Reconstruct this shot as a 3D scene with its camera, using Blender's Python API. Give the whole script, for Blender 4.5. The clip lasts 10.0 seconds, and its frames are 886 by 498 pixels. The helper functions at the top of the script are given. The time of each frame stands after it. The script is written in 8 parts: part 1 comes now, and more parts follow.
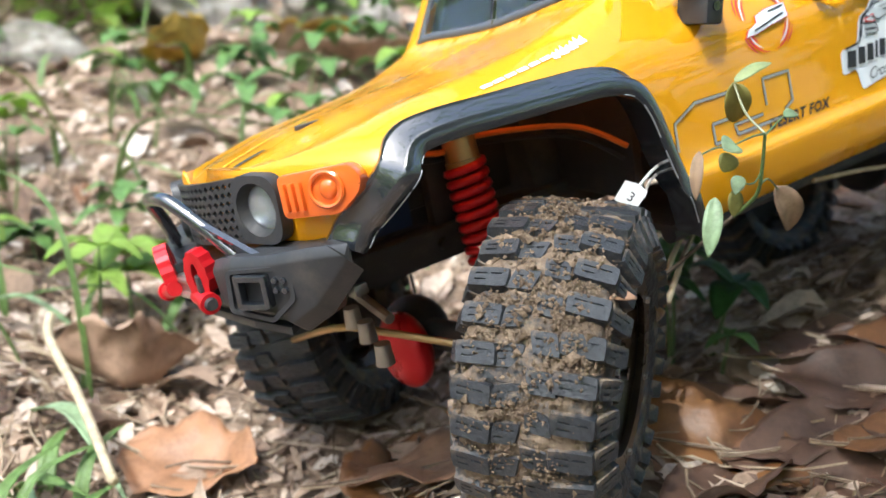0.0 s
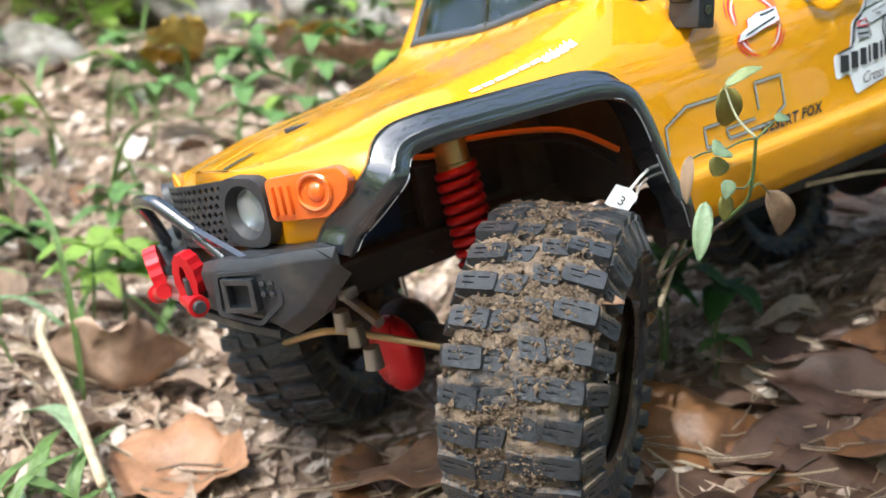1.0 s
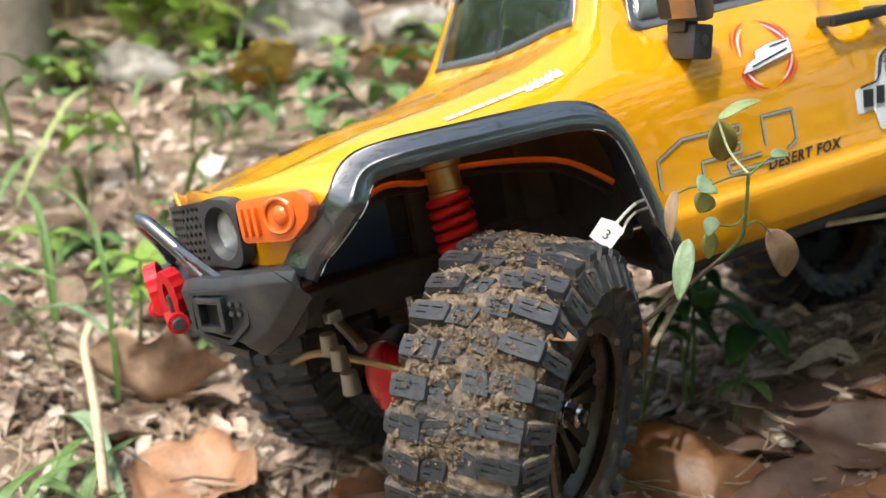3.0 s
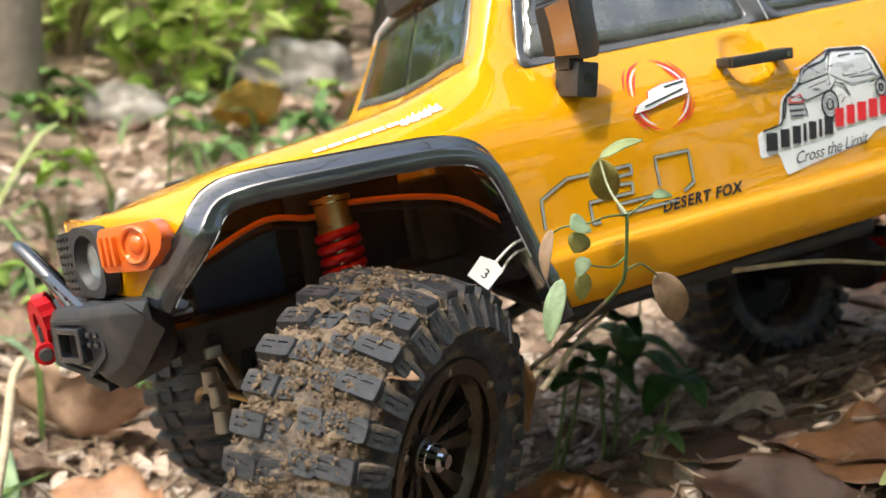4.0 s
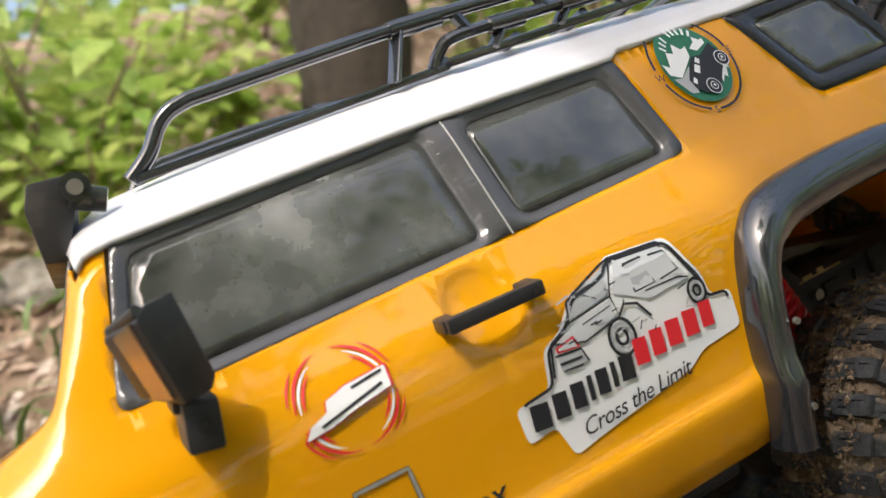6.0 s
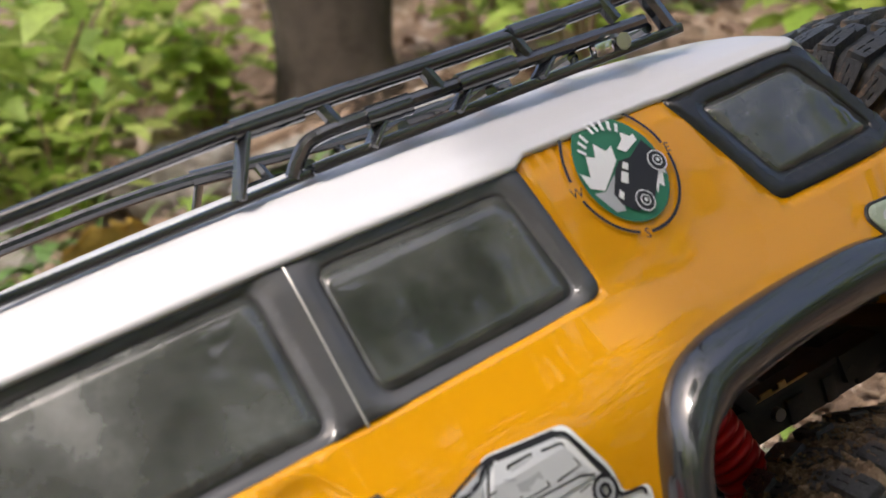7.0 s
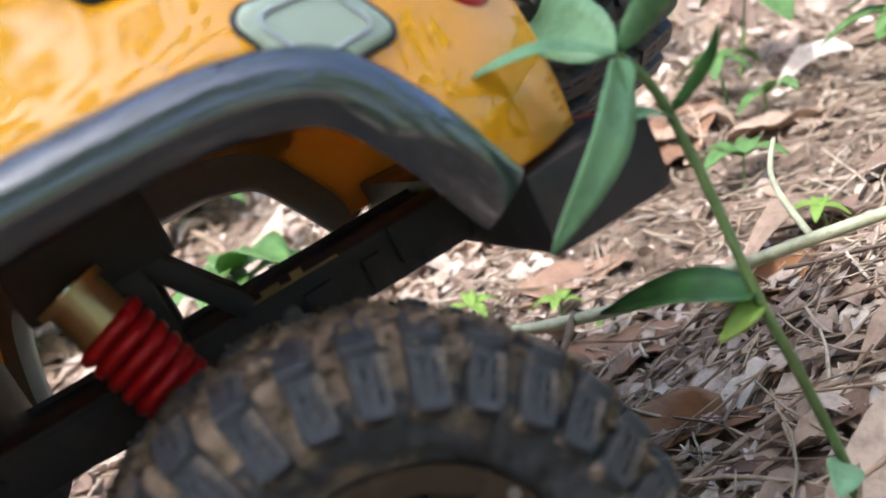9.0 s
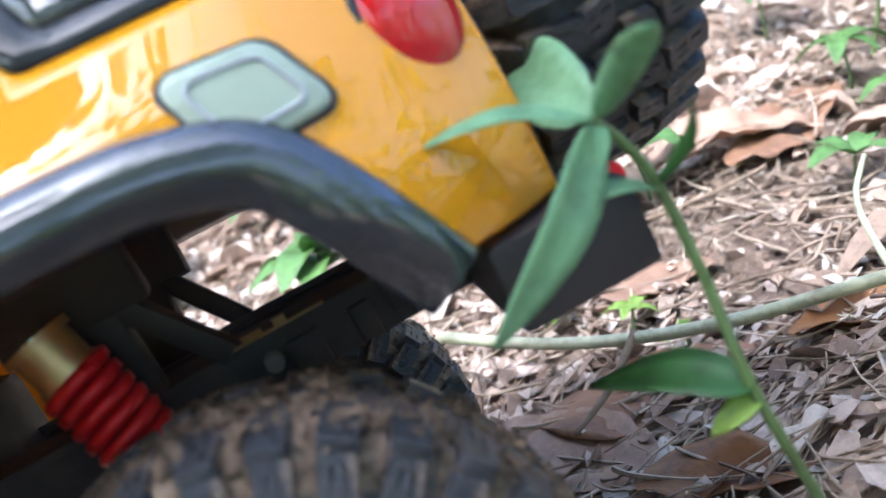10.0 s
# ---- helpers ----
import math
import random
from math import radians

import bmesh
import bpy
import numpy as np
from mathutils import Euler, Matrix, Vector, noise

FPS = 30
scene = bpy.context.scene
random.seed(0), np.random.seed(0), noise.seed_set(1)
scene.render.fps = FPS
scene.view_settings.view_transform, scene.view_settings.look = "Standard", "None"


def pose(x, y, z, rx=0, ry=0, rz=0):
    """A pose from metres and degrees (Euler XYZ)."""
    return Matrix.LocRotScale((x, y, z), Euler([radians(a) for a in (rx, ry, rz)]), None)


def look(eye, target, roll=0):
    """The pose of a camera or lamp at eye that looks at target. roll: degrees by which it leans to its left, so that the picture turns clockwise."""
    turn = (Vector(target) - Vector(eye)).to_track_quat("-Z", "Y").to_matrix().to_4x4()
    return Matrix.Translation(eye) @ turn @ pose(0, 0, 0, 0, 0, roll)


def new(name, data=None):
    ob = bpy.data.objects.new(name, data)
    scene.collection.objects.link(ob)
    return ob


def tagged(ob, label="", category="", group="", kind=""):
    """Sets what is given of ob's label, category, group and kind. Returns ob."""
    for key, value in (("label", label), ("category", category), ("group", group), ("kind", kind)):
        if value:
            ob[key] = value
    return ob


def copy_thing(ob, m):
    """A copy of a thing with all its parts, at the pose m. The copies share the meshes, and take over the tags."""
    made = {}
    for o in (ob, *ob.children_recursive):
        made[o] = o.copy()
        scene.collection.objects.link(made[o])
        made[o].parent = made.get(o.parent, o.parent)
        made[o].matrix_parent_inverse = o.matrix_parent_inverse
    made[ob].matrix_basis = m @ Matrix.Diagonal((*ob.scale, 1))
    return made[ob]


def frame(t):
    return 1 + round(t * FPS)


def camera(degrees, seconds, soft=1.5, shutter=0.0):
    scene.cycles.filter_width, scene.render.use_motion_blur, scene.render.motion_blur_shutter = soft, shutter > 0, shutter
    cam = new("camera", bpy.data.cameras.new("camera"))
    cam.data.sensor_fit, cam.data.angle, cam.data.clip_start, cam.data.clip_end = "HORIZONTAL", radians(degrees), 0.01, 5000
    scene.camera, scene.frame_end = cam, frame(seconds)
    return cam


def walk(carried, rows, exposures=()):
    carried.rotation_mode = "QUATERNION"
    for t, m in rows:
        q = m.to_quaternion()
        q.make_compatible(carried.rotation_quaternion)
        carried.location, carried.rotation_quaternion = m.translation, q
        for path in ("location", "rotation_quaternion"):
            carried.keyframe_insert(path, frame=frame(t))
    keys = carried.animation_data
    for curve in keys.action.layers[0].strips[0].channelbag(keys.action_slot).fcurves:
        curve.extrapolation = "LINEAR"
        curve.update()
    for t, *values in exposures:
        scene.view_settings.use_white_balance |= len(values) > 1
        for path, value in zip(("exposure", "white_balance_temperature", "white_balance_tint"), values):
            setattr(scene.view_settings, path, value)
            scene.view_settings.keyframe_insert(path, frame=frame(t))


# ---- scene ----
cam = camera(49.4, 10.0)

PATH = [
    (0, (-0.003, -0.022, 0.169), (0.029, 1.933, -0.25), 0.7),
    (0.5, (-0.003, -0.022, 0.169), (0.028, 1.934, -0.247), 0.7),
    (1, (0.001, -0.021, 0.169), (0.031, 1.936, -0.244), 0.9),
    (1.5, (0.01, -0.022, 0.169), (0.019, 1.937, -0.231), 1.4),
    (2, (0.021, -0.022, 0.172), (-0.003, 1.94, -0.212), 1.5),
    (3.3, (0.06, -0.012, 0.17), (-0.179, 1.942, -0.185), 2.2),
    (3.5, (0.07, -0.009, 0.169), (-0.172, 1.948, -0.166), 2.7),
    (4, (0.095, -0.003, 0.168), (-0.154, 1.962, -0.106), 2.9),
    (4.5, (0.132, 0.012, 0.165), (-0.153, 1.979, -0.06), 0.8),
    (5, (0.173, 0.043, 0.174), (-0.113, 2.011, -0.036), -2.3),
    (5.5, (0.193, 0.076, 0.186), (-0.091, 2.047, 0.007), -4.0),
    (6, (0.189, 0.131, 0.232), (-0.115, 2.101, 0.068), -8.0),
    (6.2, (0.194, 0.155, 0.248), (-0.134, 2.12, 0.08), -8.5),
    (7.3, (0.243, 0.221, 0.281), (-0.08, 2.163, -0.072), -7.8),
    (7.5, (0.263, 0.237, 0.282), (-0.066, 2.173, -0.096), -8.2),
    (8, (0.309, 0.267, 0.27), (-0.048, 2.186, -0.166), -10.5),
    (8.5, (0.338, 0.298, 0.257), (-0.07, 2.182, -0.276), -12.2),
    (9, (0.358, 0.314, 0.235), (-0.094, 2.178, -0.333), -13.4),
    (9.5, (0.379, 0.328, 0.233), (-0.187, 2.155, -0.353), -13.9),
    (10, (0.391, 0.344, 0.246), (-0.366, 2.091, -0.365), -14.0),
]
EXPOSURES = [(0.0, 1.64, 5500, 5), (2.0, 1.60, 5650, 5), (3.5, 1.48, 6050, 6), (5.0, 1.60, 6400, 9), (5.5, 1.42, 6400, 10), (6.0, 1.06, 6450, 11), (7.5, 0.76, 6350, 15), (8.0, 1.04, 6300, 15), (8.5, 1.32, 6050, 13), (9.0, 1.78, 5400, 12), (10.0, 2.12, 4950, 12)]
walk(cam, [(t, look(eye, target, roll)) for t, eye, target, roll in PATH], EXPOSURES)

cam.data.dof.use_dof = True
cam.data.dof.focus_distance = 0.30
cam.data.dof.aperture_fstop = 14.0

# ---- light ----
import functools
from mathutils import geometry

CAR = pose(0.056, 0.284, 0.064, 0, -13, 31.7)      # axle frame: X to the rear, Y to the far side, Z up
CAR_ROT = CAR.to_3x3()
YC = 0.113                                          # centre plane of the truck
SUN_CAR = (-0.27, -0.27, 0.91)                      # towards the sun, in the axle frame
SUN_DIR = (CAR_ROT @ Vector(SUN_CAR)).normalized()

world = bpy.data.worlds.new("world")
scene.world = world
world.use_nodes = True
wt = world.node_tree
sky = wt.nodes.new("ShaderNodeTexSky")
sky.sky_type, sky.sun_disc = "NISHITA", False
sky.sun_elevation = math.asin(SUN_DIR.z)
sky.sun_rotation = math.atan2(SUN_DIR.x, SUN_DIR.y)
sky.dust_density, sky.ozone_density = 6.0, 0.3
wt.nodes["Background"].inputs[1].default_value = 0.15
wt.links.new(sky.outputs[0], wt.nodes["Background"].inputs[0])

sun_data = bpy.data.lights.new("sun", "SUN")
sun_data.energy, sun_data.angle, sun_data.color = 1.2, radians(1.5), (1.0, 0.95, 0.87)
sun = new("sun", sun_data)
sun.matrix_world = look(SUN_DIR * 5, (0, 0, 0))


# ---- materials ----
def mat(name, color, rough=0.5, metal=0.0, **kw):
    m = bpy.data.materials.new(name)
    m.use_nodes = True
    b = m.node_tree.nodes["Principled BSDF"]
    b.inputs["Base Color"].default_value = (*color, 1)
    b.inputs["Roughness"].default_value = rough
    b.inputs["Metallic"].default_value = metal
    for k, v in kw.items():
        b.inputs[k.replace("_", " ")].default_value = v
    return m


def node(m, kind, **inputs):
    n = m.node_tree.nodes.new("ShaderNode" + kind)
    for k, v in inputs.items():
        n.inputs[k.replace("_", " ")].default_value = v
    return n


def bsdf(m):
    return m.node_tree.nodes["Principled BSDF"]


def link(m, a, b):
    m.node_tree.links.new(a, b)


def coords(m):
    return node(m, "TexCoord").outputs["Object"]


def noise_tex(m, scale, detail=4.0, rough=0.6, vec=None):
    n = node(m, "TexNoise", Scale=scale, Detail=detail, Roughness=rough)
    link(m, vec or coords(m), n.inputs["Vector"])
    return n.outputs[0]


def ramp(m, fac, stops):
    r = node(m, "ValToRGB")
    e = r.color_ramp.elements
    while len(e) < len(stops):
        e.new(0.5)
    for el, (p, c) in zip(e, stops):
        el.position, el.color = p, (*c, 1)
    link(m, fac, r.inputs[0])
    return r.outputs[0]


def bump(m, height, strength=0.3, dist=0.001):
    b = node(m, "Bump", Strength=strength, Distance=dist)
    link(m, height, b.inputs["Height"])
    link(m, b.outputs[0], bsdf(m).inputs["Normal"])


def mixed(m, fac, a, b):
    n = node(m, "Mix")
    n.data_type = "RGBA"
    for sock, v in ((n.inputs[0], fac), (n.inputs[6], a), (n.inputs[7], b)):
        if isinstance(v, tuple):
            sock.default_value = (*v, 1)
        elif isinstance(v, (int, float)):
            sock.default_value = v
        else:
            link(m, v, sock)
    return n.outputs[2]


def painted(name, color, dust, rough=0.22, coat=0.6, amount=0.25):
    m = mat(name, color, rough, Coat_Weight=coat, Coat_Roughness=0.04)
    f = ramp(m, noise_tex(m, 60, 6, 0.7), [(0.52, (0, 0, 0)), (0.75, (amount,) * 3)])
    link(m, mixed(m, f, color, dust), bsdf(m).inputs["Base Color"])
    r = ramp(m, noise_tex(m, 35, 5), [(0.35, (rough,) * 3), (0.75, (rough + 0.22,) * 3)])
    link(m, r, bsdf(m).inputs["Roughness"])
    bump(m, noise_tex(m, 220, 2), 0.05, 0.0004)
    return m


def plastic(name, color, rough=0.45, grain=900, strength=0.15, dust=0.2):
    m = mat(name, color, rough)
    f = ramp(m, noise_tex(m, 70, 6, 0.72), [(0.5, (0, 0, 0)), (0.8, (dust,) * 3)])
    link(m, mixed(m, f, color, (0.22, 0.17, 0.12)), bsdf(m).inputs["Base Color"])
    r = ramp(m, noise_tex(m, 45, 5), [(0.3, (rough * 0.8,) * 3), (0.7, (min(1, rough * 1.35),) * 3)])
    link(m, r, bsdf(m).inputs["Roughness"])
    bump(m, noise_tex(m, grain, 3), strength, 0.0003)
    return m


YELLOW = painted("yellow_paint", (0.88, 0.395, 0.002), (0.60, 0.36, 0.05), 0.2, 0.85, 0.06)
bsdf(YELLOW).inputs["Coat IOR"].default_value = 1.75
shine = node(YELLOW, "BsdfTranslucent", Color=(0.95, 0.42, 0.01, 1))
through_shell = node(YELLOW, "MixShader")
through_shell.inputs[0].default_value = 0.2
link(YELLOW, bsdf(YELLOW).outputs[0], through_shell.inputs[1])
link(YELLOW, shine.outputs[0], through_shell.inputs[2])
link(YELLOW, through_shell.outputs[0], YELLOW.node_tree.nodes["Material Output"].inputs[0])
bsdf(YELLOW).inputs["Specular IOR Level"].default_value = 0.06
ripple = node(YELLOW, "Bump", Strength=0.4, Distance=0.00025)
link(YELLOW, noise_tex(YELLOW, 38, 2, 0.5), ripple.inputs["Height"])
link(YELLOW, ripple.outputs[0], bsdf(YELLOW).inputs["Coat Normal"])
SHELLBACK = mat("unpainted_shell_back", (0.62, 0.40, 0.10), 0.6)
backlight, back_mix = node(SHELLBACK, "BsdfTranslucent", Color=(0.95, 0.62, 0.20, 1)), node(SHELLBACK, "MixShader")
back_mix.inputs[0].default_value = 0.6
link(SHELLBACK, bsdf(SHELLBACK).outputs[0], back_mix.inputs[1])
link(SHELLBACK, backlight.outputs[0], back_mix.inputs[2])
link(SHELLBACK, back_mix.outputs[0], SHELLBACK.node_tree.nodes["Material Output"].inputs[0])
WHITE = painted("white_paint", (0.68, 0.68, 0.71), (0.5, 0.45, 0.38), 0.3, 0.3, 0.12)
BLACK = plastic("black_plastic", (0.026, 0.027, 0.030), 0.42)
GLOSS = plastic("glossy_black_plastic", (0.016, 0.019, 0.024), 0.2, 500, 0.08, 0.08)
for key, value in (("Coat Weight", 0.9), ("Coat Roughness", 0.05), ("Coat IOR", 1.8)):
    bsdf(GLOSS).inputs[key].default_value = value
TRIM = plastic("window_trim", (0.082, 0.083, 0.088), 0.14, 110, 0.3, 0.12)
streak_map = node(TRIM, "Mapping")
streak_map.inputs["Scale"].default_value = (0.22, 1.0, 1.0)
link(TRIM, coords(TRIM), streak_map.inputs["Vector"])
bump(TRIM, noise_tex(TRIM, 150, 4, 0.6, streak_map.outputs[0]), 0.45, 0.0012)
DARKTRIM = plastic("dark_window_trim", (0.022, 0.023, 0.025), 0.14, 90, 0.25, 0.12)
REFLECTOR = mat("lamp_reflector", (0.32, 0.34, 0.35), 0.25, 0.8)
SCUFF = mat("scuffed_edge", (0.26, 0.26, 0.265), 0.7)
CHASSIS = plastic("chassis_plastic", (0.026, 0.026, 0.028), 0.55)
RED = plastic("red_anodised_metal", (0.55, 0.008, 0.015), 0.3, 700, 0.1, 0.1)
bsdf(RED).inputs["Metallic"].default_value = 0.35
REDLENS = mat("red_lens", (0.62, 0.012, 0.015), 0.12, Coat_Weight=0.7, Transmission_Weight=0.15)
ORANGE = mat("orange_lens", (0.85, 0.16, 0.015), 0.14, Coat_Weight=0.8, Transmission_Weight=0.25)
bump(ORANGE, noise_tex(ORANGE, 400, 2), 0.15, 0.0005)
CLEAR = mat("clear_lens", (0.9, 0.92, 0.92), 0.08, Transmission_Weight=0.85)
CHROME = mat("chrome", (0.82, 0.82, 0.84), 0.12, 1.0)
STEEL = plastic("dull_steel", (0.42, 0.40, 0.37), 0.38, 600, 0.1, 0.5)
bsdf(STEEL).inputs["Metallic"].default_value = 0.9
BRASS = plastic("brass_collar", (0.50, 0.36, 0.17), 0.35, 600, 0.1, 0.3)
bsdf(BRASS).inputs["Metallic"].default_value = 0.8
GLASS = mat("smoked_window", (0.13, 0.14, 0.135), 0.09, Transmission_Weight=0.45, IOR=1.55, Coat_Weight=0.8)
haze = ramp(GLASS, noise_tex(GLASS, 28, 5, 0.62), [(0.40, (0.04,) * 3), (0.56, (0.14,) * 3), (0.72, (0.38,) * 3)])
link(GLASS, haze, bsdf(GLASS).inputs["Roughness"])
link(GLASS, ramp(GLASS, noise_tex(GLASS, 28, 5, 0.62), [(0.38, (0.06, 0.066, 0.062)), (0.6, (0.20, 0.21, 0.20)), (0.75, (0.40, 0.41, 0.40))]), bsdf(GLASS).inputs["Base Color"])
bump(GLASS, noise_tex(GLASS, 60, 3), 0.25, 0.0008)
CLEARGLASS = mat("clear_windscreen", (0.88, 0.92, 0.90), 0.03, Transmission_Weight=1.0, IOR=1.45)
bump(CLEARGLASS, noise_tex(CLEARGLASS, 70, 3), 0.2, 0.001)
BROWNMIRROR = mat("brown_tinted_mirror", (0.34, 0.25, 0.19), 0.18, 0.75)
PAPER = mat("white_paper", (0.80, 0.80, 0.78), 0.6)
INK = mat("black_ink", (0.015, 0.015, 0.02), 0.5)
REDINK = mat("red_ink", (0.70, 0.02, 0.03), 0.45)
SILVER = mat("silver_line", (0.55, 0.54, 0.52), 0.35, 0.6)
STICKER = mat("white_sticker", (0.80, 0.81, 0.83), 0.35, Coat_Weight=0.3)
GREYINK = mat("grey_print", (0.42, 0.44, 0.47), 0.4)
GREENINK = mat("green_print", (0.02, 0.16, 0.085), 0.35)
PLASTERLAMP = plastic("pale_green_lens", (0.36, 0.42, 0.32), 0.25, 500, 0.1, 0.2)
WIRE = mat("orange_wire", (0.75, 0.18, 0.02), 0.4)
BLUE = mat("blue_box", (0.012, 0.03, 0.075), 0.4)
LIME = mat("lime_strap", (0.30, 0.42, 0.10), 0.5)


def rubber(name, muddy):
    m = mat(name, (0.03, 0.032, 0.036), 0.6)
    mud = ramp(m, noise_tex(m, 190, 6, 0.7), [(0.2, (0.055, 0.037, 0.024)), (0.45, (0.175, 0.122, 0.079)), (0.62, (0.27, 0.20, 0.135)), (0.8, (0.42, 0.335, 0.24))])
    f = ramp(m, noise_tex(m, 75, 8, 0.72), [(muddy, (0, 0, 0)), (muddy + 0.14, (1, 1, 1))])
    base = ramp(m, noise_tex(m, 500, 3), [(0.3, (0.014, 0.0155, 0.018)), (0.7, (0.036, 0.039, 0.045))])
    link(m, mixed(m, f, base, mud), bsdf(m).inputs["Base Color"])
    link(m, ramp(m, f, [(0, (0.38,) * 3), (1, (0.95,) * 3)]), bsdf(m).inputs["Roughness"])
    bump(m, noise_tex(m, 420, 6, 0.7), 0.7, 0.0018 if muddy < 0.5 else 0.0012)
    return m


LUG = rubber("tyre_lug_rubber", 0.515)
SHOULDER = rubber("muddy_shoulder_rubber", 0.47)
CARCASS = rubber("muddy_tyre_groove", 0.37)
SIDEWALL = rubber("tyre_sidewall", 0.50)
CLEANTYRE = rubber("clean_tyre_rubber", 0.78)
MUD = mat("dried_mud", (0.34, 0.22, 0.12), 0.95)
link(MUD, ramp(MUD, noise_tex(MUD, 260, 6, 0.75), [(0.28, (0.055, 0.036, 0.023)), (0.5, (0.175, 0.120, 0.074)), (0.72, (0.36, 0.27, 0.18))]), bsdf(MUD).inputs["Base Color"])
bump(MUD, noise_tex(MUD, 700, 6, 0.75), 0.8, 0.002)
RIM = plastic("muddy_bronze_rim", (0.075, 0.056, 0.038), 0.28, 500, 0.2, 0.6)
bsdf(RIM).inputs["Metallic"].default_value = 0.6


def leafy(name, stops, rough=0.5, trans=0.3, vein=True, scale=90, per_island=True):
    """Leaf surface: colour drawn per leaf, blotched, with some light passing through."""
    m = mat(name, stops[0][1], rough)
    rnd = node(m, "NewGeometry").outputs["Random Per Island"] if per_island else node(m, "ObjectInfo").outputs["Random"]
    col = ramp(m, rnd, stops)
    blot = ramp(m, noise_tex(m, scale, 6, 0.7), [(0.3, (0.45, 0.42, 0.38)), (0.55, (1, 1, 1)), (0.8, (1.25, 1.2, 1.1))])
    mul = node(m, "Mix")
    mul.data_type, mul.blend_type = "RGBA", "MULTIPLY"
    mul.inputs[0].default_value = 0.8
    link(m, col, mul.inputs[6])
    link(m, blot, mul.inputs[7])
    link(m, mul.outputs[2], bsdf(m).inputs["Base Color"])
    bump(m, noise_tex(m, scale * 4, 4), 0.4, 0.001)
    if trans:
        t = node(m, "BsdfTranslucent")
        link(m, mul.outputs[2], t.inputs["Color"])
        mix = node(m, "MixShader")
        mix.inputs[0].default_value = trans
        out = m.node_tree.nodes["Material Output"]
        link(m, bsdf(m).outputs[0], mix.inputs[1])
        link(m, t.outputs[0], mix.inputs[2])
        link(m, mix.outputs[0], out.inputs[0])
    return m


DEAD = leafy("dead_leaf", [(0, (0.15, 0.09, 0.058)), (0.25, (0.30, 0.20, 0.13)), (0.5, (0.44, 0.32, 0.23)), (0.8, (0.56, 0.44, 0.345)), (1, (0.66, 0.58, 0.49))], 0.6, 0.15, scale=160)
DEADONE = leafy("dead_leaf_large", [(0, (0.24, 0.12, 0.06)), (0.4, (0.34, 0.20, 0.12)), (0.7, (0.46, 0.33, 0.24)), (1, (0.36, 0.18, 0.085))], 0.5, 0.15, per_island=False)
BROWNLEAF = leafy("orange_brown_leaf", [(0, (0.26, 0.115, 0.035)), (1, (0.20, 0.095, 0.04))], 0.45, 0.15, per_island=False)
GREEN = leafy("green_leaf", [(0, (0.11, 0.22, 0.05)), (0.5, (0.20, 0.34, 0.10)), (1, (0.30, 0.43, 0.16))], 0.4, 0.4)
BRIGHT = leafy("fresh_leaf", [(0, (0.26, 0.42, 0.06)), (0.5, (0.42, 0.57, 0.12)), (1, (0.58, 0.66, 0.20))], 0.45, 0.5)
# Own green of some herb leaves; on seedlings it carries the truck's shade.
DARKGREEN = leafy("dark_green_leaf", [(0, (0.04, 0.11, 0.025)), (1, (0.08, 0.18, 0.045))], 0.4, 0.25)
PALE = leafy("pale_green_leaf", [(0, (0.30, 0.42, 0.22)), (0.6, (0.38, 0.50, 0.29)), (1, (0.36, 0.40, 0.14))], 0.45, 0.3, per_island=False)
HERB = leafy("herb_leaf", [(0, (0.22, 0.42, 0.21)), (1, (0.27, 0.47, 0.25))], 0.4, 0.35, per_island=False)
GRASS = leafy("grass_blade", [(0, (0.14, 0.25, 0.06)), (1, (0.30, 0.40, 0.14))], 0.45, 0.35)
TWIG = leafy("dry_twig", [(0, (0.13, 0.085, 0.055)), (0.5, (0.27, 0.19, 0.12)), (1, (0.45, 0.36, 0.25))], 0.8, 0, scale=200)
STRAW = leafy("pale_straw", [(0, (0.42, 0.34, 0.22)), (1, (0.55, 0.46, 0.30))], 0.7, 0, per_island=False)
STEM = leafy("green_stem", [(0, (0.11, 0.17, 0.05)), (1, (0.17, 0.22, 0.07))], 0.5, 0, per_island=False)
BARK = leafy("tree_bark", [(0, (0.20, 0.16, 0.12)), (1, (0.32, 0.27, 0.21))], 0.9, 0, scale=14, per_island=False)
bump(BARK, noise_tex(BARK, 40, 8, 0.7), 0.9, 0.01)

SOIL = mat("forest_soil", (0.16, 0.11, 0.07), 0.95)
crumbs = ramp(SOIL, noise_tex(SOIL, 150, 8, 0.75), [(0.3, (0.55, 0.52, 0.5)), (0.5, (1.0, 1.0, 1.0)), (0.68, (1.5, 1.45, 1.4))])
patches = ramp(SOIL, noise_tex(SOIL, 16, 10, 0.72), [(0.28, (0.17, 0.115, 0.075)), (0.48, (0.31, 0.215, 0.145)), (0.62, (0.42, 0.31, 0.22)), (0.8, (0.50, 0.40, 0.31))])
tint_ = node(SOIL, "Mix")
tint_.data_type, tint_.blend_type = "RGBA", "MULTIPLY"
tint_.inputs[0].default_value = 1.0
link(SOIL, patches, tint_.inputs[6])
link(SOIL, crumbs, tint_.inputs[7])
link(SOIL, tint_.outputs[2], bsdf(SOIL).inputs["Base Color"])
bump(SOIL, noise_tex(SOIL, 130, 10, 0.75), 1.0, 0.008)


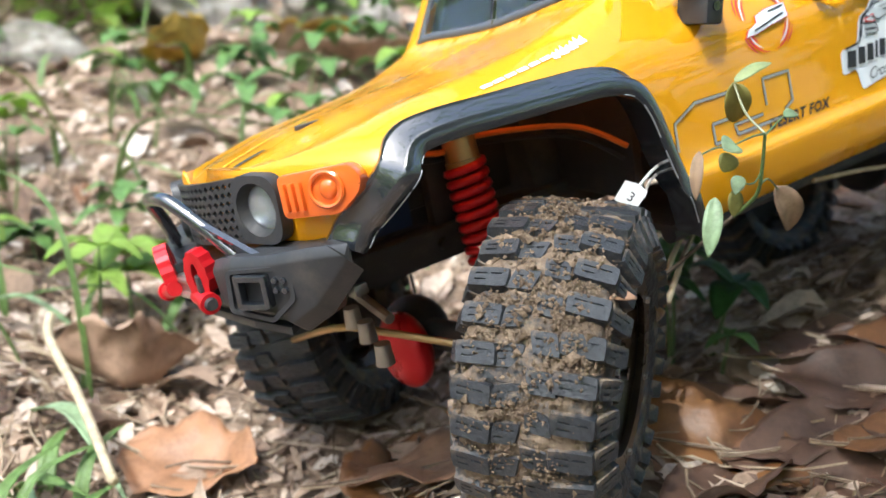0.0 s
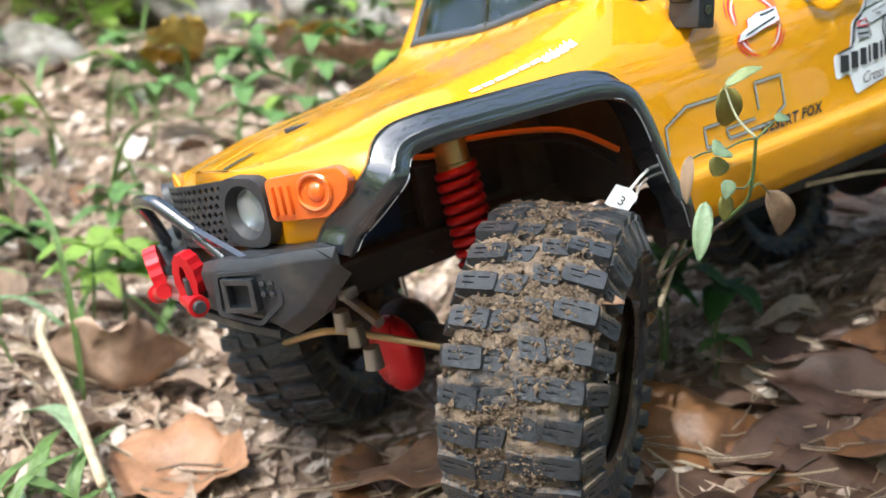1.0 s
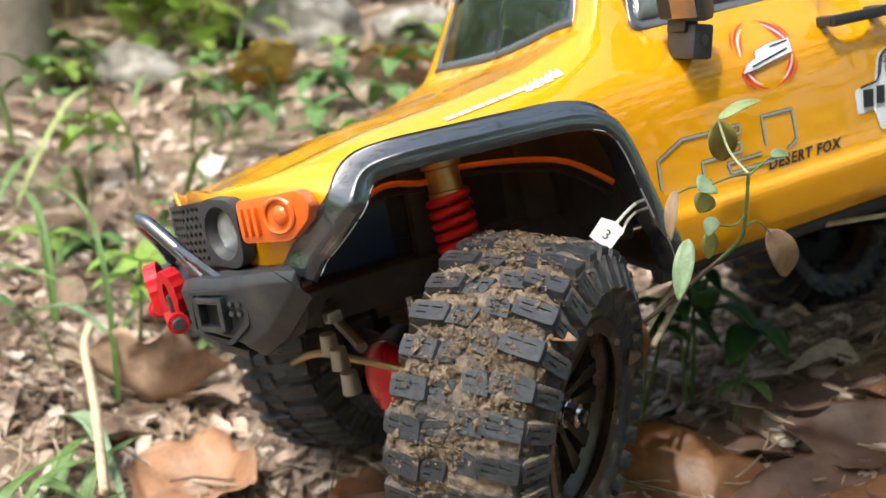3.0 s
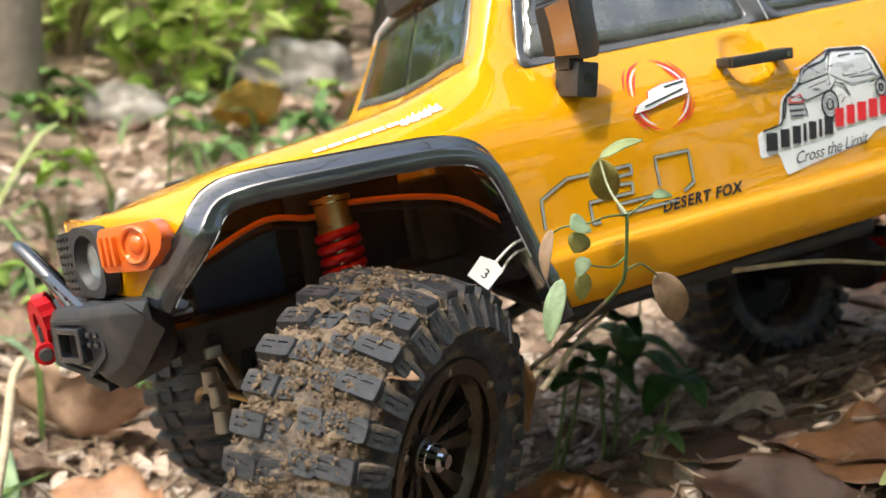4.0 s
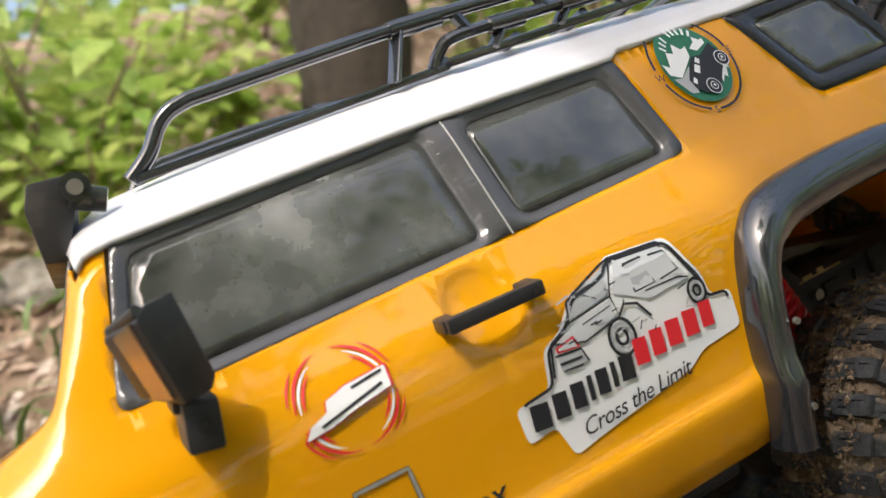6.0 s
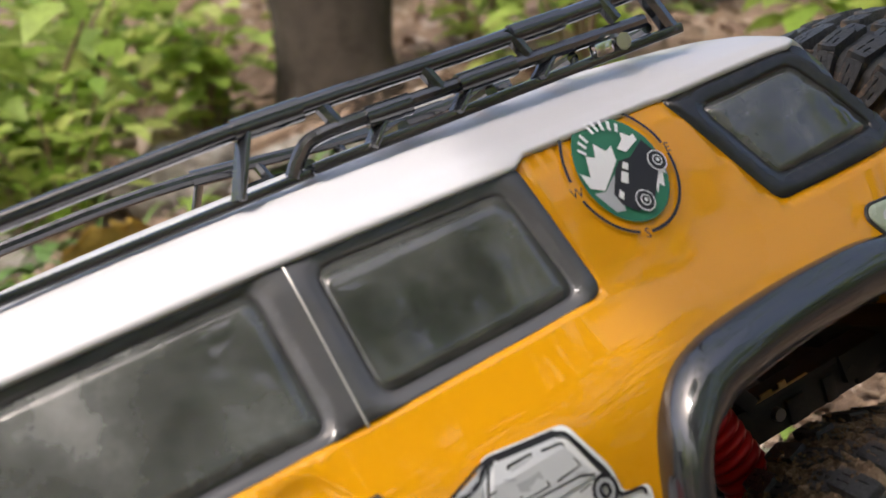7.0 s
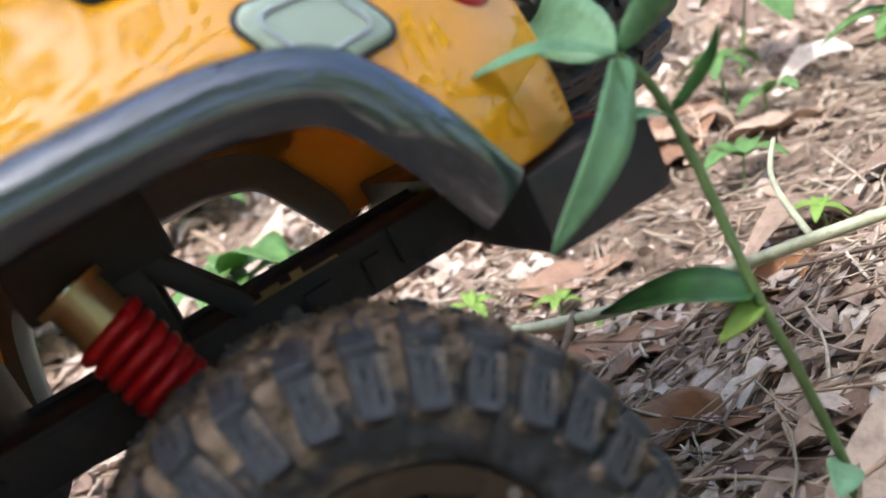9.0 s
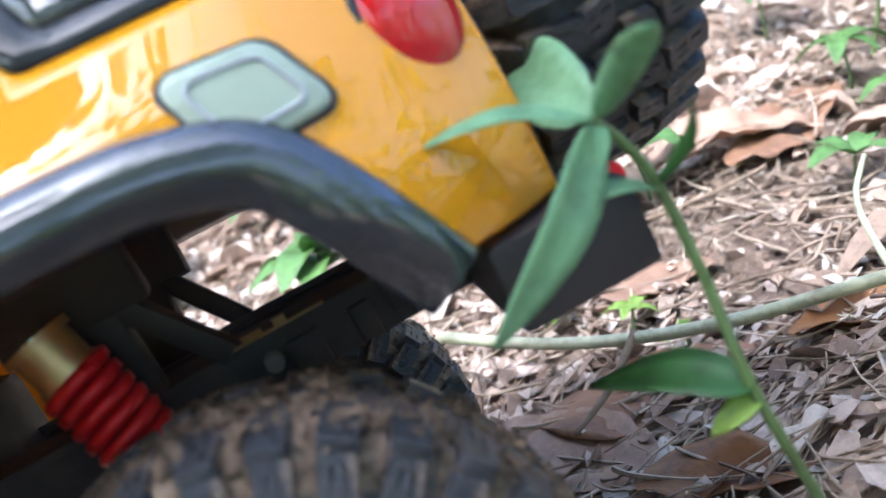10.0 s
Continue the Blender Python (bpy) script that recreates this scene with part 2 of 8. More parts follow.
# ---- building helpers ----
def part(name, bm, material, parent=None, label="", smooth=True, sharp=35):
    """Links a bmesh as one mesh object, under a thing or a part if given."""
    me = bpy.data.meshes.new(name)
    bm.to_mesh(me)
    bm.free()
    me.materials.append(material)
    if smooth:
        me.shade_smooth()
        me.set_sharp_from_angle(angle=radians(sharp))
    ob = new(name, me)
    if parent:
        ob.parent = parent
    if label:
        tagged(ob, label)
    return ob


def shared(name, me, parent, m):
    ob = new(name, me)
    ob.parent = parent
    ob.matrix_basis = m
    return ob


def empty(name, m, label, category, group="", kind=""):
    ob = new(name)
    ob.empty_display_size = 0.02
    ob.matrix_world = m
    return tagged(ob, label, category, group, kind)


def add_box(bm, size, m=None, bevel=0.0):
    r = bmesh.ops.create_cube(bm, size=1.0)
    vs = r["verts"]
    bmesh.ops.scale(bm, vec=size, verts=vs)
    if bevel:
        es = list({e for v in vs for e in v.link_edges})
        out = bmesh.ops.bevel(bm, geom=es, offset=bevel, segments=2, affect="EDGES", profile=0.6)
        vs = list({v for v in vs if v.is_valid} | set(out["verts"]))
    if m is not None:
        bmesh.ops.transform(bm, matrix=m, verts=vs)
    return vs


def box(size, m=None, bevel=0.0):
    bm = bmesh.new()
    add_box(bm, size, m, bevel)
    return bm


def add_cyl(bm, r1, r2, depth, m=None, seg=24, cap=True):
    vs = bmesh.ops.create_cone(bm, cap_ends=cap, segments=seg, radius1=r1, radius2=r2, depth=depth)["verts"]
    if m is not None:
        bmesh.ops.transform(bm, matrix=m, verts=vs)
    return vs


def cyl(r1, r2, depth, m=None, seg=24):
    bm = bmesh.new()
    add_cyl(bm, r1, r2, depth, m, seg)
    return bm


def aim(a, b):
    """A pose whose z runs from a to b, placed half way."""
    a, b = Vector(a), Vector(b)
    return Matrix.Translation((a + b) / 2) @ (b - a).to_track_quat("Z", "Y").to_matrix().to_4x4()


def smooth_path(pts, n):
    pts = [Vector(p) for p in pts]
    if len(pts) < 3:
        return [pts[0].lerp(pts[-1], i / n) for i in range(n + 1)]
    out, k = [], len(pts) - 1
    for i in range(n + 1):
        f = i / n * k
        j = min(int(f), k - 1)
        f -= j
        p0, p1, p2, p3 = pts[max(j - 1, 0)], pts[j], pts[j + 1], pts[min(j + 2, k)]
        out.append(0.5 * (2 * p1 + (p2 - p0) * f + (2 * p0 - 5 * p1 + 4 * p2 - p3) * f * f + (3 * p1 - p0 - 3 * p2 + p3) * f ** 3))
    return out


def add_tube(bm, pts, radii, seg=8, cap=True):
    """A round tube along points; radii is one number or one for each end."""
    r0, r1 = radii if isinstance(radii, tuple) else (radii, radii)
    rings, n = [], len(pts)
    side = None
    for i, p in enumerate(pts):
        d = (pts[min(i + 1, n - 1)] - pts[max(i - 1, 0)]).normalized()
        if side is None:
            side = d.orthogonal().normalized()
        side = (side - d * side.dot(d)).normalized()
        up = d.cross(side)
        r = r0 + (r1 - r0) * i / max(n - 1, 1)
        rings.append([bm.verts.new(p + (side * math.cos(a) + up * math.sin(a)) * r) for a in (2 * math.pi * k / seg for k in range(seg))])
    for a, b in zip(rings, rings[1:]):
        for k in range(seg):
            bm.faces.new((a[k], a[(k + 1) % seg], b[(k + 1) % seg], b[k]))
    if cap:
        bm.faces.new(rings[0][::-1])
        bm.faces.new(rings[-1])


def tube(pts, radii, seg=8, n=0):
    bm = bmesh.new()
    add_tube(bm, smooth_path(pts, n) if n else [Vector(p) for p in pts], radii, seg)
    return bm


def prism(poly, depth, m=None, bevel=0.0):
    """A flat outline in x, y raised by depth along z."""
    bm = bmesh.new()
    f = bm.faces.new([bm.verts.new((x, y, 0)) for x, y in poly])
    top = bmesh.ops.extrude_face_region(bm, geom=[f])["geom"]
    bmesh.ops.translate(bm, vec=(0, 0, depth), verts=[v for v in top if isinstance(v, bmesh.types.BMVert)])
    bmesh.ops.recalc_face_normals(bm, faces=bm.faces)
    if bevel:
        bmesh.ops.bevel(bm, geom=list(bm.edges), offset=bevel, segments=2, affect="EDGES", profile=0.6)
    if m is not None:
        bmesh.ops.transform(bm, matrix=m, verts=bm.verts)
    return bm


def revolve(profile, seg=48):
    """A ring about the z axis from (radius, z) pairs; closed where the profile closes."""
    bm = bmesh.new()
    rows = [[bm.verts.new((r * math.cos(a), r * math.sin(a), z)) for r, z in profile] for a in (2 * math.pi * i / seg for i in range(seg))]
    for i in range(seg):
        a, b = rows[i], rows[(i + 1) % seg]
        for j in range(len(profile) - 1):
            bm.faces.new((a[j], b[j], b[j + 1], a[j + 1]))
    return bm


def merge(*bms):
    out = bms[0]
    for b in bms[1:]:
        me = bpy.data.meshes.new("tmp")
        b.to_mesh(me)
        b.free()
        out.from_mesh(me)
        bpy.data.meshes.remove(me)
    return out


def moved(bm, m):
    bmesh.ops.transform(bm, matrix=m, verts=bm.verts)
    return bm


ROLL = radians(9.0)                                  # the truck leans away: its far side is lower
PY, PZ = 0.05, 0.07                                 # the line about which it leans


def lean(y, z, a=-ROLL):
    """A place on the level truck, leaned over."""
    dy, dz = y - PY, z - PZ
    return PY + dy * math.cos(a) - dz * math.sin(a), PZ + dy * math.sin(a) + dz * math.cos(a)


def far_point(p):
    y, z = lean(p[1], p[2], ROLL)
    y, z = lean(2 * YC - y, z)
    # the flexible shell hangs lower at its far rear corner
    t = min(1.0, max(0.0, (p[0] - 0.15) / 0.13))
    return Vector((p[0], y, z - 0.15 * t * t * (3 - 2 * t) * max(0.0, y - YC)))


def far(bm):
    """The mirror image on the truck's far side."""
    for v in bm.verts:
        v.co = far_point(v.co)
    bmesh.ops.reverse_faces(bm, faces=bm.faces)
    return bm


def leaned(bm, y0=0.07):
    """Lets what spans the truck's width fall away with its lean."""
    for v in bm.verts:
        if v.co.y > y0:
            v.co.z -= math.tan(ROLL) * (v.co.y - y0)
    return bm


# ---- ground ----
CA, SA = math.cos(radians(31.7)), math.sin(radians(31.7))


def smoothstep(a, b, x):
    t = np.clip((x - a) / (b - a), 0, 1)
    return t * t * (3 - 2 * t)


def gz(x, y, rough=True):
    """Height of the ground: a slope along the truck that runs into a bank behind it."""
    s = (x - 0.056) * CA + (y - 0.284) * SA
    w = -(x - 0.056) * SA + (y - 0.284) * CA
    z = -0.002 + 0.231 * np.clip(s, -0.45, 0.6) + 0.06 * (np.clip(s, 0.6, 4) - 0.6) - 0.05 * (np.clip(-s, 0.45, 4) - 0.45)
    z = z + 0.26 * (np.sqrt((np.clip(w, 0.2, 60) - 0.2) ** 2 + 0.16) - 0.4) * (1 - 0.5 * smoothstep(4, 12, w))
    z = z + 0.040 * smoothstep(-0.03, -0.2, s) * smoothstep(0.1, 0.33, w)
    z = z - 0.026 * smoothstep(0.02, 0.13, w) - 0.014 * smoothstep(0.09, 0.18, w) * smoothstep(0.1, 0.3, s)
    z = z - 0.020 * smoothstep(0.06, 0.0, np.abs(s - 0.145) - 0.07) * smoothstep(0.09, 0.0, w)
    z = z - 0.012 * smoothstep(0.36, 0.42, s) * smoothstep(0.15, 0.05, w)
    if rough:
        k = np.minimum(1.0, 0.35 + np.hypot(s - 0.15, w - 0.1) * 1.2)
        z = z + k * (0.010 * np.sin(9.1 * x + 1.3) * np.sin(8.3 * y + 0.4) + 0.006 * np.sin(23 * x + 2 * y) * np.sin(19 * y - 5 * x + 1))
    return z


def build_ground():
    def axis(lo, hi):
        near = np.linspace(-0.6, 1.4, 130)
        out = np.geomspace(0.03, 1, 26)
        return np.concatenate([(-0.6 - (-0.6 - lo) * out)[::-1], near, 1.4 + (hi - 1.4) * out])
    xs, ys = axis(-40, 40), axis(-40, 60)
    X, Y = np.meshgrid(xs, ys)
    Z = gz(X, Y)
    n = len(xs)
    verts = np.stack([X, Y, Z], -1).reshape(-1, 3)
    faces = [(j * n + i, j * n + i + 1, (j + 1) * n + i + 1, (j + 1) * n + i) for j in range(len(ys) - 1) for i in range(n - 1)]
    me = bpy.data.meshes.new("ground")
    me.from_pydata(verts.tolist(), [], faces)
    me.shade_smooth()
    me.materials.append(SOIL)
    tagged(new("ground", me), "brown forest soil on a slope, littered with leaves", "ground", kind="structure")


build_ground()

# ---- truck body skin ----
# For each station along the truck: ten (y, z) points from the sill over the side to the roof's or bonnet's middle.
STATIONS = {
    -0.084: "100,60 100,64 100,68 100,72 100,78 101,80 102,81 104,81.5 108,82 113,82",
    -0.078: "75,58 75,62 75,66 75,70 75,79 76,81 78,82.5 82,83 95,84 113,84.5",
    -0.070: "58,57 57,61 57,66 57,71 58,80 60,83 63,85 70,85.8 88,87 113,87.5",
    -0.060: "41,57 39,61 38.5,66 38,71 38.5,81 43,85.5 52,88 64,87.8 86,89.5 113,90",
    -0.050: "31,57 28,60 26.5,65 26,71 27,82 34,87.5 48,90.5 62,89.8 86,92 113,92.5",
    -0.030: "24,40 21,50 20,60 19.5,70 23,85 31,91.5 46,95 60,93.5 85,95.5 113,96",
    0.000: "24,30 20,40 19,55 19,70 23,87.5 31,95 45,98.5 58,97 85,99 113,99.5",
    0.030: "26,23.5 20,30 18.5,40 19,60 23,89 32,99 45,103.5 58,102.5 85,103 113,103.5",
    0.050: "22,23.5 18.5,29 17.4,42 19.7,46.5 23.3,90 35,104.5 44,110 58,108.5 85,107 113,107",
    0.057: "21,23.5 18,29 16.6,43 19.8,46.5 23.5,90 36,106.5 42,113 58,112 85,110 113,109",
    0.068: "20.5,23.5 17.8,29 16.4,43.5 19.8,46.8 23.5,90 37,108 51,130 62,132 86,132 113,132",
    0.079: "20.5,23.5 17.8,29 16.4,43.5 19.8,46.8 23.5,90 37.5,108 60,147.5 69,152 90,155 113,156",
    0.095: "20.5,23.5 17.8,29 16.4,43.5 19.8,46.8 23.5,90 37.5,108 60,147.5 71,157.5 92,162 113,163.5",
    0.160: "20.5,23.5 17.8,29 16.4,43.5 19.8,46.8 23.5,90 37.5,108 60.5,147.5 72,158.5 92,163.5 113,165",
    0.225: "20.5,23.5 17.8,29 16.4,43.5 19.8,46.8 24,90 39,108.5 61.5,146 73,156.5 92,162 113,163.5",
    0.260: "26,24 19.5,32 17,45 19.5,60 28,92 42,109 63,144.5 74,154.5 92,160 113,161.5",
    0.300: "26,30 20,42 18,58 21,74 33,93 45.5,110 65,143.5 75,151.5 92,156 113,157.5",
    0.335: "26,48 24,54 23,60 24,70 35.5,92 47.5,110 66.5,143 75,148.5 92,152 113,153",
    0.350: "28,51 27,55 27,60 28,69 37.5,90.5 49,110 67,142 74.5,146 92,149 113,150",
    0.359: "30,49 29.5,54 29.5,60 31,69 40,89.5 51,109.5 61.5,126 72,129 92,131 113,132",
    0.3685: "34.5,48 34,53 34,59 35.5,69 43,87 53,106.5 59,110.5 70,112 92,113 113,113.5",
    0.3755: "38.5,47 38,52 38,58 39.5,68 46.5,84.5 56,99.5 62,103 70,104.5 92,105.5 113,105.5",
    0.386: "46.5,46 46,51 46,57 47,66 52,79 59.5,90 64,93.5 72,95.5 92,96.5 113,96.5",
}
SX = np.array(sorted(STATIONS))
SP = np.array([[[float(c) / 1000 for c in p.split(",")] for p in STATIONS[x].split()] for x in SX])
NU = SP.shape[1] - 1
for x_, row in zip(SX, SP):
    for k in range(7, NU + 1):
        row[k] = lean(*row[k])
        row[k][1] += float(np.interp(x_, [0.09, 0.16, 0.26, 0.30, 0.35, 0.358], [0, 0.0012, 0.0025, 0.0035, 0.0035, 0.0]))


def slopes(xs, v):
    d = np.diff(v, axis=0) / np.diff(xs)[:, None, None]
    m = np.zeros_like(v)
    same = d[1:] * d[:-1] > 0
    m[1:-1] = np.where(same, 2 * d[1:] * d[:-1] / np.where(same, d[1:] + d[:-1], 1), 0)
    m[0], m[-1] = d[0], d[-1]
    return m


SM = slopes(SX, SP)


def profile(x):
    """The ten points of the cross-section at x."""
    x = min(max(x, SX[0]), SX[-1])
    i = min(int(np.searchsorted(SX, x, "right")) - 1, len(SX) - 2)
    h = SX[i + 1] - SX[i]
    t = (x - SX[i]) / h
    return ((2 * t**3 - 3 * t**2 + 1) * SP[i] + (t**3 - 2 * t**2 + t) * h * SM[i] + (-2 * t**3 + 3 * t**2) * SP[i + 1] + (t**3 - t**2) * h * SM[i + 1])


def skin(x, u, out=0.0):
    """The point of the body at station x and girth u, pushed out by a little if asked."""
    p = profile(x)
    idx = np.arange(NU + 1)

    def at(w):
        w = min(max(w, 0), NU)
        return np.array([np.interp(w, idx, p[:, 0]), np.interp(w, idx, p[:, 1])])
    q = (at(u - 0.22) + 2 * at(u) + at(u + 0.22)) / 4
    if u >= NU - 0.3:
        q[0] = at(u)[0]
    if out:
        d = at(u + 0.1) - at(u - 0.1)
        n = np.array([-d[1], d[0]])
        q = q + n / (np.linalg.norm(n) + 1e-9) * out
    return Vector((x, q[0], q[1]))


@functools.lru_cache(maxsize=20000)
def column(x):
    """Girths and heights up the side at one station."""
    p = profile(x)
    idx, us = np.arange(NU + 1), np.linspace(0, NU, 181)
    lift = [np.interp(np.clip(us + k, 0, NU), idx, p[:, 1]) for k in (-0.22, 0, 0.22)]
    return us, np.maximum.accumulate((lift[0] + 2 * lift[1] + lift[2]) / 4)


def girth(x, z):
    """The girth at which the side stands z high."""
    us, zs = column(round(float(x), 5))
    k = int(np.searchsorted(zs, z))
    if k == 0:
        return 0.0
    if k >= len(us):
        return float(NU)
    return float(us[k - 1] + (z - zs[k - 1]) / max(zs[k] - zs[k - 1], 1e-9) * (us[k] - us[k - 1]))


def side_point(x, z, out=0.0):
    return skin(x, girth(x, z), out)


def inside(poly, x, y):
    c = False
    j = len(poly) - 1
    for i in range(len(poly)):
        (xi, yi), (xj, yj) = poly[i], poly[j]
        if (yi > y) != (yj > y) and x < (xj - xi) * (y - yi) / (yj - yi) + xi:
            c = not c
        j = i
    return c


def rounded(poly, r, n=4):
    """A polygon with its corners rounded off."""
    out = []
    for i in range(len(poly)):
        a, b, c = Vector(poly[i - 1]), Vector(poly[i]), Vector(poly[(i + 1) % len(poly)])
        p = b + (a - b).normalized() * min(r, (a - b).length * 0.45)
        q = b + (c - b).normalized() * min(r, (c - b).length * 0.45)
        for k in range(n + 1):
            t = k / n
            out.append(tuple(p * (1 - t) ** 2 + b * 2 * t * (1 - t) + q * t * t))
    return out


def dense(poly, step):
    out = []
    for i in range(len(poly)):
        a, b = np.array(poly[i]), np.array(poly[(i + 1) % len(poly)])
        k = max(1, int(np.linalg.norm((b - a) * np.array([1, 0.012 if abs(b[1]) > 0.5 else 1])) / step))
        out += [tuple(a + (b - a) * j / k) for j in range(k)]
    return out


def to_girth(poly, step=0.004):
    return [(x, girth(x, z)) for x, z in dense(poly, step)]


def panel(keep, polys, place, grid, k=1.0):
    """A surface over the flat region where keep() holds, cut along the given outlines and lifted into space by place()."""
    pts, edges = [], []
    for poly in polys:
        n = len(pts)
        pts += [Vector((p[0], p[1] * k)) for p in poly]
        edges += [(n + i, n + (i + 1) % len(poly)) for i in range(len(poly))]
    pts += [Vector((p[0], p[1] * k)) for p in grid]
    vs, _, fs, *_ = geometry.delaunay_2d_cdt(pts, edges, [], 0, 1e-6)
    vs = [(v[0], v[1] / k) for v in vs]
    bm = bmesh.new()
    made = {}
    for f in fs:
        cx, cy = sum(vs[i][0] for i in f) / 3, sum(vs[i][1] for i in f) / 3
        if not keep(cx, cy):
            continue
        for i in f:
            if i not in made:
                made[i] = bm.verts.new(place(vs[i][0], vs[i][1]))
        try:
            bm.faces.new([made[i] for i in f])
        except ValueError:
            pass
    for f in bm.faces:
        f.normal_update()
        c = f.calc_center_median()
        if f.normal.dot(c - Vector((c.x if -0.06 < c.x < 0.35 else 0.14, YC, 0.075))) < 0:
            f.normal_flip()
    return bm


def thicken(ob, t, offset=-1.0):
    mod = ob.modifiers.new("thickness", "SOLIDIFY")
    mod.thickness, mod.offset = t, offset
    return ob


# ---- outlines on the side (x, z) ----
FRONT_ARCH = [(-0.066, 0.01), (-0.062, 0.058), (-0.052, 0.075), (-0.044, 0.085), (-0.018, 0.0885), (0.027, 0.0875), (0.041, 0.084), (0.048, 0.075), (0.0585, 0.045), (0.0645, 0.010)]
REAR_ARCH = [(0.2345, 0.010), (0.2365, 0.040), (0.2465, 0.078), (0.255, 0.0865), (0.266, 0.090), (0.308, 0.0905), (0.325, 0.0885), (0.340, 0.081), (0.3595, 0.047), (0.362, 0.010)]
SIDE_WINDOW = rounded([(0.0712, 0.108), (0.0866, 0.1473), (0.2480, 0.1450), (0.2505, 0.1098)], 0.004)
FRONT_PANE = rounded([(0.0770, 0.1116), (0.0888, 0.1415), (0.1752, 0.1425), (0.1762, 0.1118)], 0.0035)
REAR_PANE = rounded([(0.1908, 0.1124), (0.1903, 0.1412), (0.2418, 0.1395), (0.2448, 0.1126)], 0.004)
TAIL_WINDOW = rounded([(0.3115, 0.1085), (0.2980, 0.1430), (0.3500, 0.1412), (0.3705, 0.1068)], 0.003)
TAIL_PANE = rounded([(0.3175, 0.1140), (0.3085, 0.1375), (0.3440, 0.1376), (0.3575, 0.1134)], 0.003)
ROOF_LOW = [(0.0745, 5.93), (0.0866, 5.99), (0.2480, 5.97), (0.2500, 6.06), (0.2965, 6.06), (0.2980, 6.0), (0.2985, 6.03), (0.348, 6.03), (0.3545, 6.2), (0.3545, 9.5), (0.0745, 9.5)]
SCREEN = [(0.0585, 6.55), (0.0585, 9.5), (0.0755, 9.5), (0.0755, 6.55)]

truck = empty("toy_truck", CAR, "yellow radio-controlled off-road truck with white roof on leaf litter", "toy truck")

G_ARCH_F = [(x, girth(max(x, -0.083), z)) for x, z in dense(FRONT_ARCH, 0.004)]
G_ARCH_R = [(x, girth(x, z)) for x, z in dense(REAR_ARCH, 0.004)]
G_ARCH_F = [(x, u - 0.6 if z < 0.02 else u) for (x, u), (_, z) in zip(G_ARCH_F, dense(FRONT_ARCH, 0.004))]
G_ARCH_R = [(x, u - 0.6 if z < 0.02 else u) for (x, u), (_, z) in zip(G_ARCH_R, dense(REAR_ARCH, 0.004))]
G_WIN, G_TWIN = to_girth([(x, z + (0.004 if z > 0.135 else 0)) for x, z in SIDE_WINDOW]), to_girth([(x, z + (0.004 if z > 0.135 else 0)) for x, z in TAIL_WINDOW])
GRID = [(x, u) for x in np.concatenate([np.linspace(-0.083, 0.1, 62), np.linspace(0.104, 0.33, 56), np.linspace(0.333, 0.385, 20)]) for u in np.linspace(0.0, NU, 43)]
BODY_EDGE = dense([(-0.0835, 0.0), (0.3855, 0.0), (0.3855, 9.0), (-0.0835, 9.0)], 0.004)


def on_body(x, u):
    if inside(ROOF_LOW, x, u) or inside(G_ARCH_F, x, u) or inside(G_ARCH_R, x, u) or inside(G_WIN, x, u) or inside(G_TWIN, x, u) or inside(SCREEN, x, u):
        return False
    return 0 <= u <= 9


body_outlines = [BODY_EDGE, dense(ROOF_LOW, 0.004), G_ARCH_F, G_ARCH_R, G_WIN, G_TWIN, dense(SCREEN, 0.004)]
def mirrored(bm):
    me = bpy.data.meshes.new("tmp")
    bm.to_mesh(me)
    o = bmesh.new()
    o.from_mesh(me)
    out = merge(bm, far(o))
    bmesh.ops.remove_doubles(out, verts=out.verts, dist=0.00002)
    return out


DISH_X, DISH_Z, DISH_R = 0.1640, 0.0960, 0.0108


def dished(x, u):
    """The skin with the round finger recess behind the door handle."""
    p = skin(x, u)
    r = math.hypot(p.x - DISH_X, (p.z - DISH_Z) * 1.05) / DISH_R
    if r < 1 and u < 6:
        p.y += 0.0034 * (1 - r * r) ** 0.7
    return p


body_outlines += [to_girth([(DISH_X + DISH_R * q * math.cos(a), DISH_Z + DISH_R * q * math.sin(a)) for a in np.linspace(0, 2 * math.pi, 26, endpoint=False)]) for q in (1.0, 0.88, 0.7, 0.45)]
shell = panel(on_body, body_outlines, dished, GRID, 0.015)
shell = mirrored(shell)
body = thicken(part("body", shell, YELLOW, truck, "glossy yellow plastic body shell", sharp=50), 0.0012)
body.data.materials.append(SHELLBACK)
body.modifiers["thickness"].material_offset = 1


def both_sides(name, make, material, label="", parent=None, thick=0.0, **kw):
    for flip in (False, True):
        bm = make()
        ob = part(name, far(bm) if flip else bm, material, parent or truck, label, **kw)
        if thick:
            thicken(ob, thick)


def roof_half():
    bm = bmesh.new()
    rows = []
    for x in np.concatenate([np.linspace(0.0757, 0.1, 10), np.linspace(0.106, 0.338, 50), np.linspace(0.341, 0.3545, 8)]):
        low = np.interp(x, [0.0745, 0.0866, 0.248, 0.250, 0.2965, 0.2980, 0.2990, 0.348, 0.3545], [5.93, 5.97, 5.95, 6.04, 6.04, 5.98, 6.02, 6.02, 6.2])
        rows.append([bm.verts.new(skin(float(x), low + (9 - low) * t, 0.0016)) for t in np.linspace(0, 1, 30) ** 1.3])
    for a, b in zip(rows, rows[1:]):
        for p, q, r, t in zip(a, b, b[1:], a[1:]):
            bm.faces.new((p, q, r, t))
    return bm


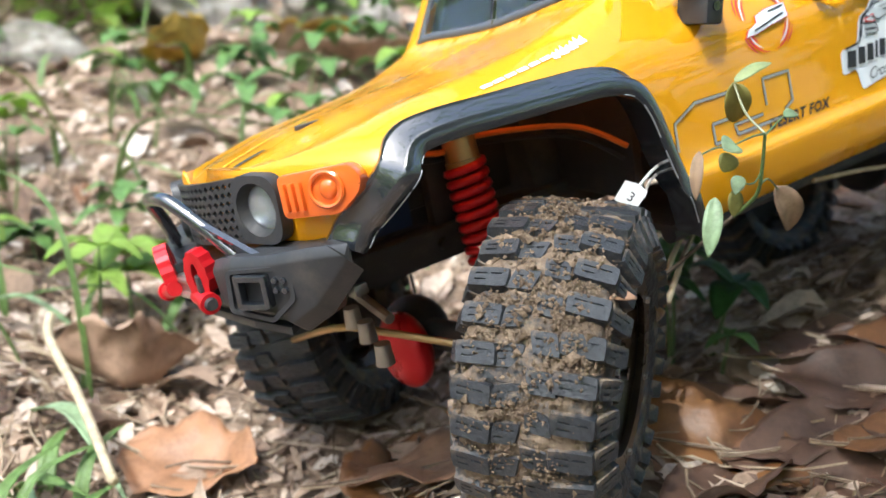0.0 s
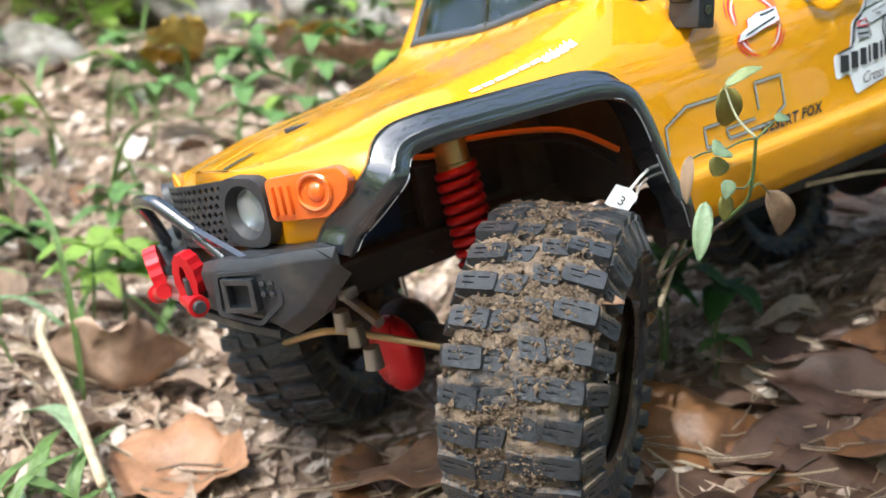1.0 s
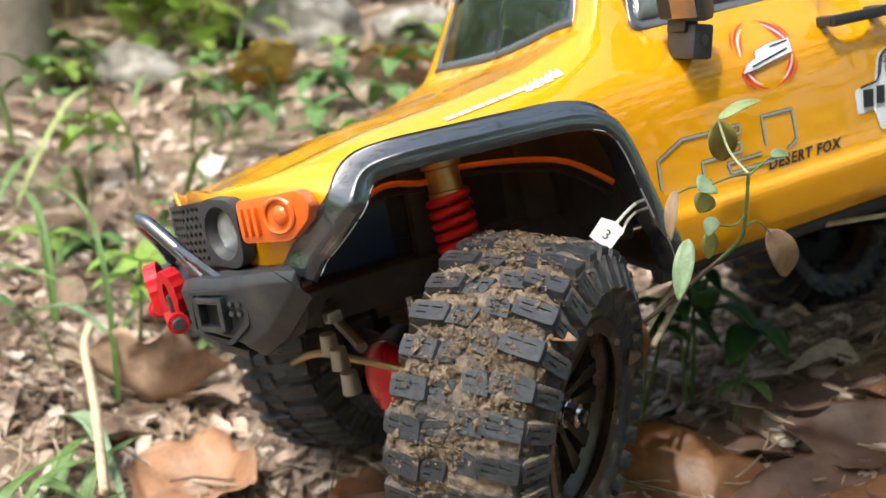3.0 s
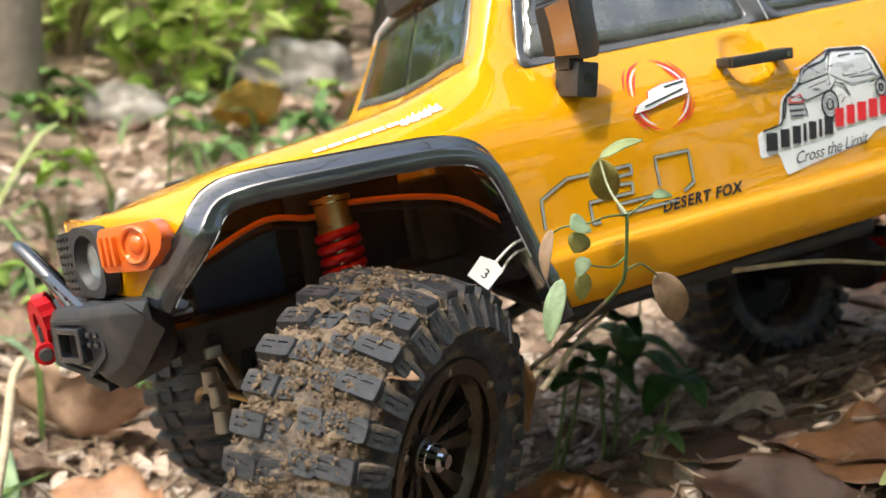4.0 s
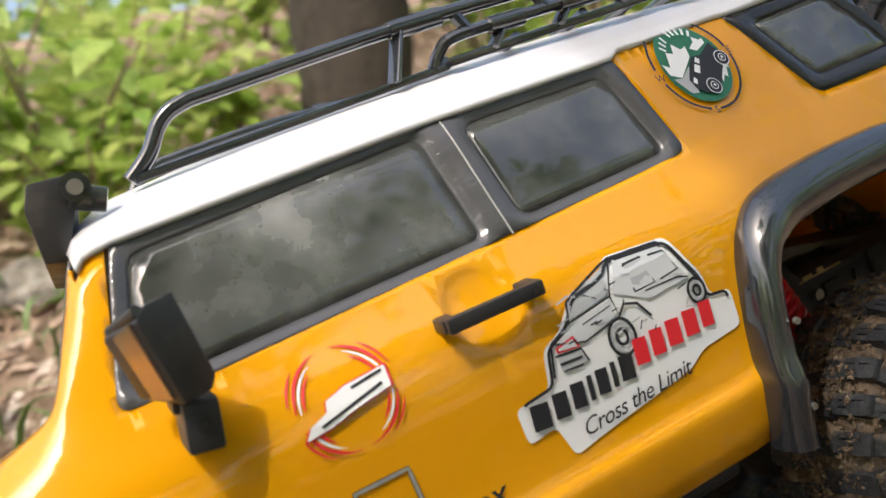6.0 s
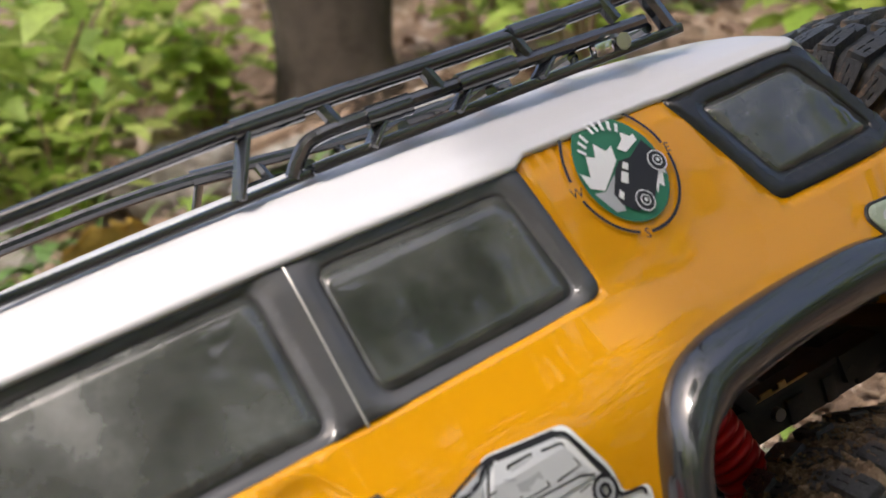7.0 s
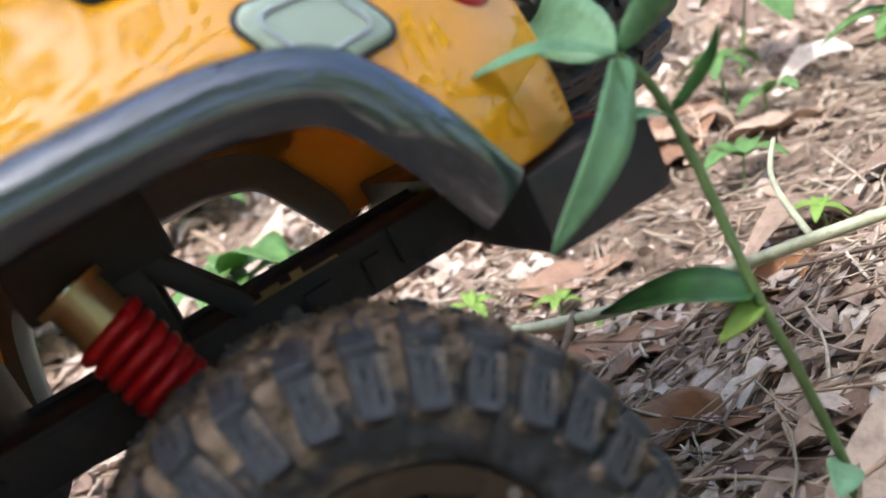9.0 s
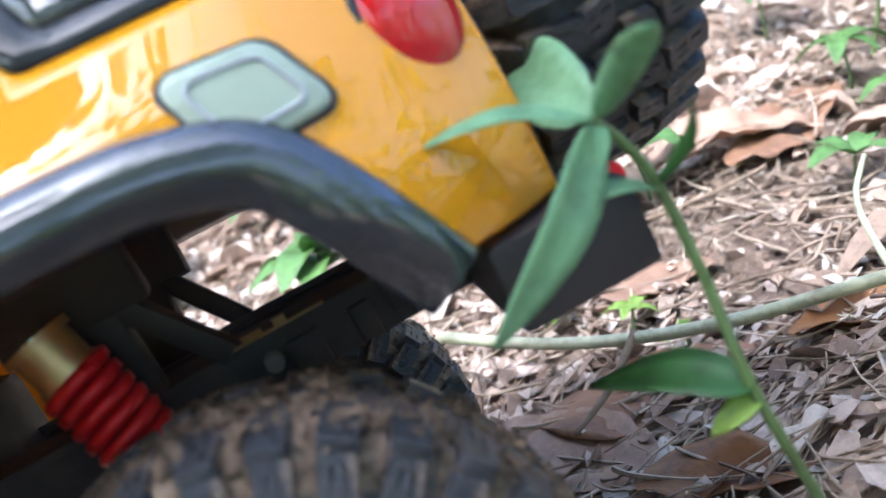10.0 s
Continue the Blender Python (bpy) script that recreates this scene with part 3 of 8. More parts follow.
roof_bm = mirrored(roof_half())
bmesh.ops.recalc_face_normals(roof_bm, faces=roof_bm.faces)
if sum(f.normal.z for f in roof_bm.faces) < 0:
    bmesh.ops.reverse_faces(roof_bm, faces=roof_bm.faces)
thicken(part("roof", roof_bm, WHITE, truck, "white roof panel", sharp=50), 0.0024)

# tailgate: closes the shell behind
bm = bmesh.new()
edge = [skin(0.3855, u) for u in np.linspace(0, 9, 28)]
ring = [bm.verts.new(p) for p in edge] + [bm.verts.new(far_point(p)) for p in edge[::-1][1:]]
f = bm.faces.new(ring)
bmesh.ops.triangulate(bm, faces=[f])
thicken(part("tailgate", bm, YELLOW, truck), 0.0012, 0)

# nose panel behind the grille
bm = bmesh.new()
edge = [skin(-0.0835, u) for u in np.linspace(0, 9, 14)]
ring = [bm.verts.new(p) for p in edge] + [bm.verts.new(far_point(p)) for p in edge[::-1][1:]]
bmesh.ops.triangulate(bm, faces=[bm.faces.new(ring)])
part("nose_panel", bm, YELLOW, truck)

# ---- windows ----
def clear_of(grid, *outlines):
    """Grid points that keep a little off the given outlines."""
    rim = np.array([q for p in outlines for q in dense(p, 0.0006)])
    return [g for g in grid if float(((rim - g) ** 2).sum(1).min()) > 0.0022 ** 2]


def window_point(x, z, out=0.0):
    """The flat side of the cabin, carried on straight to the windscreen pillar."""
    p = side_point(max(x, 0.0885), z, out)
    p.x = x
    return p


W_GRID = [(x, z) for x in np.linspace(0.07, 0.256, 60) for z in np.linspace(0.107, 0.149, 14)]
T_GRID = [(x, z) for x in np.linspace(0.292, 0.362, 26) for z in np.linspace(0.109, 0.145, 14)]


W_GRID, T_GRID = clear_of(W_GRID, SIDE_WINDOW, FRONT_PANE, REAR_PANE), clear_of(T_GRID, TAIL_WINDOW, TAIL_PANE)


def grown(poly, d):
    """An outline moved outward by d."""
    out = []
    for i in range(len(poly)):
        a, b = Vector(poly[i - 1]), Vector(poly[(i + 1) % len(poly)])
        t = (b - a).normalized()
        out.append(tuple(Vector(poly[i]) + Vector((t.y, -t.x)) * d))
    if sum(p[0] * q[1] - q[0] * p[1] for p, q in zip(poly, poly[1:] + poly[:1])) < 0 and d > 0:
        return grown(poly, -d) if d > 0 else out
    return out


def step_out(d, panes, deep=0.0022, reach=0.0042):
    """The trim rolls down softly to the edge of the glass."""
    rim = np.array([q for p in panes for q in dense(p, 0.0005)])

    def place(x, z):
        near = math.sqrt(float(((rim - (x, z)) ** 2).sum(1).min()))
        t = min(1.0, near / reach)
        wave = 0.00025 * noise.noise(Vector((x * 90, z * 260, 0))) + 0.00018 * noise.noise(Vector((x * 40, z * 500, 7)))
        return window_point(x, z, d - deep * (1 - t * t * (3 - 2 * t)) + wave * t)
    return place


for flip in (False, True):
    turn = far if flip else (lambda b: b)
    frame_bm = panel(lambda x, z: inside(SIDE_WINDOW, x, z) and not inside(FRONT_PANE, x, z) and not inside(REAR_PANE, x, z), [dense(SIDE_WINDOW, 0.003), dense(FRONT_PANE, 0.003), dense(REAR_PANE, 0.003), dense(grown(FRONT_PANE, 0.0012), 0.003), dense(grown(REAR_PANE, 0.0012), 0.003), dense(grown(FRONT_PANE, 0.0026), 0.003), dense(grown(REAR_PANE, 0.0026), 0.003)], step_out(0.0006, (FRONT_PANE, REAR_PANE)), W_GRID)
    window = thicken(part("side_window", turn(frame_bm), TRIM, truck, "black side window trim"), 0.0016)
    for pane in (FRONT_PANE, REAR_PANE):
        thicken(part("pane", turn(panel(lambda x, z, q=pane: inside(q, x, z), [dense(pane, 0.003)], lambda x, z: window_point(x, z, -0.0015), W_GRID)), GLASS, window, "smoky grey window pane"), 0.0008)
    line = tube([side_point(0.184, z, 0.0008) for z in np.linspace(0.1085, 0.1465, 9)], 0.0003, 6)
    part("pillar_line", turn(line), SILVER, window, "thin white line down the door pillar")
    tail_bm = panel(lambda x, z: inside(TAIL_WINDOW, x, z) and not inside(TAIL_PANE, x, z), [dense(TAIL_WINDOW, 0.003), dense(TAIL_PANE, 0.003), dense(grown(TAIL_PANE, 0.0012), 0.003), dense(grown(TAIL_PANE, 0.0026), 0.003)], step_out(0.0004, (TAIL_PANE,), 0.0014), T_GRID)
    window = thicken(part("quarter_window", turn(tail_bm), DARKTRIM, truck, "black rear quarter window trim"), 0.0016)
    thicken(part("pane", turn(panel(lambda x, z: inside(TAIL_PANE, x, z), [dense(TAIL_PANE, 0.003)], lambda x, z: side_point(x, z, -0.0012), T_GRID)), GLASS, window, "smoky grey window pane"), 0.0008)

S_GRID = [(x, u) for x in np.linspace(0.0585, 0.0755, 14) for u in np.linspace(6.55, 9, 24)]
screen_in = [(0.0605, 6.75), (0.0605, 9.5), (0.0740, 9.5), (0.0740, 6.75)]


screen_edge = dense([(0.058, 6.5), (0.058, 9.0), (0.076, 9.0), (0.076, 6.5)], 0.003)
windscreen = thicken(part("windscreen", mirrored(panel(lambda x, u: inside(SCREEN, x, u) and u <= 9 and not inside(screen_in, x, u), [screen_edge, dense(SCREEN, 0.003), dense(screen_in, 0.003)], lambda x, u: skin(x, u, 0.0004), S_GRID, 0.015)), TRIM, truck, "black windscreen surround"), 0.0014)
thicken(part("pane", mirrored(panel(lambda x, u: inside(screen_in, x, u) and u <= 9, [screen_edge, dense(screen_in, 0.003)], lambda x, u: skin(x, u, -0.0006), S_GRID, 0.015)), CLEARGLASS, windscreen, "clear windscreen pane"), 0.0008)

# dark floor tray and seats block that close the cabin
part("interior_tray", leaned(box((0.185, 0.126, 0.004), pose(0.16, YC + 0.004, 0.098), 0.001)), CHASSIS, truck)


# ---- wheel-arch flares ----
def flare(path, section, n, taper=1.0, deeper=0.0):
    """Sweeps a lip section (outward from the arch, y) along an arch."""
    pts = smooth_path([(x, z, 0) for x, z in path], n)
    cx, cz = sum(p.x for p in pts) / len(pts), min(p.y for p in pts)
    bm = bmesh.new()
    rings = []
    for i, p in enumerate(pts):
        d = (pts[min(i + 1, n)] - pts[max(i - 1, 0)]).normalized()
        nx, nz = -d.y, d.x
        if nx * (p.x - cx) + nz * (p.y - cz) < 0:
            nx, nz = -nx, -nz
        y0 = side_point(min(max(p.x, -0.062), 0.36), max(p.y, 0.03)).y
        slim = 1 + deeper * float(smoothstep(0.22, 0.42, i / n))
        rings.append([bm.verts.new((p.x + nx * (section[0][0] + (o - section[0][0]) * slim), y0 + dy * (1 + (taper - 1) * max(0, i / n - 0.5) / 0.5), p.y + nz * (section[0][0] + (o - section[0][0]) * slim))) for o, dy in section])
    for a, b in zip(rings, rings[1:]):
        for k in range(len(section)):
            bm.faces.new((a[k], b[k], b[(k + 1) % len(section)], a[(k + 1) % len(section)]))
    bm.faces.new(rings[0])
    bm.faces.new(rings[-1][::-1])
    bmesh.ops.recalc_face_normals(bm, faces=bm.faces)
    return bm


FRONT_LIP = [(0.0030, 0.0015), (0.0035, -0.0006), (0.0024, -0.0012), (0.0004, -0.0100), (-0.0008, -0.0112), (-0.0046, -0.0118), (-0.0056, -0.0112), (-0.0052, -0.0090), (-0.0044, 0.002)]
REAR_LIP = [(0.0010, 0.0015), (0.0014, -0.001), (0.0010, -0.0045), (-0.0002, -0.0080), (-0.0018, -0.0102), (-0.0036, -0.0108), (-0.0062, -0.0104), (-0.0072, -0.0090), (-0.0070, -0.001), (-0.004, 0.003)]
FRONT_PATH = [(-0.066, 0.058), (-0.060, 0.067), (-0.052, 0.079), (-0.044, 0.0875), (-0.032, 0.0903), (-0.010, 0.0905), (0.012, 0.0903), (0.030, 0.0895), (0.042, 0.0855), (0.0485, 0.076), (0.0535, 0.060), (0.059, 0.042), (0.0635, 0.0265)]
REAR_PATH = [(0.2325, 0.0225), (0.2340, 0.040), (0.2380, 0.062), (0.2440, 0.0795), (0.2525, 0.0885), (0.264, 0.0922), (0.285, 0.0932), (0.308, 0.0926), (0.326, 0.0908), (0.3425, 0.0845), (0.3530, 0.071), (0.3640, 0.0490)]
both_sides("front_flare", lambda: flare(FRONT_PATH, FRONT_LIP, 60), GLOSS, "scuffed black front wheel-arch flare", sharp=60)


def lip_scuffs(path, o, dy, spans):
    """Pale scuffed stretches along a flare's edge."""
    pts = smooth_path([(x, z, 0) for x, z in path], 120)
    cx, cz = sum(p.x for p in pts) / len(pts), min(p.y for p in pts)
    for lo, hi in spans:
        run = []
        for i in range(int(lo * 120), int(hi * 120) + 1):
            d = (pts[min(i + 1, 120)] - pts[max(i - 1, 0)]).normalized()
            n = Vector((-d.y, d.x))
            if n.x * (pts[i].x - cx) + n.y * (pts[i].y - cz) < 0:
                n = -n
            y0 = side_point(min(max(pts[i].x, -0.062), 0.36), max(pts[i].y, 0.03)).y
            run.append(Vector((pts[i].x + n.x * o, y0 + dy, pts[i].y + n.y * o)))
        part("edge_scuff", tube(run, 0.00026, 5), SCUFF, truck)


lip_scuffs(FRONT_PATH, -0.0054, -0.0116, ((0.03, 0.07), (0.08, 0.15), (0.16, 0.20), (0.22, 0.25), (0.62, 0.66), (0.72, 0.80), (0.83, 0.88), (0.91, 0.96)))
INNERGREY = plastic("bare_flare_plastic", (0.23, 0.23, 0.19), 0.5, 300, 0.15, 0.3)
part("rear_flare", flare(REAR_PATH, REAR_LIP, 60, 0.45, 0.62), GLOSS, truck, "glossy black rear wheel-arch flare", sharp=60)
part("rear_flare", far(flare(REAR_PATH, REAR_LIP, 60, 0.45, 0.62)), INNERGREY, truck, "rear wheel-arch flare, bare grey plastic inside", sharp=60)


# ---- wheels ----
TR, TW = 0.0525, 0.0450                     # carcass radius, tread width
ROWS_OF_LUGS = 30


def lug_mesh(name, w, l, h, skew):
    """A tread block with chamfered, notched outline and three short sipes in its top."""
    bm = bmesh.new()
    nx, ny = 5, 5
    xs = [-0.5, -0.34, -0.05, 0.05, 0.34, 0.5]
    ys = [-0.5, -0.21, -0.12, 0.12, 0.21, 0.5]

    def at(i, j, s, z):
        x, y = xs[i], ys[j]
        if abs(x) == 0.5 and abs(y) == 0.5:
            x, y = x * 0.96, y * 0.93
        return bm.verts.new((x * w * s, y * l * s - 2 * skew * x, z))
    top = [[at(i, j, 0.96, h) for j in range(ny + 1)] for i in range(nx + 1)]
    for i in range(nx):
        for j in range(ny):
            q = [top[i][j], top[i + 1][j], top[i + 1][j + 1], top[i][j + 1]]
            if (j == 1 and i in (1, 3)) or (j == 3 and i == 3):
                low = [bm.verts.new(v.co * 0.97 + Vector((0, 0, -0.0006 + 0.03 * h))) for v in q]
                for k in range(4):
                    bm.faces.new((q[k], q[(k + 1) % 4], low[(k + 1) % 4], low[k]))
                bm.faces.new(low)
            else:
                bm.faces.new(q)
    loop = [(i, 0) for i in range(nx)] + [(nx, j) for j in range(ny)] + [(i, ny) for i in range(nx, 0, -1)] + [(0, j) for j in range(ny, 0, -1)]
    mid = [at(i, j, 1.0, h * 0.78) for i, j in loop]
    low = [at(i, j, 1.1, -0.002) for i, j in loop]
    n = len(loop)
    for k in range(n):
        a, b = top[loop[k][0]][loop[k][1]], top[loop[(k + 1) % n][0]][loop[(k + 1) % n][1]]
        bm.faces.new((b, a, mid[k], mid[(k + 1) % n]))
        bm.faces.new((mid[(k + 1) % n], mid[k], low[k], low[(k + 1) % n]))
    bmesh.ops.recalc_face_normals(bm, faces=bm.faces)
    me = bpy.data.meshes.new(name)
    bm.to_mesh(me)
    bm.free()
    return me


LUG_OUT = lug_mesh("lug_outer", 0.0132, 0.0068, 0.0036, 0.0003)
LUG_IN = lug_mesh("lug_inner", 0.0080, 0.0072, 0.0035, 0.0012)
LUG_IN2 = lug_mesh("lug_inner_b", 0.0080, 0.0072, 0.0035, -0.0012)
LUG_SIDE = lug_mesh("lug_shoulder", 0.0110, 0.0062, 0.0026, 0.0)
for me_ in (LUG_OUT, LUG_IN, LUG_IN2):
    me_.materials.append(LUG)
LUG_SIDE.materials.append(SHOULDER)


def mud_lumps(seed, count, spread):
    """Lumps of dried mud caked between the tread blocks: small uneven octahedra."""
    g = np.random.default_rng(seed)
    a, t = g.uniform(0, 2 * np.pi, count), np.clip(g.normal(0, spread, count), -0.0215, 0.0215)
    heap = g.integers(0, 260, count)
    heaped = g.random(count) < 0.55
    a = np.where(heaped, g.uniform(0, 2 * np.pi, 260)[heap] + g.normal(0, 0.035, count), a)
    t = np.where(heaped, np.clip(g.normal(0, spread, 260)[heap] + g.normal(0, 0.0022, count), -0.0215, 0.0215), t)
    size = g.uniform(0.0002, 0.0008, count) * np.where(g.random(count) < 0.07, 2.3, 1)
    rad = TR + np.where(heaped, g.uniform(0.0016, 0.0042, count), np.where(g.random(count) < 0.08, g.uniform(0.0026, 0.0038, count), g.uniform(0.0006, 0.0028, count)))
    rad = rad - 0.004 * np.clip((np.abs(t) - 0.0165) / 0.005, 0, 1)
    base = np.array([(1, 0, 0), (0, 1, 0), (-1, 0, 0), (0, -1, 0), (0, 0, 1), (0, 0, -1)], float)
    P = base[None] * size[:, None, None] * g.uniform(0.5, 1.5, (count, 6, 1)) + g.normal(0, 0.25, (count, 6, 3)) * size[:, None, None]
    c, s_ = np.cos(a)[:, None], np.sin(a)[:, None]
    r = rad[:, None] + P[..., 0] * 0.7
    V = np.stack([r * c - P[..., 1] * s_, r * s_ + P[..., 1] * c, t[:, None] + P[..., 2]], -1).reshape(-1, 3)
    tri = np.array([(0, 1, 4), (1, 2, 4), (2, 3, 4), (3, 0, 4), (1, 0, 5), (2, 1, 5), (3, 2, 5), (0, 3, 5)])
    F = (tri[None] + (np.arange(count) * 6)[:, None, None]).reshape(-1, 3)
    me = bpy.data.meshes.new("caked_mud")
    me.from_pydata(V, [], F.tolist())
    me.materials.append(MUD)
    return me


def wheel(centre, steer, lean, muddy, seed, axis_pose=None, lumps=17000, label="clean black spare tyre"):
    """Tyre, tread blocks, rim, spokes and hub; the axle runs along the wheel's z."""
    m = axis_pose if axis_pose is not None else pose(*centre, 90 + lean, 0, steer) 
    h = TW / 2
    bead = 0.031
    prof = [(bead, h * 0.78), (bead + 0.002, h * 0.94), (bead + 0.0055, h * 1.02), (bead + 0.010, h * 1.05), (TR - 0.0085, h * 1.02), (TR - 0.0045, h * 0.95), (TR - 0.0018, h * 0.85), (TR, h * 0.70), (TR + 0.0006, h * 0.3), (TR + 0.0008, 0)]
    prof = prof + [(r, -z) for r, z in prof[:-1][::-1]]
    prof = [tuple(np.array(p) + (np.array(q) - np.array(p)) * k / n) for p, q in zip(prof, prof[1:]) for n in ((5 if p[0] > TR - 0.010 else 3),) for k in range(n)] + [prof[-1]]
    carcass = revolve(prof, (320 if lumps > 4000 else 160) if muddy else 90)
    for v in carcass.verts:
        r = math.hypot(v.co.x, v.co.y)
        if not muddy:
            k = 1 + noise.noise(v.co * 160) * 0.0003 / r
        elif r > TR - 0.003:
            cake = 0.0014 + noise.noise(v.co * 55) * 0.0012 + noise.noise(v.co * 130) * 0.0013 + noise.noise(v.co * 330) * 0.0012 + noise.noise(v.co * 800) * 0.0008
            k = 1 + cake / r
        else:
            v.co.z *= 1 + (noise.noise(v.co * 190) * 0.0006 + noise.noise(v.co * 520) * 0.0006) / h
            k = 1
        v.co.x *= k
        v.co.y *= k
    inner = revolve([(bead, h * 0.80), (bead - 0.004, h * 0.6), (bead - 0.005, 0), (bead - 0.004, -h * 0.6), (bead, -h * 0.80)], 60)
    bmesh.ops.reverse_faces(inner, faces=inner.faces)
    tyre = part("tyre", carcass, CARCASS if muddy else CLEANTYRE, truck, "muddy black off-road tyre" if muddy else label)
    tyre.matrix_basis = m
    tyre.data.materials.append(SIDEWALL)
    for f in tyre.data.polygons:
        if math.hypot(f.center.x, f.center.y) < TR - 0.0062:
            f.material_index = 1
    step = 2 * math.pi / ROWS_OF_LUGS
    jit = random.Random(seed * 31)
    for i in range(ROWS_OF_LUGS):
        for mesh, t, off, yaw in ((LUG_OUT, 0.0150, 0.0, 0), (LUG_IN, 0.0048, 0.07, 12), (LUG_IN2, -0.0048, 0.46, -12), (LUG_OUT, -0.0150, 0.5, 0)):
            a = (i + off) * step
            shared("lug", mesh, tyre, Matrix.Rotation(a, 4, "Z") @ pose(TR - jit.uniform(0, 0.0007), 0, t + jit.uniform(-0.0005, 0.0005), 0, 90 - math.copysign(9, t) * (abs(t) > 0.01), 0) @ pose(0, 0, 0, jit.uniform(-4, 4), jit.uniform(-3, 3), yaw + jit.uniform(-5, 5)))
        for sgn, off in ((1, 0.05), (-1, 0.55)):
            a = (i + off) * step
            shared("shoulder_lug", LUG_SIDE, tyre, Matrix.Rotation(a, 4, "Z") @ pose(TR - 0.0058, 0, sgn * h * 0.985 + jit.uniform(-0.0004, 0.0004), 0, 26 if sgn > 0 else 154, 0) @ pose(0, 0, 0, jit.uniform(-5, 5), 0, jit.uniform(-6, 6)))
    if muddy:
        tagged(shared("caked_mud", mud_lumps(seed, lumps, 0.0125), tyre, Matrix.Identity(4)), "dried brown mud caked in the tread", kind="stuff")
    rim = part("rim", inner, RIM, truck, "muddy bronze-coloured beadlock rim")
    rim.matrix_basis = m
    ring = revolve([(bead - 0.002, h * 0.83), (bead - 0.0035, h * 0.95), (bead + 0.0012, h * 0.98), (bead + 0.0022, h * 0.86)], 60)
    part("beadlock_ring", ring, RIM, rim)
    part("back_plate", moved(revolve([(0.0, 0), (0.010, 0), (bead - 0.005, 0.002)], 40), pose(0, 0, -0.004)), CHASSIS, rim)
    for i in range(6):
        a = i * 60
        for da in (-12, 12):
            spoke = prism([(0.006, -0.0018), (0.015, -0.0016), (bead - 0.003, -0.0032), (bead - 0.003, 0.0032), (0.015, 0.0016), (0.006, 0.0018)], 0.0055, pose(0, 0, 0.004, 0, -12, a + da), 0.0006)
            part("spoke", spoke, RIM, rim)
        part("bolt", cyl(0.0014, 0.0012, 0.0016, pose((bead - 0.0006) * math.cos(radians(a + 30)), (bead - 0.0006) * math.sin(radians(a + 30)), h * 0.98), 6), STEEL, rim, sharp=20)
    part("hub", merge(cyl(0.0090, 0.0080, 0.008, pose(0, 0, 0.005), 24), cyl(0.0072, 0.0066, 0.006, pose(0, 0, 0.0100), 20)), RIM, rim)
    part("axle_nut", merge(cyl(0.0052, 0.0048, 0.002, pose(0, 0, 0.0138), 20), cyl(0.0044, 0.0040, 0.005, pose(0, 0, 0.0160), 12), cyl(0.0024, 0.0022, 0.009, pose(0, 0, 0.0165), 12)), CHROME, rim, "shiny chrome axle nut", sharp=20)
    return tyre


STEER = 35.5
d = 0.0125
sa, ca_ = math.sin(radians(STEER)), math.cos(radians(STEER))
wheel((-sa * d, ca_ * d, 0.0), STEER, 8, True, 1)
wheel((-0.010, 0.204, -0.029), STEER + 180, 8, False, 2, label="dark off-road tyre in the truck's shade")
wheel((0.304, 0.0245, -0.0104), 0, -9, True, 3)
wheel((0.300, 0.192, -0.052), 180, 9, True, 4, lumps=2500)
wheel(None, 0, 0, False, 5, pose(0.4080, 0.1165, 0.0790, -9, 90, 0))


# ---- front of the truck ----
def facing(p, n, spin=0.0):
    """A pose at p whose z looks along n, with its y as upright as may be."""
    n = Vector(n).normalized()
    up = (Vector((0, 0, 1)) - n * n.z).normalized()
    m = Matrix((up.cross(n), up, n)).transposed().to_4x4()
    return Matrix.Translation(p) @ m @ pose(0, 0, 0, 0, 0, spin)


PLAN_Y = [0.050, 0.060, 0.075, 0.100, 0.113]
PLAN_X = [-0.0665, -0.0725, -0.0795, -0.0855, -0.0865]


def nose_x(y):
    return float(np.interp(min(y, 2 * YC - y), PLAN_Y, PLAN_X))


def grille():
    edge = [(0.078, 0.0585), (0.148, 0.0585), (0.148, 0.0815), (0.078, 0.0815)]
    holes = []
    for r in range(7):
        for c in range(17):
            y, z = 0.0812 + c * 0.0040 + (0.0020 if r % 2 else 0), 0.0610 + r * 0.0030
            if y < 0.1455:
                holes.append([(y - 0.0016, z), (y, z - 0.0012), (y + 0.0016, z), (y, z + 0.0012)])
    return panel(lambda y, z: inside(edge, y, z) and not any(inside(h, y, z) for h in holes), [dense(edge, 0.003)] + holes, lambda y, z: Vector((nose_x(y) - 0.0010, y, z)), [])


grille_bm = grille()
bmesh.ops.recalc_face_normals(grille_bm, faces=grille_bm.faces)
thicken(part("grille", leaned(grille_bm), BLACK, truck, "black plastic honeycomb grille", smooth=False), 0.0014, 0)
bm = bmesh.new()
ys = np.linspace(0.060, 2 * YC - 0.060, 40)
rows = [[bm.verts.new((nose_x(y) + o, y, z)) for o, z in ((0.0020, 0.0570), (0.0020, 0.0812))] for y in ys]
for a, b in zip(rows, rows[1:]):
    bm.faces.new((a[0], b[0], b[1], a[1]))
part("grille_backing", leaned(bm), CHASSIS, truck)

HL = facing((-0.0780, 0.0692, 0.0700), (-0.93, -0.37, 0.05)) @ Matrix.Scale(0.94, 4)


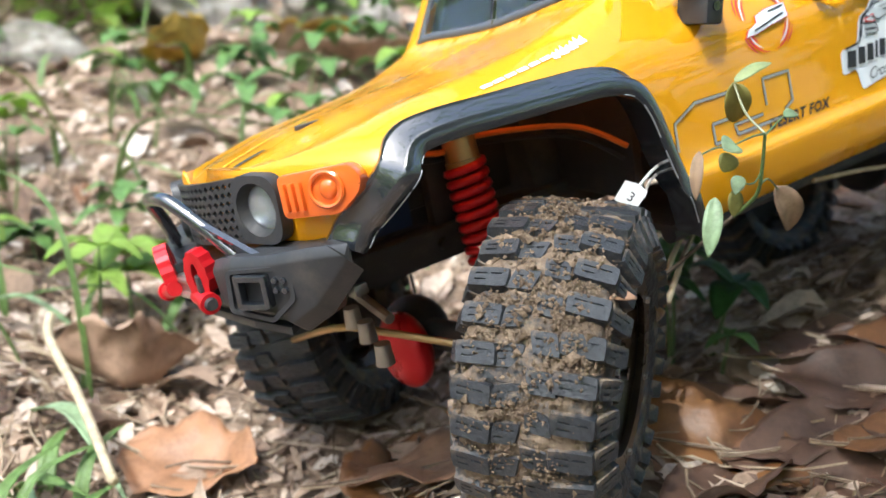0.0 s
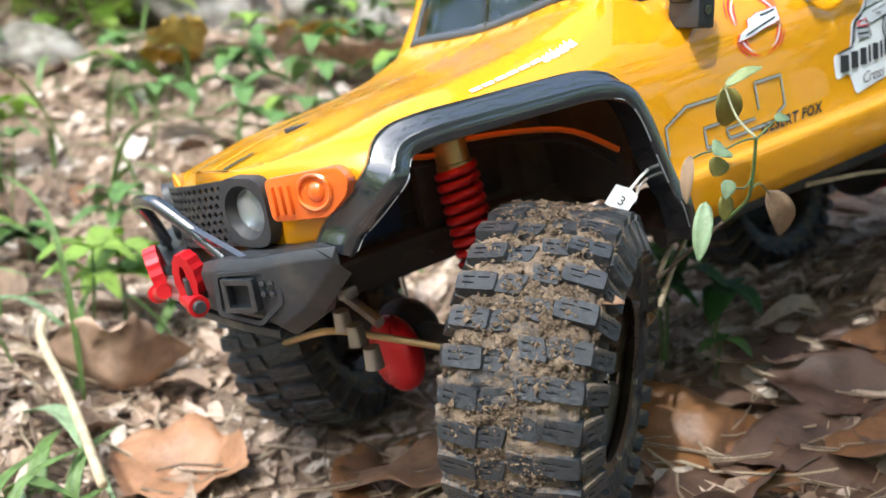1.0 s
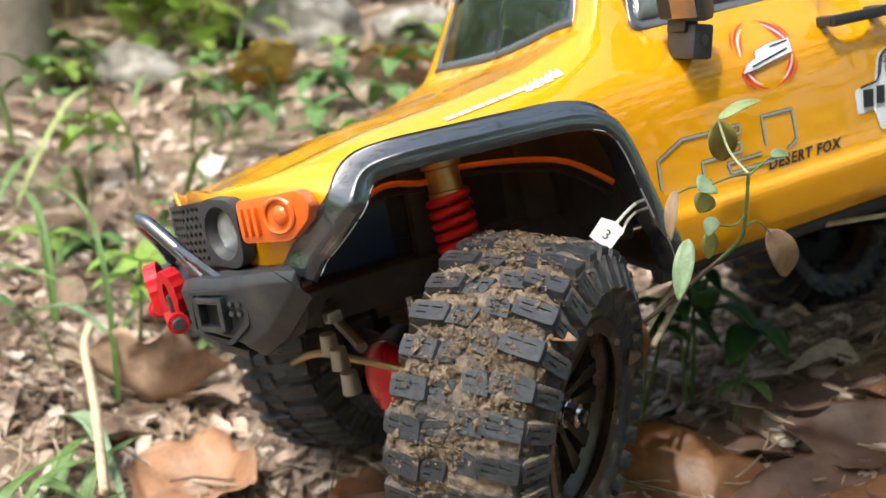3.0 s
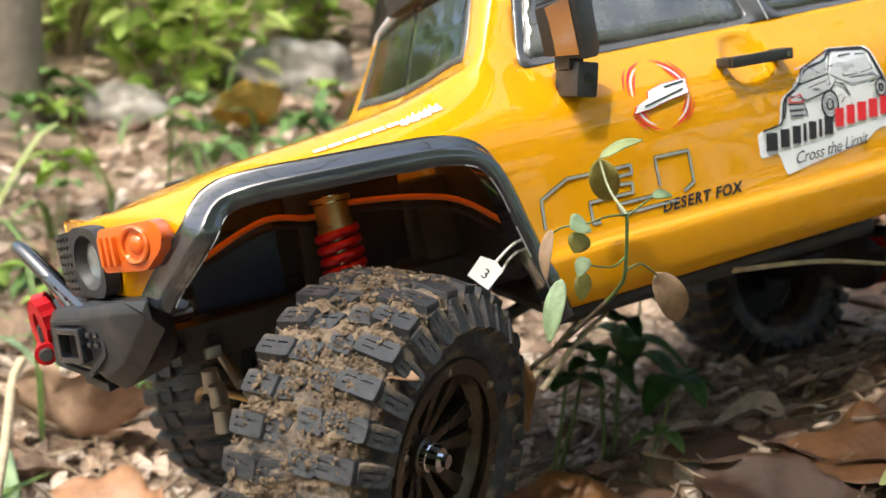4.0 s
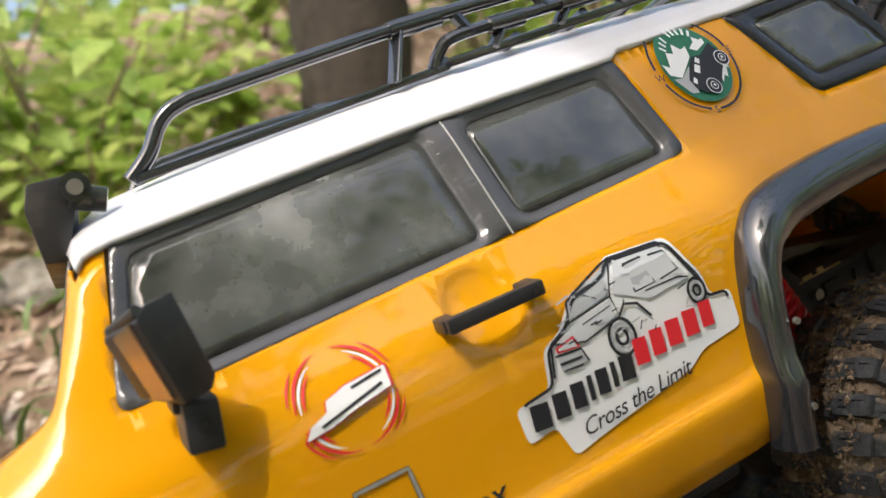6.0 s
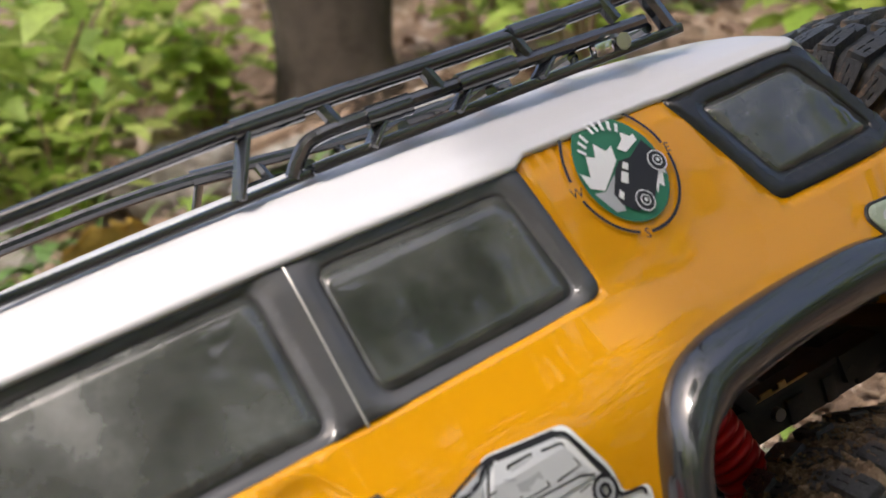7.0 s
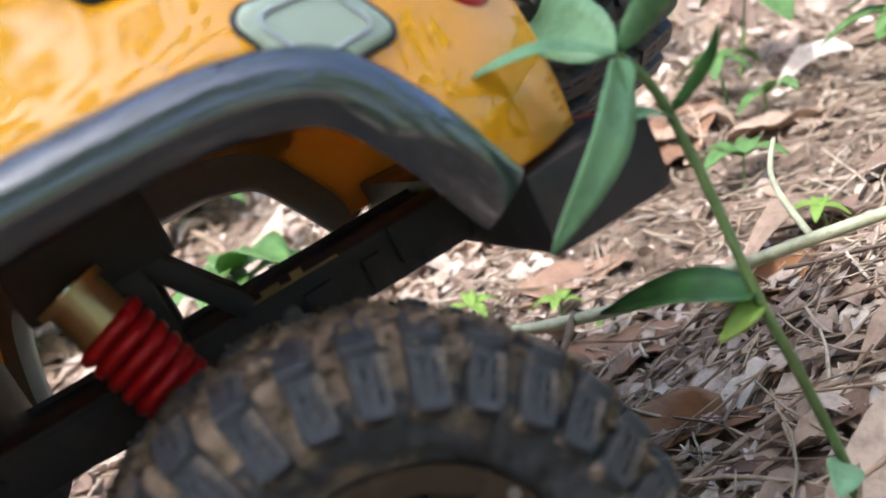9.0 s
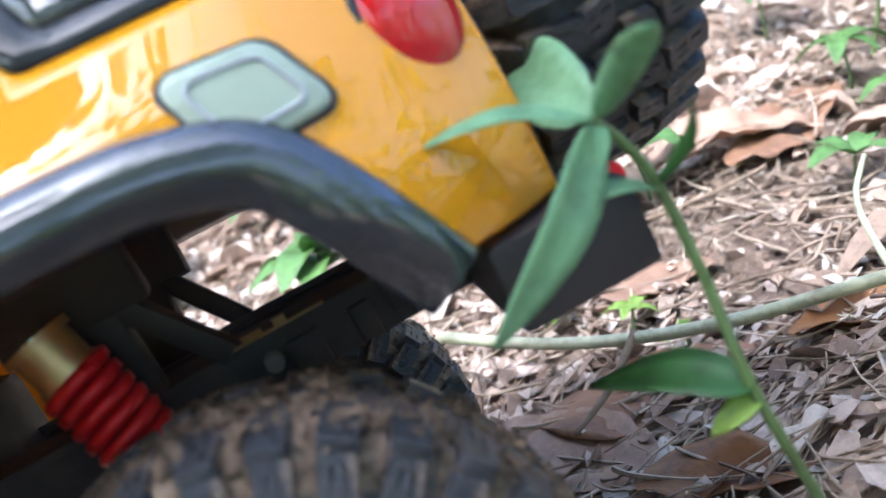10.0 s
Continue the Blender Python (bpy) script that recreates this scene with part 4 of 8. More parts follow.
def headlight(turn):
    outline = rounded([(-0.0105, -0.0125), (0.0125, -0.0125), (0.0125, 0.0125), (-0.0105, 0.0125)], 0.008, 8)
    hole = [(0.0098 * math.cos(a) + 0.001, 0.0098 * math.sin(a)) for a in np.linspace(0, 2 * math.pi, 40, endpoint=False)]
    plate = panel(lambda x, y: inside(outline, x, y) and not inside(hole, x, y), [outline, hole], lambda x, y: Vector((x, y, 0.0035)), [])
    for f in plate.faces:
        if f.normal.z < 0:
            f.normal_flip()
    ext = bmesh.ops.extrude_face_region(plate, geom=list(plate.faces))["geom"]
    bmesh.ops.translate(plate, vec=(0, 0, -0.0055), verts=[v for v in ext if isinstance(v, bmesh.types.BMVert)])
    bmesh.ops.recalc_face_normals(plate, faces=plate.faces)
    bezel = part("headlight", turn(moved(plate, HL)), BLACK, truck, "round headlight in black bezel")
    cone = revolve([(0.0098, 0.003), (0.0090, 0.0010), (0.0080, -0.0010)], 36)
    part("reflector_ring", turn(moved(cone, HL @ pose(0.001, 0, 0))), BLACK, bezel)
    part("reflector", turn(moved(revolve([(0.0080, -0.0008), (0.006, -0.0016), (0.0, -0.0020)], 30), HL @ pose(0.001, 0, 0))), REFLECTOR, bezel)
    part("lens", turn(moved(revolve([(0.0081, -0.0006), (0.005, 0.0008), (0.0, 0.0014)], 30), HL @ pose(0.001, 0, 0))), CLEAR, bezel, "clear headlight lens")


headlight(lambda b: b)
headlight(far)

SIG = facing((-0.0655, 0.0428, 0.0762), (-0.85, -0.53, 0.10), 4)


def signal_lamp(turn):
    outline = rounded([(-0.0150, -0.0075), (0.0065, -0.0078), (0.0150, -0.0015), (0.0165, 0.0035), (0.0125, 0.0078), (-0.0150, 0.0066)], 0.0025)
    lamp = part("turn_signal", turn(prism(outline, 0.0052, SIG @ pose(0, 0, -0.0012), 0.0009)), ORANGE, truck, "orange turn signal lamp")
    for x in (-0.0122, -0.0092, -0.0062):
        part("lens_bar", turn(box((0.0016, 0.0092, 0.0026), SIG @ pose(x, -0.0006, 0.0044), 0.0004)), ORANGE, lamp)
    ring_pts = [SIG @ Vector((0.0035 + 0.0060 * math.cos(a), 0.0006 + 0.0054 * math.sin(a), 0.0044)) for a in np.linspace(0, 2 * math.pi, 28)]
    ring_bm = bmesh.new()
    add_tube(ring_bm, ring_pts, 0.0008, 6)
    part("lens_ring", turn(ring_bm), ORANGE, lamp)
    bulb = bmesh.new()
    bmesh.ops.create_uvsphere(bulb, u_segments=18, v_segments=10, radius=0.0034)
    part("bulb", turn(moved(bulb, SIG @ pose(0.0040, 0.0006, 0.0036) @ Matrix.Diagonal((1, 1, 0.6, 1)))), ORANGE, lamp)


signal_lamp(lambda b: b)
signal_lamp(far)

# slot in the bonnet
def on_hood(pts):
    bm = bmesh.new()
    rows = [[bm.verts.new(skin(x, u, 0.0006)) for u in np.linspace(u0, u1, 4)] for x, u0, u1 in pts]
    for a, b in zip(rows, rows[1:]):
        for k in range(3):
            bm.faces.new((a[k], b[k], b[k + 1], a[k + 1]))
    return bm


part("bonnet_slot", on_hood([(-0.0795, 8.30, 8.44), (-0.0760, 8.27, 8.46), (-0.0715, 8.25, 8.44), (-0.0670, 8.24, 8.41), (-0.0620, 8.24, 8.36)]), CHASSIS, truck, smooth=False)


# ---- front bumper ----
def bumper_half():
    rows = []
    for y, front, back, top, low in ((0.028, -0.0705, -0.0680, 0.0615, 0.0520), (0.040, -0.0790, -0.0670, 0.0605, 0.0370), (0.050, -0.0850, -0.0640, 0.0588, 0.0300), (0.057, -0.0880, -0.060, 0.0575, 0.0330), (0.068, -0.0945, -0.058, 0.0570, 0.0345), (0.080, -0.0965, -0.058, 0.0560, 0.0345), (0.088, -0.0930, -0.058, 0.0520, 0.0330), (0.113, -0.0935, -0.058, 0.0515, 0.0330)):
        rows.append([(back, y, top), (front + 0.002, y, top + 0.0005), (front, y, top - 0.0030), (front + 0.001, y, low + 0.005), (front + 0.006, y, low), (back, y, low + 0.004)])
    return rows


bm = bmesh.new()
rows = bumper_half()
rows += [[(x, 2 * YC - y, z) for x, y, z in r] for r in rows[:-1][::-1]]
vs = [[bm.verts.new(p) for p in r] for r in rows]
for a, b in zip(vs, vs[1:]):
    for k in range(6):
        bm.faces.new((a[k], a[(k + 1) % 6], b[(k + 1) % 6], b[k]))
bm.faces.new(vs[0][::-1])
bm.faces.new(vs[-1])
bmesh.ops.recalc_face_normals(bm, faces=bm.faces)
bmesh.ops.bevel(bm, geom=list(bm.edges), offset=0.0006, segments=2, affect="EDGES", profile=0.6)
bumper = part("front_bumper", leaned(bm), BLACK, truck, "angular black plastic front bumper", sharp=25)
FOG = facing((-0.0890, 0.0575, 0.0470), (-0.83, -0.55, 0.06)) @ Matrix.Scale(1.12, 4)


def fog_pocket(turn):
    outer = rounded([(-0.0120, -0.0070), (0.0030, -0.0100), (0.0120, -0.0030), (0.0120, 0.0075), (-0.0110, 0.0060)], 0.0012, 2)
    inner = [(x * 0.86, y * 0.84) for x, y in outer]
    frame_bm = panel(lambda x, y: inside(outer, x, y) and not inside(inner, x, y), [outer, inner], lambda x, y: Vector((x, y, 0)), [])
    bmesh.ops.recalc_face_normals(frame_bm, faces=frame_bm.faces)
    part_ob = thicken(part("fog_light_frame", turn(moved(frame_bm, FOG)), BLACK, bumper, smooth=False), 0.0018, 0)
    part("fog_light_bezel", turn(merge(box((0.0095, 0.0018, 0.0035), FOG @ pose(-0.0020, 0.0040, 0.001), 0.0004), box((0.0095, 0.0018, 0.0035), FOG @ pose(-0.0020, -0.0045, 0.001), 0.0004), box((0.0018, 0.0100, 0.0035), FOG @ pose(-0.0065, 0, 0.001), 0.0004), box((0.0018, 0.0100, 0.0035), FOG @ pose(0.0030, 0, 0.001), 0.0004))), GLOSS, bumper, "small square fog light bezel")
    for i, (x, y) in enumerate(((0.0062, 0.0042), (0.0092, 0.0042), (0.0062, 0.0012), (0.0092, 0.0012))):
        part("fog_light_bolt", turn(cyl(0.0011, 0.0009, 0.0016, FOG @ pose(x, y - 0.001, 0.0008), 8)), GLOSS, bumper)


fog_pocket(lambda b: b)
fog_pocket(far)


def bull_bar():
    bm = bmesh.new()
    add_tube(bm, smooth_path([(-0.0880, 0.0755, 0.0550), (-0.0925, 0.086, 0.0635), (-0.0985, 0.0975, 0.0728), (-0.1005, 0.1030, 0.0752), (-0.1010, 0.113, 0.0758), (-0.1005, 0.1230, 0.0752), (-0.0985, 0.1285, 0.0728), (-0.0925, 0.140, 0.0635), (-0.0880, 0.1505, 0.0550)], 60), 0.0026, 12)
    return bm


part("bull_bar", leaned(bull_bar(), 0.1), GLOSS, bumper, "black tubular bull bar hoop", sharp=60)
for turn in (lambda b: b, far):
    a, b, c = Vector((-0.0850, 0.0600, 0.0565)), Vector((-0.0885, 0.0775, 0.0560)), Vector((-0.0960, 0.0930, 0.0690))
    g = bmesh.new()
    n = (b - a).cross(c - a).normalized() * 0.0010
    top = [g.verts.new(p + n) for p in (a, b, c)]
    low = [g.verts.new(p - n) for p in (a, b, c)]
    g.faces.new(top)
    g.faces.new(low[::-1])
    for i in range(3):
        g.faces.new((top[i], low[i], low[(i + 1) % 3], top[(i + 1) % 3]))
    bmesh.ops.recalc_face_normals(g, faces=g.faces)
    part("bull_bar_gusset", turn(g), GLOSS, bumper, sharp=20)
    for f in (0.25, 0.5, 0.72):
        p = a.lerp(c, f) * 0.55 + b.lerp(c, f) * 0.45
        s = -1 if n.y > 0 else 1
        part("gusset_hole", turn(cyl(0.0010, 0.0010, 0.0004, facing(p + n * s * 1.1, n * s), 12)), CHASSIS, bumper)
    # tow shackle
    y = 0.0870
    bow = [(0.0062 * math.cos(k) * (1.0 if math.cos(k) < 0 else 0.75), 0.0092 * math.sin(k)) for k in np.linspace(0, 2 * math.pi, 26, endpoint=False)]
    bow = [(p * (1 + 0.07 * (i % 2)), q * (1 + 0.07 * (i % 2))) for i, (p, q) in enumerate(bow)]
    hole = [(0.0016 * math.cos(k) - 0.0002, 0.0046 * math.sin(k) + 0.0006) for k in np.linspace(0, 2 * math.pi, 20, endpoint=False)]
    plate = panel(lambda p, q: inside(bow, p, q) and not inside(hole, p, q), [bow, hole], lambda p, q: Vector((p, q, 0)), [])
    bmesh.ops.recalc_face_normals(plate, faces=plate.faces)
    moved(plate, Matrix.Translation((-0.0985, y + 0.0015, 0.0490)) @ Matrix(((0, 0, 1, 0), (1, 0, 0, 0), (0, 1, 0, 0), (0, 0, 0, 1))) @ pose(0, 0, 0, 0, 25, 6))
    shackle = thicken(part("tow_shackle", turn(plate), RED, bumper, "red metal tow shackle", smooth=False), 0.0052, 0)
    part("shackle_pin", turn(merge(cyl(0.0030, 0.0030, 0.0120, pose(-0.1000, y, 0.0405, 90), 14), cyl(0.0038, 0.0038, 0.0025, pose(-0.1000, y - 0.006, 0.0405, 90), 16))), RED, shackle)
    part("pin_end", turn(cyl(0.0026, 0.0020, 0.0022, pose(-0.1000, y - 0.0078, 0.0405, 90), 14)), BLACK, shackle)
    part("shackle_mount", turn(box((0.010, 0.0040, 0.0090), pose(-0.0960, y, 0.0450), 0.001)), BLACK, shackle)
part("winch_fairlead", leaned(merge(box((0.003, 0.030, 0.010), pose(-0.0955, YC, 0.0440), 0.0008), cyl(0.0016, 0.0016, 0.026, pose(-0.0965, YC, 0.0470, 90), 10), cyl(0.0016, 0.0016, 0.026, pose(-0.0965, YC, 0.0410, 90), 10))), STEEL, bumper)
part("winch_strap", tube([(-0.096, 0.096, 0.043), (-0.099, 0.094, 0.048), (-0.100, 0.092, 0.053), (-0.097, 0.090, 0.0565)], 0.0022, 8, 10), LIME, bumper, "pale green winch strap")
part("skid_plate", leaned(prism([(-0.084, 0.052), (-0.090, 0.070), (-0.090, 0.156), (-0.084, 0.174), (-0.055, 0.150), (-0.055, 0.076)], 0.003, pose(0, 0, 0.030, 0, 0, 0), 0.0005)), BLACK, bumper)

# ---- door furniture ----
INWARD = pose(0.0002, 0.0140, -0.0018)


MIRROR_TURN = INWARD @ pose(0.0835, 0.008, 0, 0, 0, 30) @ pose(-0.0835, -0.008, 0)


def mirror(turn):
    # housing: a wedge with a hollow, tinted front
    bm = bmesh.new()
    out = [(0.0765, 0.1318), (0.0800, 0.1345), (0.0880, 0.1345), (0.0905, 0.1130), (0.0880, 0.1105), (0.0800, 0.1105)]
    a = [bm.verts.new((x, 0.0000, z)) for x, z in out]
    b = [bm.verts.new((0.0825 + (x - 0.0825) * 0.8, 0.0165, 0.1205 + (z - 0.1205) * 0.75)) for x, z in out]
    for i in range(6):
        bm.faces.new((a[i], a[(i + 1) % 6], b[(i + 1) % 6], b[i]))
    bm.faces.new(a[::-1])
    bm.faces.new(b)
    bmesh.ops.recalc_face_normals(bm, faces=bm.faces)
    bmesh.ops.bevel(bm, geom=list(bm.edges), offset=0.0008, segments=2, affect="EDGES", profile=0.6)
    ob = part("door_mirror", turn(moved(bm, MIRROR_TURN)), BLACK, truck, "chunky black plastic door mirror", sharp=30)
    glass = bmesh.new()
    q = [Vector((0.0790, 0.0022, 0.1318)), Vector((0.0790, 0.0140, 0.1288)), Vector((0.0790, 0.0140, 0.1128)), Vector((0.0790, 0.0022, 0.1125))]
    q = [Vector((0.0762 + 0.0035 * (0.1318 - p.z) / 0.02 + 0.14 * (p.y - 0.002), p.y, p.z)) for p in q]
    glass.faces.new([glass.verts.new(p) for p in q])
    thicken(part("mirror_glass", turn(moved(glass, MIRROR_TURN)), BROWNMIRROR, ob, "brown-tinted mirror glass", smooth=False), 0.0012, 0)
    part("mirror_hood", turn(moved(tube([(0.0782, 0.0006, 0.1338), (0.0800, 0.0160, 0.1300)], 0.0014, 10), MIRROR_TURN)), BLACK, ob)
    part("mirror_arm", turn(moved(merge(box((0.0085, 0.0150, 0.0120), pose(0.0865, 0.0110, 0.1035, 0, 12, 0), 0.0012), box((0.006, 0.010, 0.006), pose(0.0850, 0.0120, 0.1100, 0, 12, 0), 0.001)), INWARD)), BLACK, ob)
    part("mirror_screw", turn(moved(merge(cyl(0.0017, 0.0017, 0.0008, pose(0.0866, 0.0032, 0.1040, 90), 16), cyl(0.0008, 0.0008, 0.0009, pose(0.0866, 0.0029, 0.1040, 90), 6)), INWARD)), GLOSS, ob)


mirror(lambda b: b)
mirror(far)


def handle(turn):
    y = side_point(0.165, 0.0955).y
    bm = merge(box((0.0290, 0.0030, 0.0042), pose(0.1645, y - 0.0068, 0.0968, 0, 1.5, 0), 0.0007), box((0.0042, 0.0070, 0.0036), pose(0.1515, y - 0.0030, 0.0972), 0.0005), box((0.0048, 0.0070, 0.0040), pose(0.1765, y - 0.0030, 0.0965), 0.0005))
    ob = part("door_handle", turn(bm), BLACK, truck, "black pull door handle", sharp=30)
    part("handle_screw", turn(cyl(0.0012, 0.0012, 0.0006, pose(0.1762, y - 0.0085, 0.0965, 90), 12)), GLOSS, ob)


handle(lambda b: b)
handle(far)

# ---- rear lamps ----
TL = facing((0.3745, 0.0508, 0.0866), (0.60, -0.78, 0.14), 0) @ Matrix.Scale(1.1, 4)


def tail_lamp(turn):
    outline = [(0.0112 * math.cos(a) * (1.0 if math.cos(a) > 0 else 0.85), 0.0136 * math.sin(a)) for a in np.linspace(0, 2 * math.pi, 32, endpoint=False)]
    dome = bmesh.new()
    rings = []
    for s, h in ((1.0, 0.0), (0.96, 0.0018), (0.85, 0.0036), (0.6, 0.0054), (0.3, 0.0062)):
        rings.append([dome.verts.new((x * s, y * s, h)) for x, y in outline])
    for p, q in zip(rings, rings[1:]):
        for k in range(32):
            dome.faces.new((p[k], p[(k + 1) % 32], q[(k + 1) % 32], q[k]))
    dome.faces.new(rings[-1])
    lamp = part("tail_lamp", turn(moved(dome, TL)), REDLENS, truck, "red plastic tail lamp", sharp=60)
    rim_bm = bmesh.new()
    add_tube(rim_bm, [TL @ Vector((x * 1.03, y * 1.03, 0.0004)) for x, y in outline + outline[:1]], 0.0009, 6)
    part("lamp_rim", turn(rim_bm), BLACK, lamp)


tail_lamp(lambda b: b)
tail_lamp(far)


def fuel_lamp(turn):
    outline = rounded([(0.3310, 0.0952), (0.3335, 0.0976), (0.3485, 0.0960), (0.3510, 0.0942), (0.3562, 0.0838), (0.3548, 0.0815), (0.3393, 0.0818), (0.3366, 0.0836)], 0.002)
    grid = [(x, z) for x in np.linspace(0.33, 0.36, 12) for z in np.linspace(0.078, 0.101, 10)]
    cx, cz = 0.3436, 0.0894

    def bulge(o):
        return lambda x, z: side_point(x, z, o) 
    ob = part("side_reflector", turn(panel(lambda x, z: inside(outline, x, z), [dense(outline, 0.002)], bulge(0.0012), grid)), PLASTERLAMP, truck, "pale green translucent side reflector")
    thicken(ob, 0.0014)
    small = [(cx + (x - cx) * 0.70, cz + (z - cz) * 0.66) for x, z in outline]
    line = bmesh.new()
    add_tube(line, [side_point(x, z, 0.0016) for x, z in small + small[:1]], 0.00035, 5)
    part("reflector_line", turn(line), GREYINK, ob)
    line = bmesh.new()
    add_tube(line, [side_point(cx + (x - cx) * 1.04, cz + (z - cz) * 1.05, 0.0004) for x, z in outline + outline[:1]], 0.0006, 5)
    part("reflector_rim", turn(line), CHASSIS, ob)


fuel_lamp(lambda b: b)
fuel_lamp(far)

# ---- roof rack and sun visor ----
rack = part("roof_rack", tube([(0.1000, 0.088, 0.1585), (0.1075, 0.088, 0.1640), (0.1140, 0.088, 0.1715), (0.1215, 0.088, 0.1745), (0.1350, 0.088, 0.1750), (0.2000, 0.088, 0.1750), (0.2600, 0.088, 0.1725), (0.3000, 0.088, 0.1715), (0.3200, 0.088, 0.1710)], 0.0024, 12, 60), GLOSS, truck, "black tubular roof rack")
for turn in (lambda b: b, lambda b: moved(far(b), pose(0, 0.022, 0))):
    part("upper_rail", turn(tube([(0.1000, 0.0882, 0.1585), (0.1075, 0.0882, 0.1640), (0.1140, 0.0882, 0.1715), (0.1215, 0.0882, 0.1745), (0.1350, 0.0882, 0.1750), (0.2000, 0.0882, 0.1750), (0.2600, 0.0882, 0.1727), (0.3000, 0.0882, 0.1717), (0.3200, 0.0882, 0.1712)], 0.0024, 10, 50)), GLOSS, rack)
    part("lower_rail", turn(tube([(0.2000, 0.086, 0.1590), (0.2040, 0.086, 0.1635), (0.2100, 0.086, 0.1664), (0.2300, 0.086, 0.1662), (0.2800, 0.086, 0.1642), (0.3150, 0.086, 0.1625)], 0.0021, 10, 40)), GLOSS, rack)
    part("base_rail", turn(merge(box((0.120, 0.003, 0.003), pose(0.2655, 0.084, 0.1580, 0, 1.2, 0), 0.0006), box((0.104, 0.003, 0.0026), pose(0.1535, 0.086, 0.1584, 0, 0, 0), 0.0006))), GLOSS, rack)
    for x0, x1, y, z, r in ((0.1905, 0.2090, 0.0882, 0.1750, 0.0032), (0.2240, 0.2370, 0.086, 0.1662, 0.0030), (0.2520, 0.2700, 0.086, 0.1652, 0.0030), (0.2730, 0.2900, 0.0882, 0.1722, 0.0031)):
        part("rail_sleeve", turn(cyl(r, r, x1 - x0, aim((x0, y, z), (x1, y, z - 0.0006)), 14)), GLOSS, rack)
    for x in (0.2140, 0.2440, 0.2720, 0.3030):
        part("rail_post", turn(tube([(x, 0.0882, 0.1742), (x + 0.003, 0.086, 0.1655)], 0.0022, 8)), GLOSS, rack)
    for x, z in ((0.1930, 0.1740), (0.2300, 0.1655), (0.2560, 0.1645), (0.2830, 0.1635)):
        part("rail_strut", turn(box((0.0050, 0.0014, (Vector((x, 0.0875, z)) - Vector((x - 0.008, 0.080, 0.1600))).length), aim((x, 0.0875, z), (x - 0.0085, 0.083, 0.1590)), 0.0003)), GLOSS, rack)
    part("end_post", turn(tube([(0.3180, 0.0875, 0.1712), (0.3230, 0.0850, 0.1560)], 0.0028, 8)), GLOSS, rack)
for turn in (lambda b: b, far):
    part("visor_bracket", turn(merge(cyl(0.0042, 0.0042, 0.0030, pose(0.0845, 0.0745, 0.1620, 90), 16), box((0.010, 0.003, 0.007), pose(0.0865, 0.0748, 0.1580, 0, 25, 0), 0.0008))), GLOSS, rack)
    part("visor_screw", turn(cyl(0.0022, 0.0022, 0.0036, pose(0.0845, 0.0738, 0.1620, 90), 12)), STEEL, rack)
for x in (0.2060, 0.2340, 0.2620, 0.2900, 0.3170):
    a = Vector((x, 0.0882, 0.1600 if x > 0.13 else 0.1745))
    part("cross_bar", tube([a, far_point(a) + Vector((0, 0.022, 0))], 0.0019, 8), GLOSS, rack)
visor = prism([(0.0705, 0.1605), (0.0735, 0.1672), (0.0850, 0.1660), (0.0845, 0.1600), (0.0760, 0.1440), (0.0700, 0.1455)], 0.074, Matrix(((1, 0, 0, 0), (0, 0, 1, YC - 0.037), (0, 1, 0, 0), (0, 0, 0, 1))), 0.0010)
bmesh.ops.recalc_face_normals(visor, faces=visor.faces)
part("sun_visor", leaned(visor, 0.075), BLACK, truck, "black plastic sun visor over the windscreen", sharp=30)

# ---- chassis ----
for turn in (lambda b: b, far):
    rail = part("chassis_rail", turn(merge(box((0.445, 0.0050, 0.0125), pose(0.165, 0.0845, 0.0290), 0.0012), box((0.445, 0.0100, 0.0020), pose(0.165, 0.0870, 0.0355), 0.0004))), CHASSIS, truck, "black plastic chassis rail", sharp=30)
    for x in (-0.045, -0.005, 0.035, 0.245, 0.280, 0.318, 0.350):
        part("rail_bolt", turn(cyl(0.0024, 0.0022, 0.0030, pose(x, 0.0812, 0.0300, 90), 12)), STEEL if x == 0.318 else CHASSIS, rail)
    part("shock_tower", turn(box((0.016, 0.006, 0.048), pose(0.003, 0.0880, 0.0540), 0.0015)), CHASSIS, rail)
    part("tower_cap", turn(box((0.024, 0.0065, 0.010), pose(0.003, 0.0880, 0.0720), 0.0015)), CHASSIS, rail)
    part("shock_tower", turn(box((0.018, 0.007, 0.034), pose(0.2860, 0.0840, 0.0520), 0.0015)), CHASSIS, rail)
    part("tower_cap", turn(box((0.034, 0.0075, 0.018), pose(0.2860, 0.0840, 0.0660), 0.0015)), CHASSIS, rail)
    part("rail_strip", turn(merge(box((0.024, 0.0008, 0.0005), pose(0.322, 0.0822, 0.0368)), box((0.005, 0.0008, 0.0016), pose(0.3165, 0.0822, 0.0376)), box((0.003, 0.0008, 0.0020), pose(0.3235, 0.0822, 0.0379)))), BRASS, rail, "thin gold-coloured strip on the rail")
    for x0, x1 in ((0.322, 0.330), (0.338, 0.343), (0.352, 0.360)):
        part("rail_rib", turn(box((x1 - x0, 0.0022, 0.0090), pose((x0 + x1) / 2, 0.0815, 0.0282), 0.0006)), CHASSIS, rail)
    part("tower_brace", turn(box((0.006, 0.006, 0.034), pose(0.3010, 0.0840, 0.0500, 0, -35, 0), 0.0015)), CHASSIS, rail)
    part("rock_slider", turn(merge(tube([(0.068, 0.034, 0.0180), (0.226, 0.034, 0.0165)], 0.0040, 10), box((0.160, 0.046, 0.003), pose(0.148, 0.057, 0.0200), 0.0006))), CHASSIS, truck)


